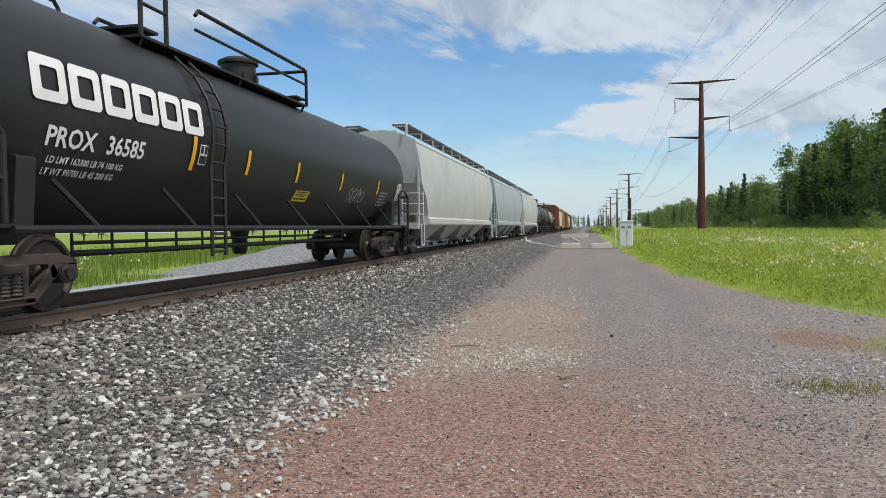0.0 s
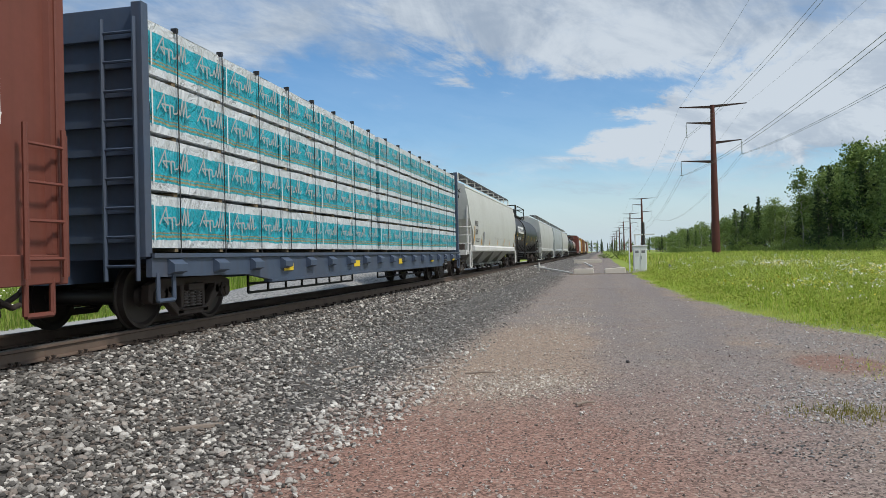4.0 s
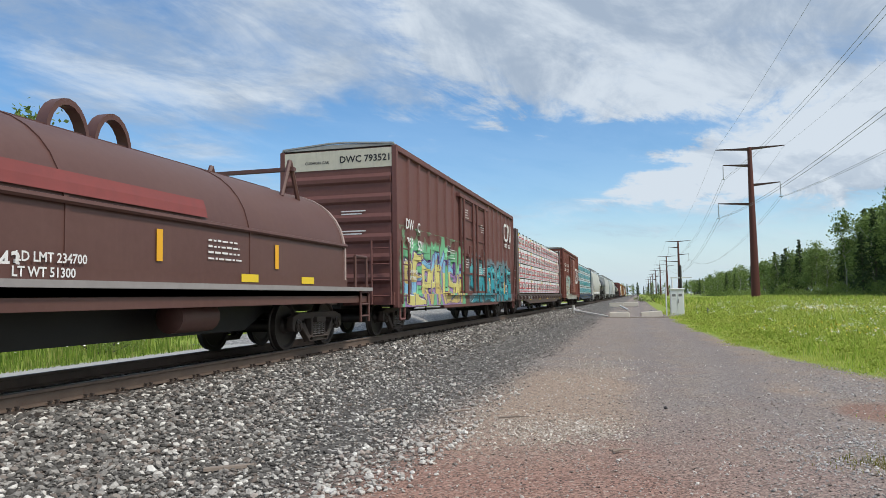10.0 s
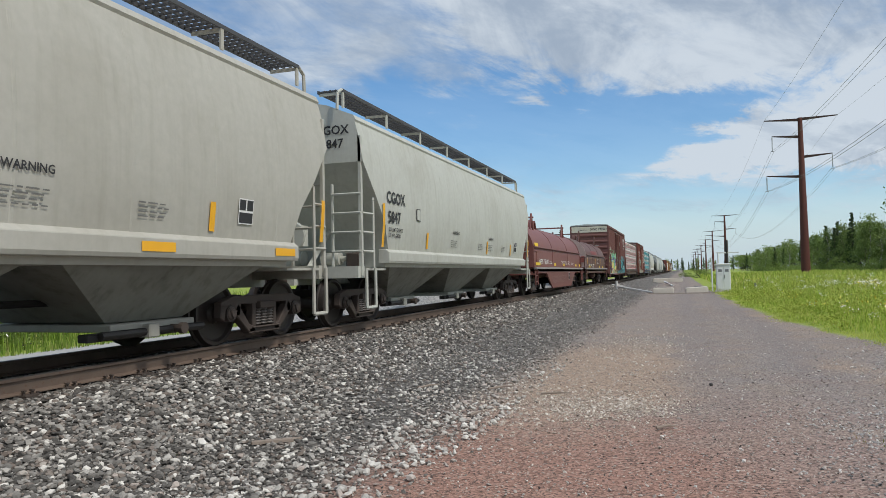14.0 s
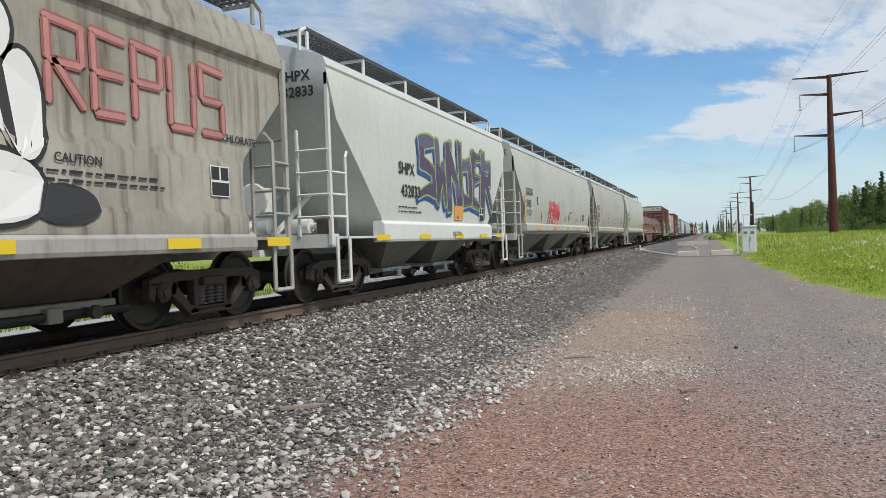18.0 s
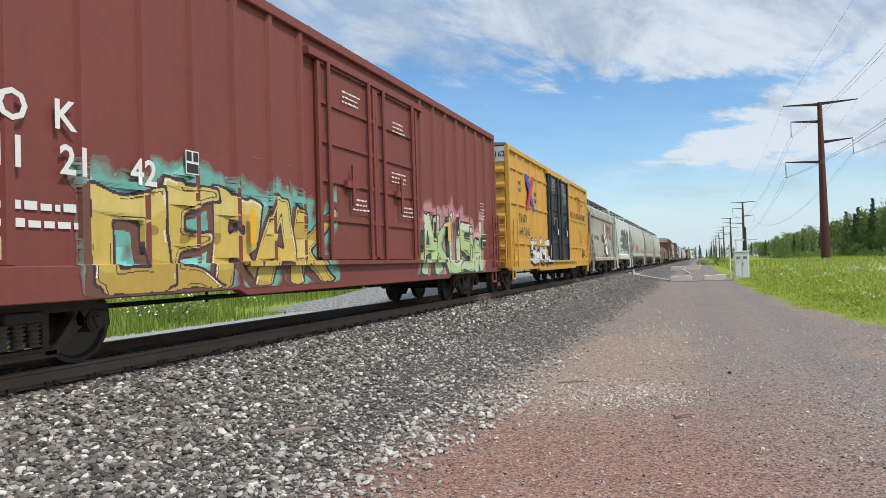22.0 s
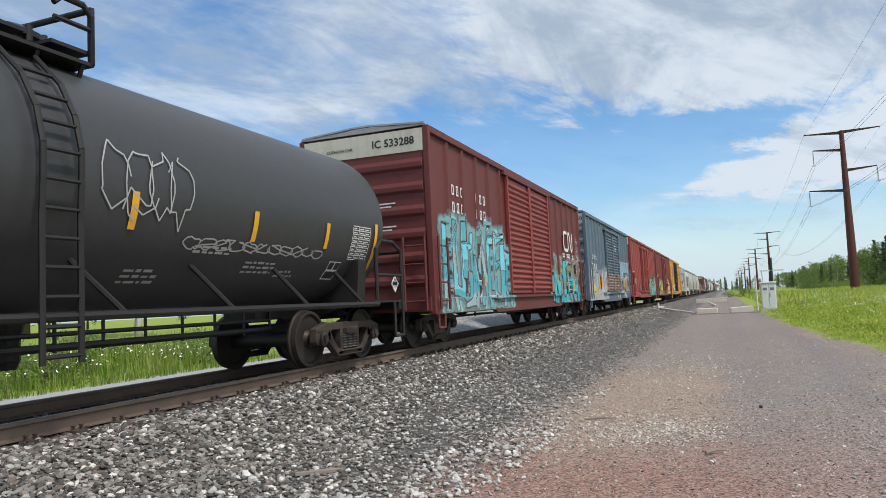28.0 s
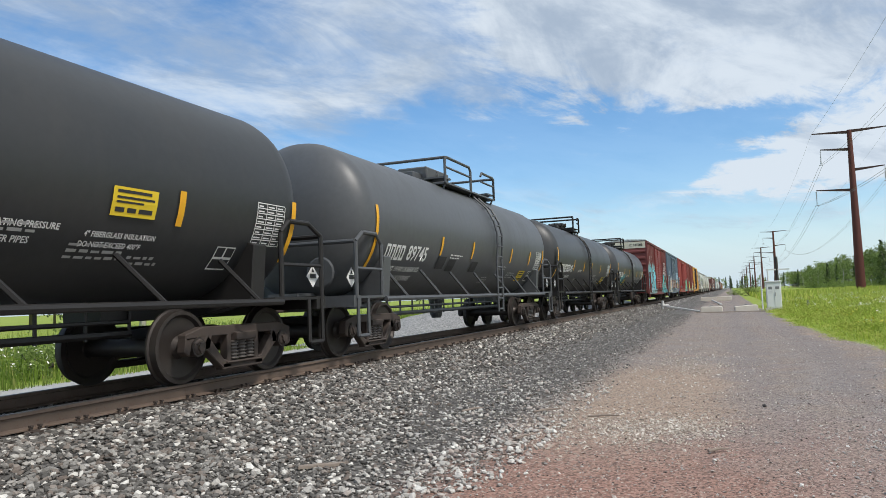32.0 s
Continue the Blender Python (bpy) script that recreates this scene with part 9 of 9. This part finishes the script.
def cn_mark(car, y, z, surf, k=1.0):
    """A flowing white line emblem."""
    up = lambda p, q: surf(p, q) + 0.048
    m = Mesh()
    def bend(cx, cz, r, a0, a1):
        return [(cx + r * math.cos(radians(a0 + (a1 - a0) * i / 5)), cz + r * math.sin(radians(a0 + (a1 - a0) * i / 5))) for i in range(6)]
    pts = [(0.52, 0.32)] + bend(0.13, 0.12, 0.20, 90, 180) + bend(0.13, -0.12, 0.20, 180, 270) + bend(0.52, -0.18, 0.14, -90, 0)
    pts += bend(0.80, 0.20, 0.12, 180, 25) + bend(1.22, -0.20, 0.12, 205, 360) + [(1.34, 0.32)]
    pts = [(y + a * k - 0.6 * k, z + b * k) for a, b in pts]
    w = 0.055 * k
    for i, ((a, b), (c, d)) in enumerate(zip(pts, pts[1:])):
        t = Vector((c - a, d - b)).normalized()
        n = Vector((-t.y, t.x)) * w
        e = t * w * 0.7
        m.add([(up(q[0], q[1]) + i * 0.0008, q[0], q[1]) for q in ((a - e.x + n.x, b - e.y + n.y), (a - e.x - n.x, b - e.y - n.y), (c + e.x - n.x, d + e.y - n.y), (c + e.x + n.x, d + e.y + n.y))], [(0, 1, 2, 3)])
    part("emblem", m, WHITE, car, "white flowing line emblem")


def chalk(car, y0, y1, z0, z1, surf, seed, mat):
    """Loose scrawled loops in a thin line."""
    rnd = random.Random(seed)
    m = Mesh()
    n = max(3, int((y1 - y0) / 0.28))
    h = (z1 - z0) / 2
    pts = []
    for i in range(n):
        c = y0 + (y1 - y0) * (i + 0.5) / n
        a0 = rnd.uniform(0, 6.28)
        for k in range(14):
            a = a0 + k * rnd.uniform(0.42, 0.50)
            pts.append((c + math.cos(a) * (y1 - y0) / n * 0.6, (z0 + z1) / 2 + math.sin(a) * h * rnd.uniform(0.5, 1.0)))
    for (a, b), (c, d) in zip(pts, pts[1:]):
        t = Vector((c - a, d - b))
        if t.length < 1e-4:
            continue
        nn = Vector((-t.y, t.x)).normalized() * 0.009
        q = ((a + nn.x, b + nn.y), (a - nn.x, b - nn.y), (c - nn.x, d - nn.y), (c + nn.x, d + nn.y))
        m.add([(surf(p[0], p[1]) + 0.008, p[0], p[1]) for p in q], [(0, 1, 2, 3)])
    part("scrawl", m, mat, car)


def mural(car, surf):
    """A pale rounded figure shape and hollow red letters, painted flat on the side."""
    up = lambda p, q: surf(p, q) + 0.006

    def blob(cy, cz, ry, rz, mat, lift=0.0, n=24):
        m = Mesh().add([(up(cy + ry * math.cos(t), cz + rz * math.sin(t)) + lift, cy + ry * math.cos(t), cz + rz * math.sin(t)) for t in (2 * math.pi * i / n for i in range(n))], [tuple(range(n))])
        part("mural_shape", m, mat, car)
    for cy, cz, ry, rz in ((0.98, 2.95, 0.34, 0.36), (0.95, 2.1, 0.46, 0.55), (1.05, 1.55, 0.50, 0.32), (1.40, 2.3, 0.22, 0.5)):
        blob(cy, cz, ry + 0.05, rz + 0.05, INK)
    for cy, cz, ry, rz in ((0.98, 2.95, 0.34, 0.36), (0.95, 2.1, 0.46, 0.55), (1.05, 1.55, 0.50, 0.32), (1.40, 2.3, 0.22, 0.5)):
        blob(cy, cz, ry, rz, WHITE, 0.006)
    blob(-0.1, 2.3, 0.40, 0.28, INK, 0.003)
    blob(-0.4, 2.32, 0.14, 0.22, plain("pink_paint", (0.6, 0.16, 0.2)), 0.009)
    blob(0.12, 2.32, 0.13, 0.13, plain("sky_paint", (0.15, 0.35, 0.6)), 0.009)
    blob(0.85, 2.3, 0.10, 0.13, REDM, 0.012)
    blob(0.4, 1.28, 0.45, 0.18, INK, 0.003)
    blob(0.15, 1.72, 0.32, 0.52, plain("slate_paint", (0.06, 0.065, 0.08)), -0.002)
    blob(1.75, 1.42, 0.42, 0.20, INK, -0.002)
    bars(car, [(0.2, 0.65, 1.50, 1.75)], LEMON, lambda p, q: up(p, q) + 0.012, "warning_label")
    red = plain("dull_red_paint", (0.36, 0.12, 0.11))
    segs = {"R": "abefgk", "E": "adefg", "P": "abefg", "U": "bcdef", "S": "afgcd"}
    pink = plain("pale_red_paint", (0.52, 0.24, 0.22))
    for k, ch in enumerate("REPUS"):      # five sprayed letters in broken strokes
        y, w, z0, zm, z1 = 1.70 + k * 0.545, 0.40, 2.36 + 0.006 * k, 2.78, 3.19
        pts = {"a": (y, z1, y + w, z1 - 0.03), "b": (y + w, z1 - 0.05, y + w, zm + 0.04), "c": (y + w, zm - 0.04, y + w, z0 + 0.05), "d": (y + 0.03, z0, y + w - 0.03, z0),
               "e": (y, zm - 0.05, y, z0 + 0.05), "f": (y, z1 - 0.05, y, zm + 0.04), "g": (y + 0.04, zm, y + w - 0.04, zm), "k": (y + 0.08, zm, y + w, z0 + 0.04), "m": (y + 0.04, zm, y + w - 0.1, zm)}
        for mat_, wd, lift in ((red, 0.056, 0.0), (pink, 0.030, 0.004)):
            m = Mesh()
            for q in dict.fromkeys(segs[ch]):
                a, b, c, d = pts[q]
                t = Vector((c - a, d - b)).normalized()
                n = Vector((-t.y, t.x)) * wd
                a, b, c, d = a - t.x * 0.05, b - t.y * 0.05, c + t.x * 0.05, d + t.y * 0.05
                ring = [(a, b), (a + t.x * 0.03 + n.x, b + t.y * 0.03 + n.y), (c - t.x * 0.03 + n.x, d - t.y * 0.03 + n.y), (c, d), (c - t.x * 0.03 - n.x, d - t.y * 0.03 - n.y), (a + t.x * 0.03 - n.x, b + t.y * 0.03 - n.y)]
                m.add([(up(p_[0], p_[1]) + lift, p_[0], p_[1]) for p_ in ring], [tuple(range(6))])
            part("mural_letter", m, mat_, car)


def teal_wrap():
    s = Shade("teal_and_white_wrap")
    # bands follow each tier of the load
    f = s.m("FRACT", s.m("DIVIDE", s.m("SUBTRACT", s.z, 1.07), 0.775))
    folds = s.noise(1.3, 5, 0.6, dist=1.2, stretch=(1.0, 2.2, 1.0))
    crease = s.m("ADD", s.noise(2.2, 5, 0.65, dist=0.6), s.m("MULTIPLY", s.m("ABSOLUTE", s.m("SUBTRACT", folds, 0.5)), 2.2))
    fw = s.m("ADD", f, s.m("MULTIPLY", s.m("SUBTRACT", crease, 0.7), 0.05))
    band = s.m("MULTIPLY", s.step(fw, 0.20, 0.215), s.step(fw, 0.80, 0.815, 1.0, 0.0))
    c = s.mix(band, (0.66, 0.70, 0.72), (0.012, 0.38, 0.47))
    gold = s.m("MULTIPLY", s.step(fw, 0.245, 0.25), s.step(fw, 0.285, 0.29, 1.0, 0.0))
    gold2 = s.m("MULTIPLY", s.step(fw, 0.315, 0.32), s.step(fw, 0.34, 0.345, 1.0, 0.0))
    c = s.mix(s.m("MAXIMUM", gold, gold2), c, (0.30, 0.27, 0.14))
    # lighter patches put into the colour as glare on the plastic
    c = s.mix(s.step(s.noise(5.0, 5, 0.6), 0.55, 0.8, 0.0, 0.25), c, (0.35, 0.50, 0.52))
    s.bump(crease, 1.0, 0.07)
    return s.done(c, 0.32)


def white_wrap():
    s = Shade("white_wrap_with_red_stripes")
    f = s.m("FRACT", s.m("DIVIDE", s.m("SUBTRACT", s.z, 1.07), 0.775))
    crease = s.noise(2.0, 5, 0.65, dist=0.5)
    fw = s.m("ADD", f, s.m("MULTIPLY", s.m("SUBTRACT", crease, 0.5), 0.02))
    a = s.m("MULTIPLY", s.step(fw, 0.115, 0.12), s.step(fw, 0.16, 0.165, 1.0, 0.0))
    b = s.m("MULTIPLY", s.step(fw, 0.195, 0.20), s.step(fw, 0.22, 0.225, 1.0, 0.0))
    c = s.mix(s.noise(7.0, 4, 0.6), (0.76, 0.77, 0.78), (0.86, 0.87, 0.88))
    c = s.mix(s.m("MAXIMUM", a, b), c, (0.55, 0.07, 0.11))
    s.bump(s.m("ADD", crease, s.m("MULTIPLY", s.m("ABSOLUTE", s.m("SUBTRACT", s.noise(1.3, 5, 0.6, dist=1.2, stretch=(1.0, 2.2, 1.0)), 0.5)), 2.0)), 0.9, 0.06)
    return s.done(c, 0.38)


def teal_logo(bd, y0, y1, z, h, surf, rnd, i, k):
    """Pale script-like strokes, a plain mark and no letters."""
    n = 2
    for j in range(n):
        m = Mesh()
        c = y0 + (y1 - y0) * (j + 0.5) / n - 0.36
        zz = z + h * 0.44
        pts = [(0, 0), (0.16, 0.24), (0.20, 0.0), (0.10, 0.09), (0.28, 0.10), (0.30, -0.07), (0.30, 0.11), (0.38, 0.10), (0.38, 0.0), (0.46, 0.02), (0.50, 0.11), (0.54, 0.0), (0.60, 0.24), (0.62, 0.0), (0.68, 0.24), (0.70, 0.0), (0.80, 0.06)]
        for (a, b), (e, f) in zip(pts, pts[1:]):
            t = Vector((e - a, f - b))
            nn = Vector((-t.y, t.x)).normalized() * 0.012
            q = ((a + nn.x, b + nn.y), (a - nn.x, b - nn.y), (e - nn.x, f - nn.y), (e + nn.x, f + nn.y))
            m.add([(1.412 + len(m.v) * 0.00005, c + p[0], zz + p[1]) for p in q], [(0, 1, 2, 3)])
        part("wrap_print", m, LAMPGREY, bd)
    bars(bd, [(y0 + 0.02, y0 + 0.05, z + h * 0.15, z + h * 0.8)], WHITE, lambda p, q: 1.402, "wrap_edge")


def red_logo(bd, y0, y1, z, h, surf, rnd, i, k):
    """Red panel with a pale oval and dark strokes, a plain mark."""
    red = plain("red_print", (0.58, 0.055, 0.07), 0.5)
    for j in range(2):
        m, o, d = Mesh(), Mesh(), Mesh()
        c = y0 + (y1 - y0) * (0.28 + 0.46 * j) + ((k % 2) * 0.2 - 0.1)
        w, hh, zc = 0.37, h * 0.25, z + h * 0.52
        m.add([(1.412, c + a, zc + b) for a, b in ((-w, -hh), (w, -hh), (w, hh), (-w, hh))], [(0, 1, 2, 3)])
        n = 20
        o.add([(1.416, c + w * 0.92 * math.cos(t), zc + hh * 0.74 * math.sin(t)) for t in (2 * math.pi * q / n for q in range(n))], [tuple(range(n))])
        for q in range(6):
            y = c - 0.25 + q * 0.087
            for a0, a1, b0, b1 in ((0, 0.014, -0.05, 0.05), (0.056, 0.07, -0.05, 0.05), (0.014, 0.056, 0.036, 0.05), (0.014, 0.056, -0.05, -0.036)):
                d.add([(1.42, y + a, zc + b) for a, b in ((a0, b0), (a1, b0), (a1, b1), (a0, b1))], [(0, 1, 2, 3)])
        part("print_panel", m, red, bd)
        part("print_oval", o, WHITE, bd)
        part("print_stroke", d, INK, bd)
    if i % 2 == 0:
        bars(bd, [(y0 + 0.05, y0 + 0.36, z + h * 0.80, z + h * 0.97)], LEMON, lambda p, q: 1.412, "yellow_tag")


train_list()

# ---------- what moves ----------
def run(t):
    """Metres that the train has gone at t seconds."""
    return 11.206 * t - 0.0125 * t * t


def motions():
    for car, u in TRAIN:
        walk(car, [(t, pose(TRACK_X, u + run(t), RAIL_Z)) for t in range(0, 33, 2)])
    # wheels turn as the train goes; front and rear ones of all trucks share the same turning
    firsts = {}
    steps = [i / 30 for i in range(961)]
    for s, w in WHEELSETS:
        if s not in firsts:
            walk(w, [(t, pose(0, s * WHEELBASE / 2, WHEEL_R, -math.degrees(run(t) / WHEEL_R))) for t in steps])
            firsts[s] = w
        else:
            a = firsts[s].animation_data
            w.rotation_mode = "QUATERNION"
            w.animation_data_create()
            w.animation_data.action = a.action
            w.animation_data.action_slot = a.action_slot


motions()
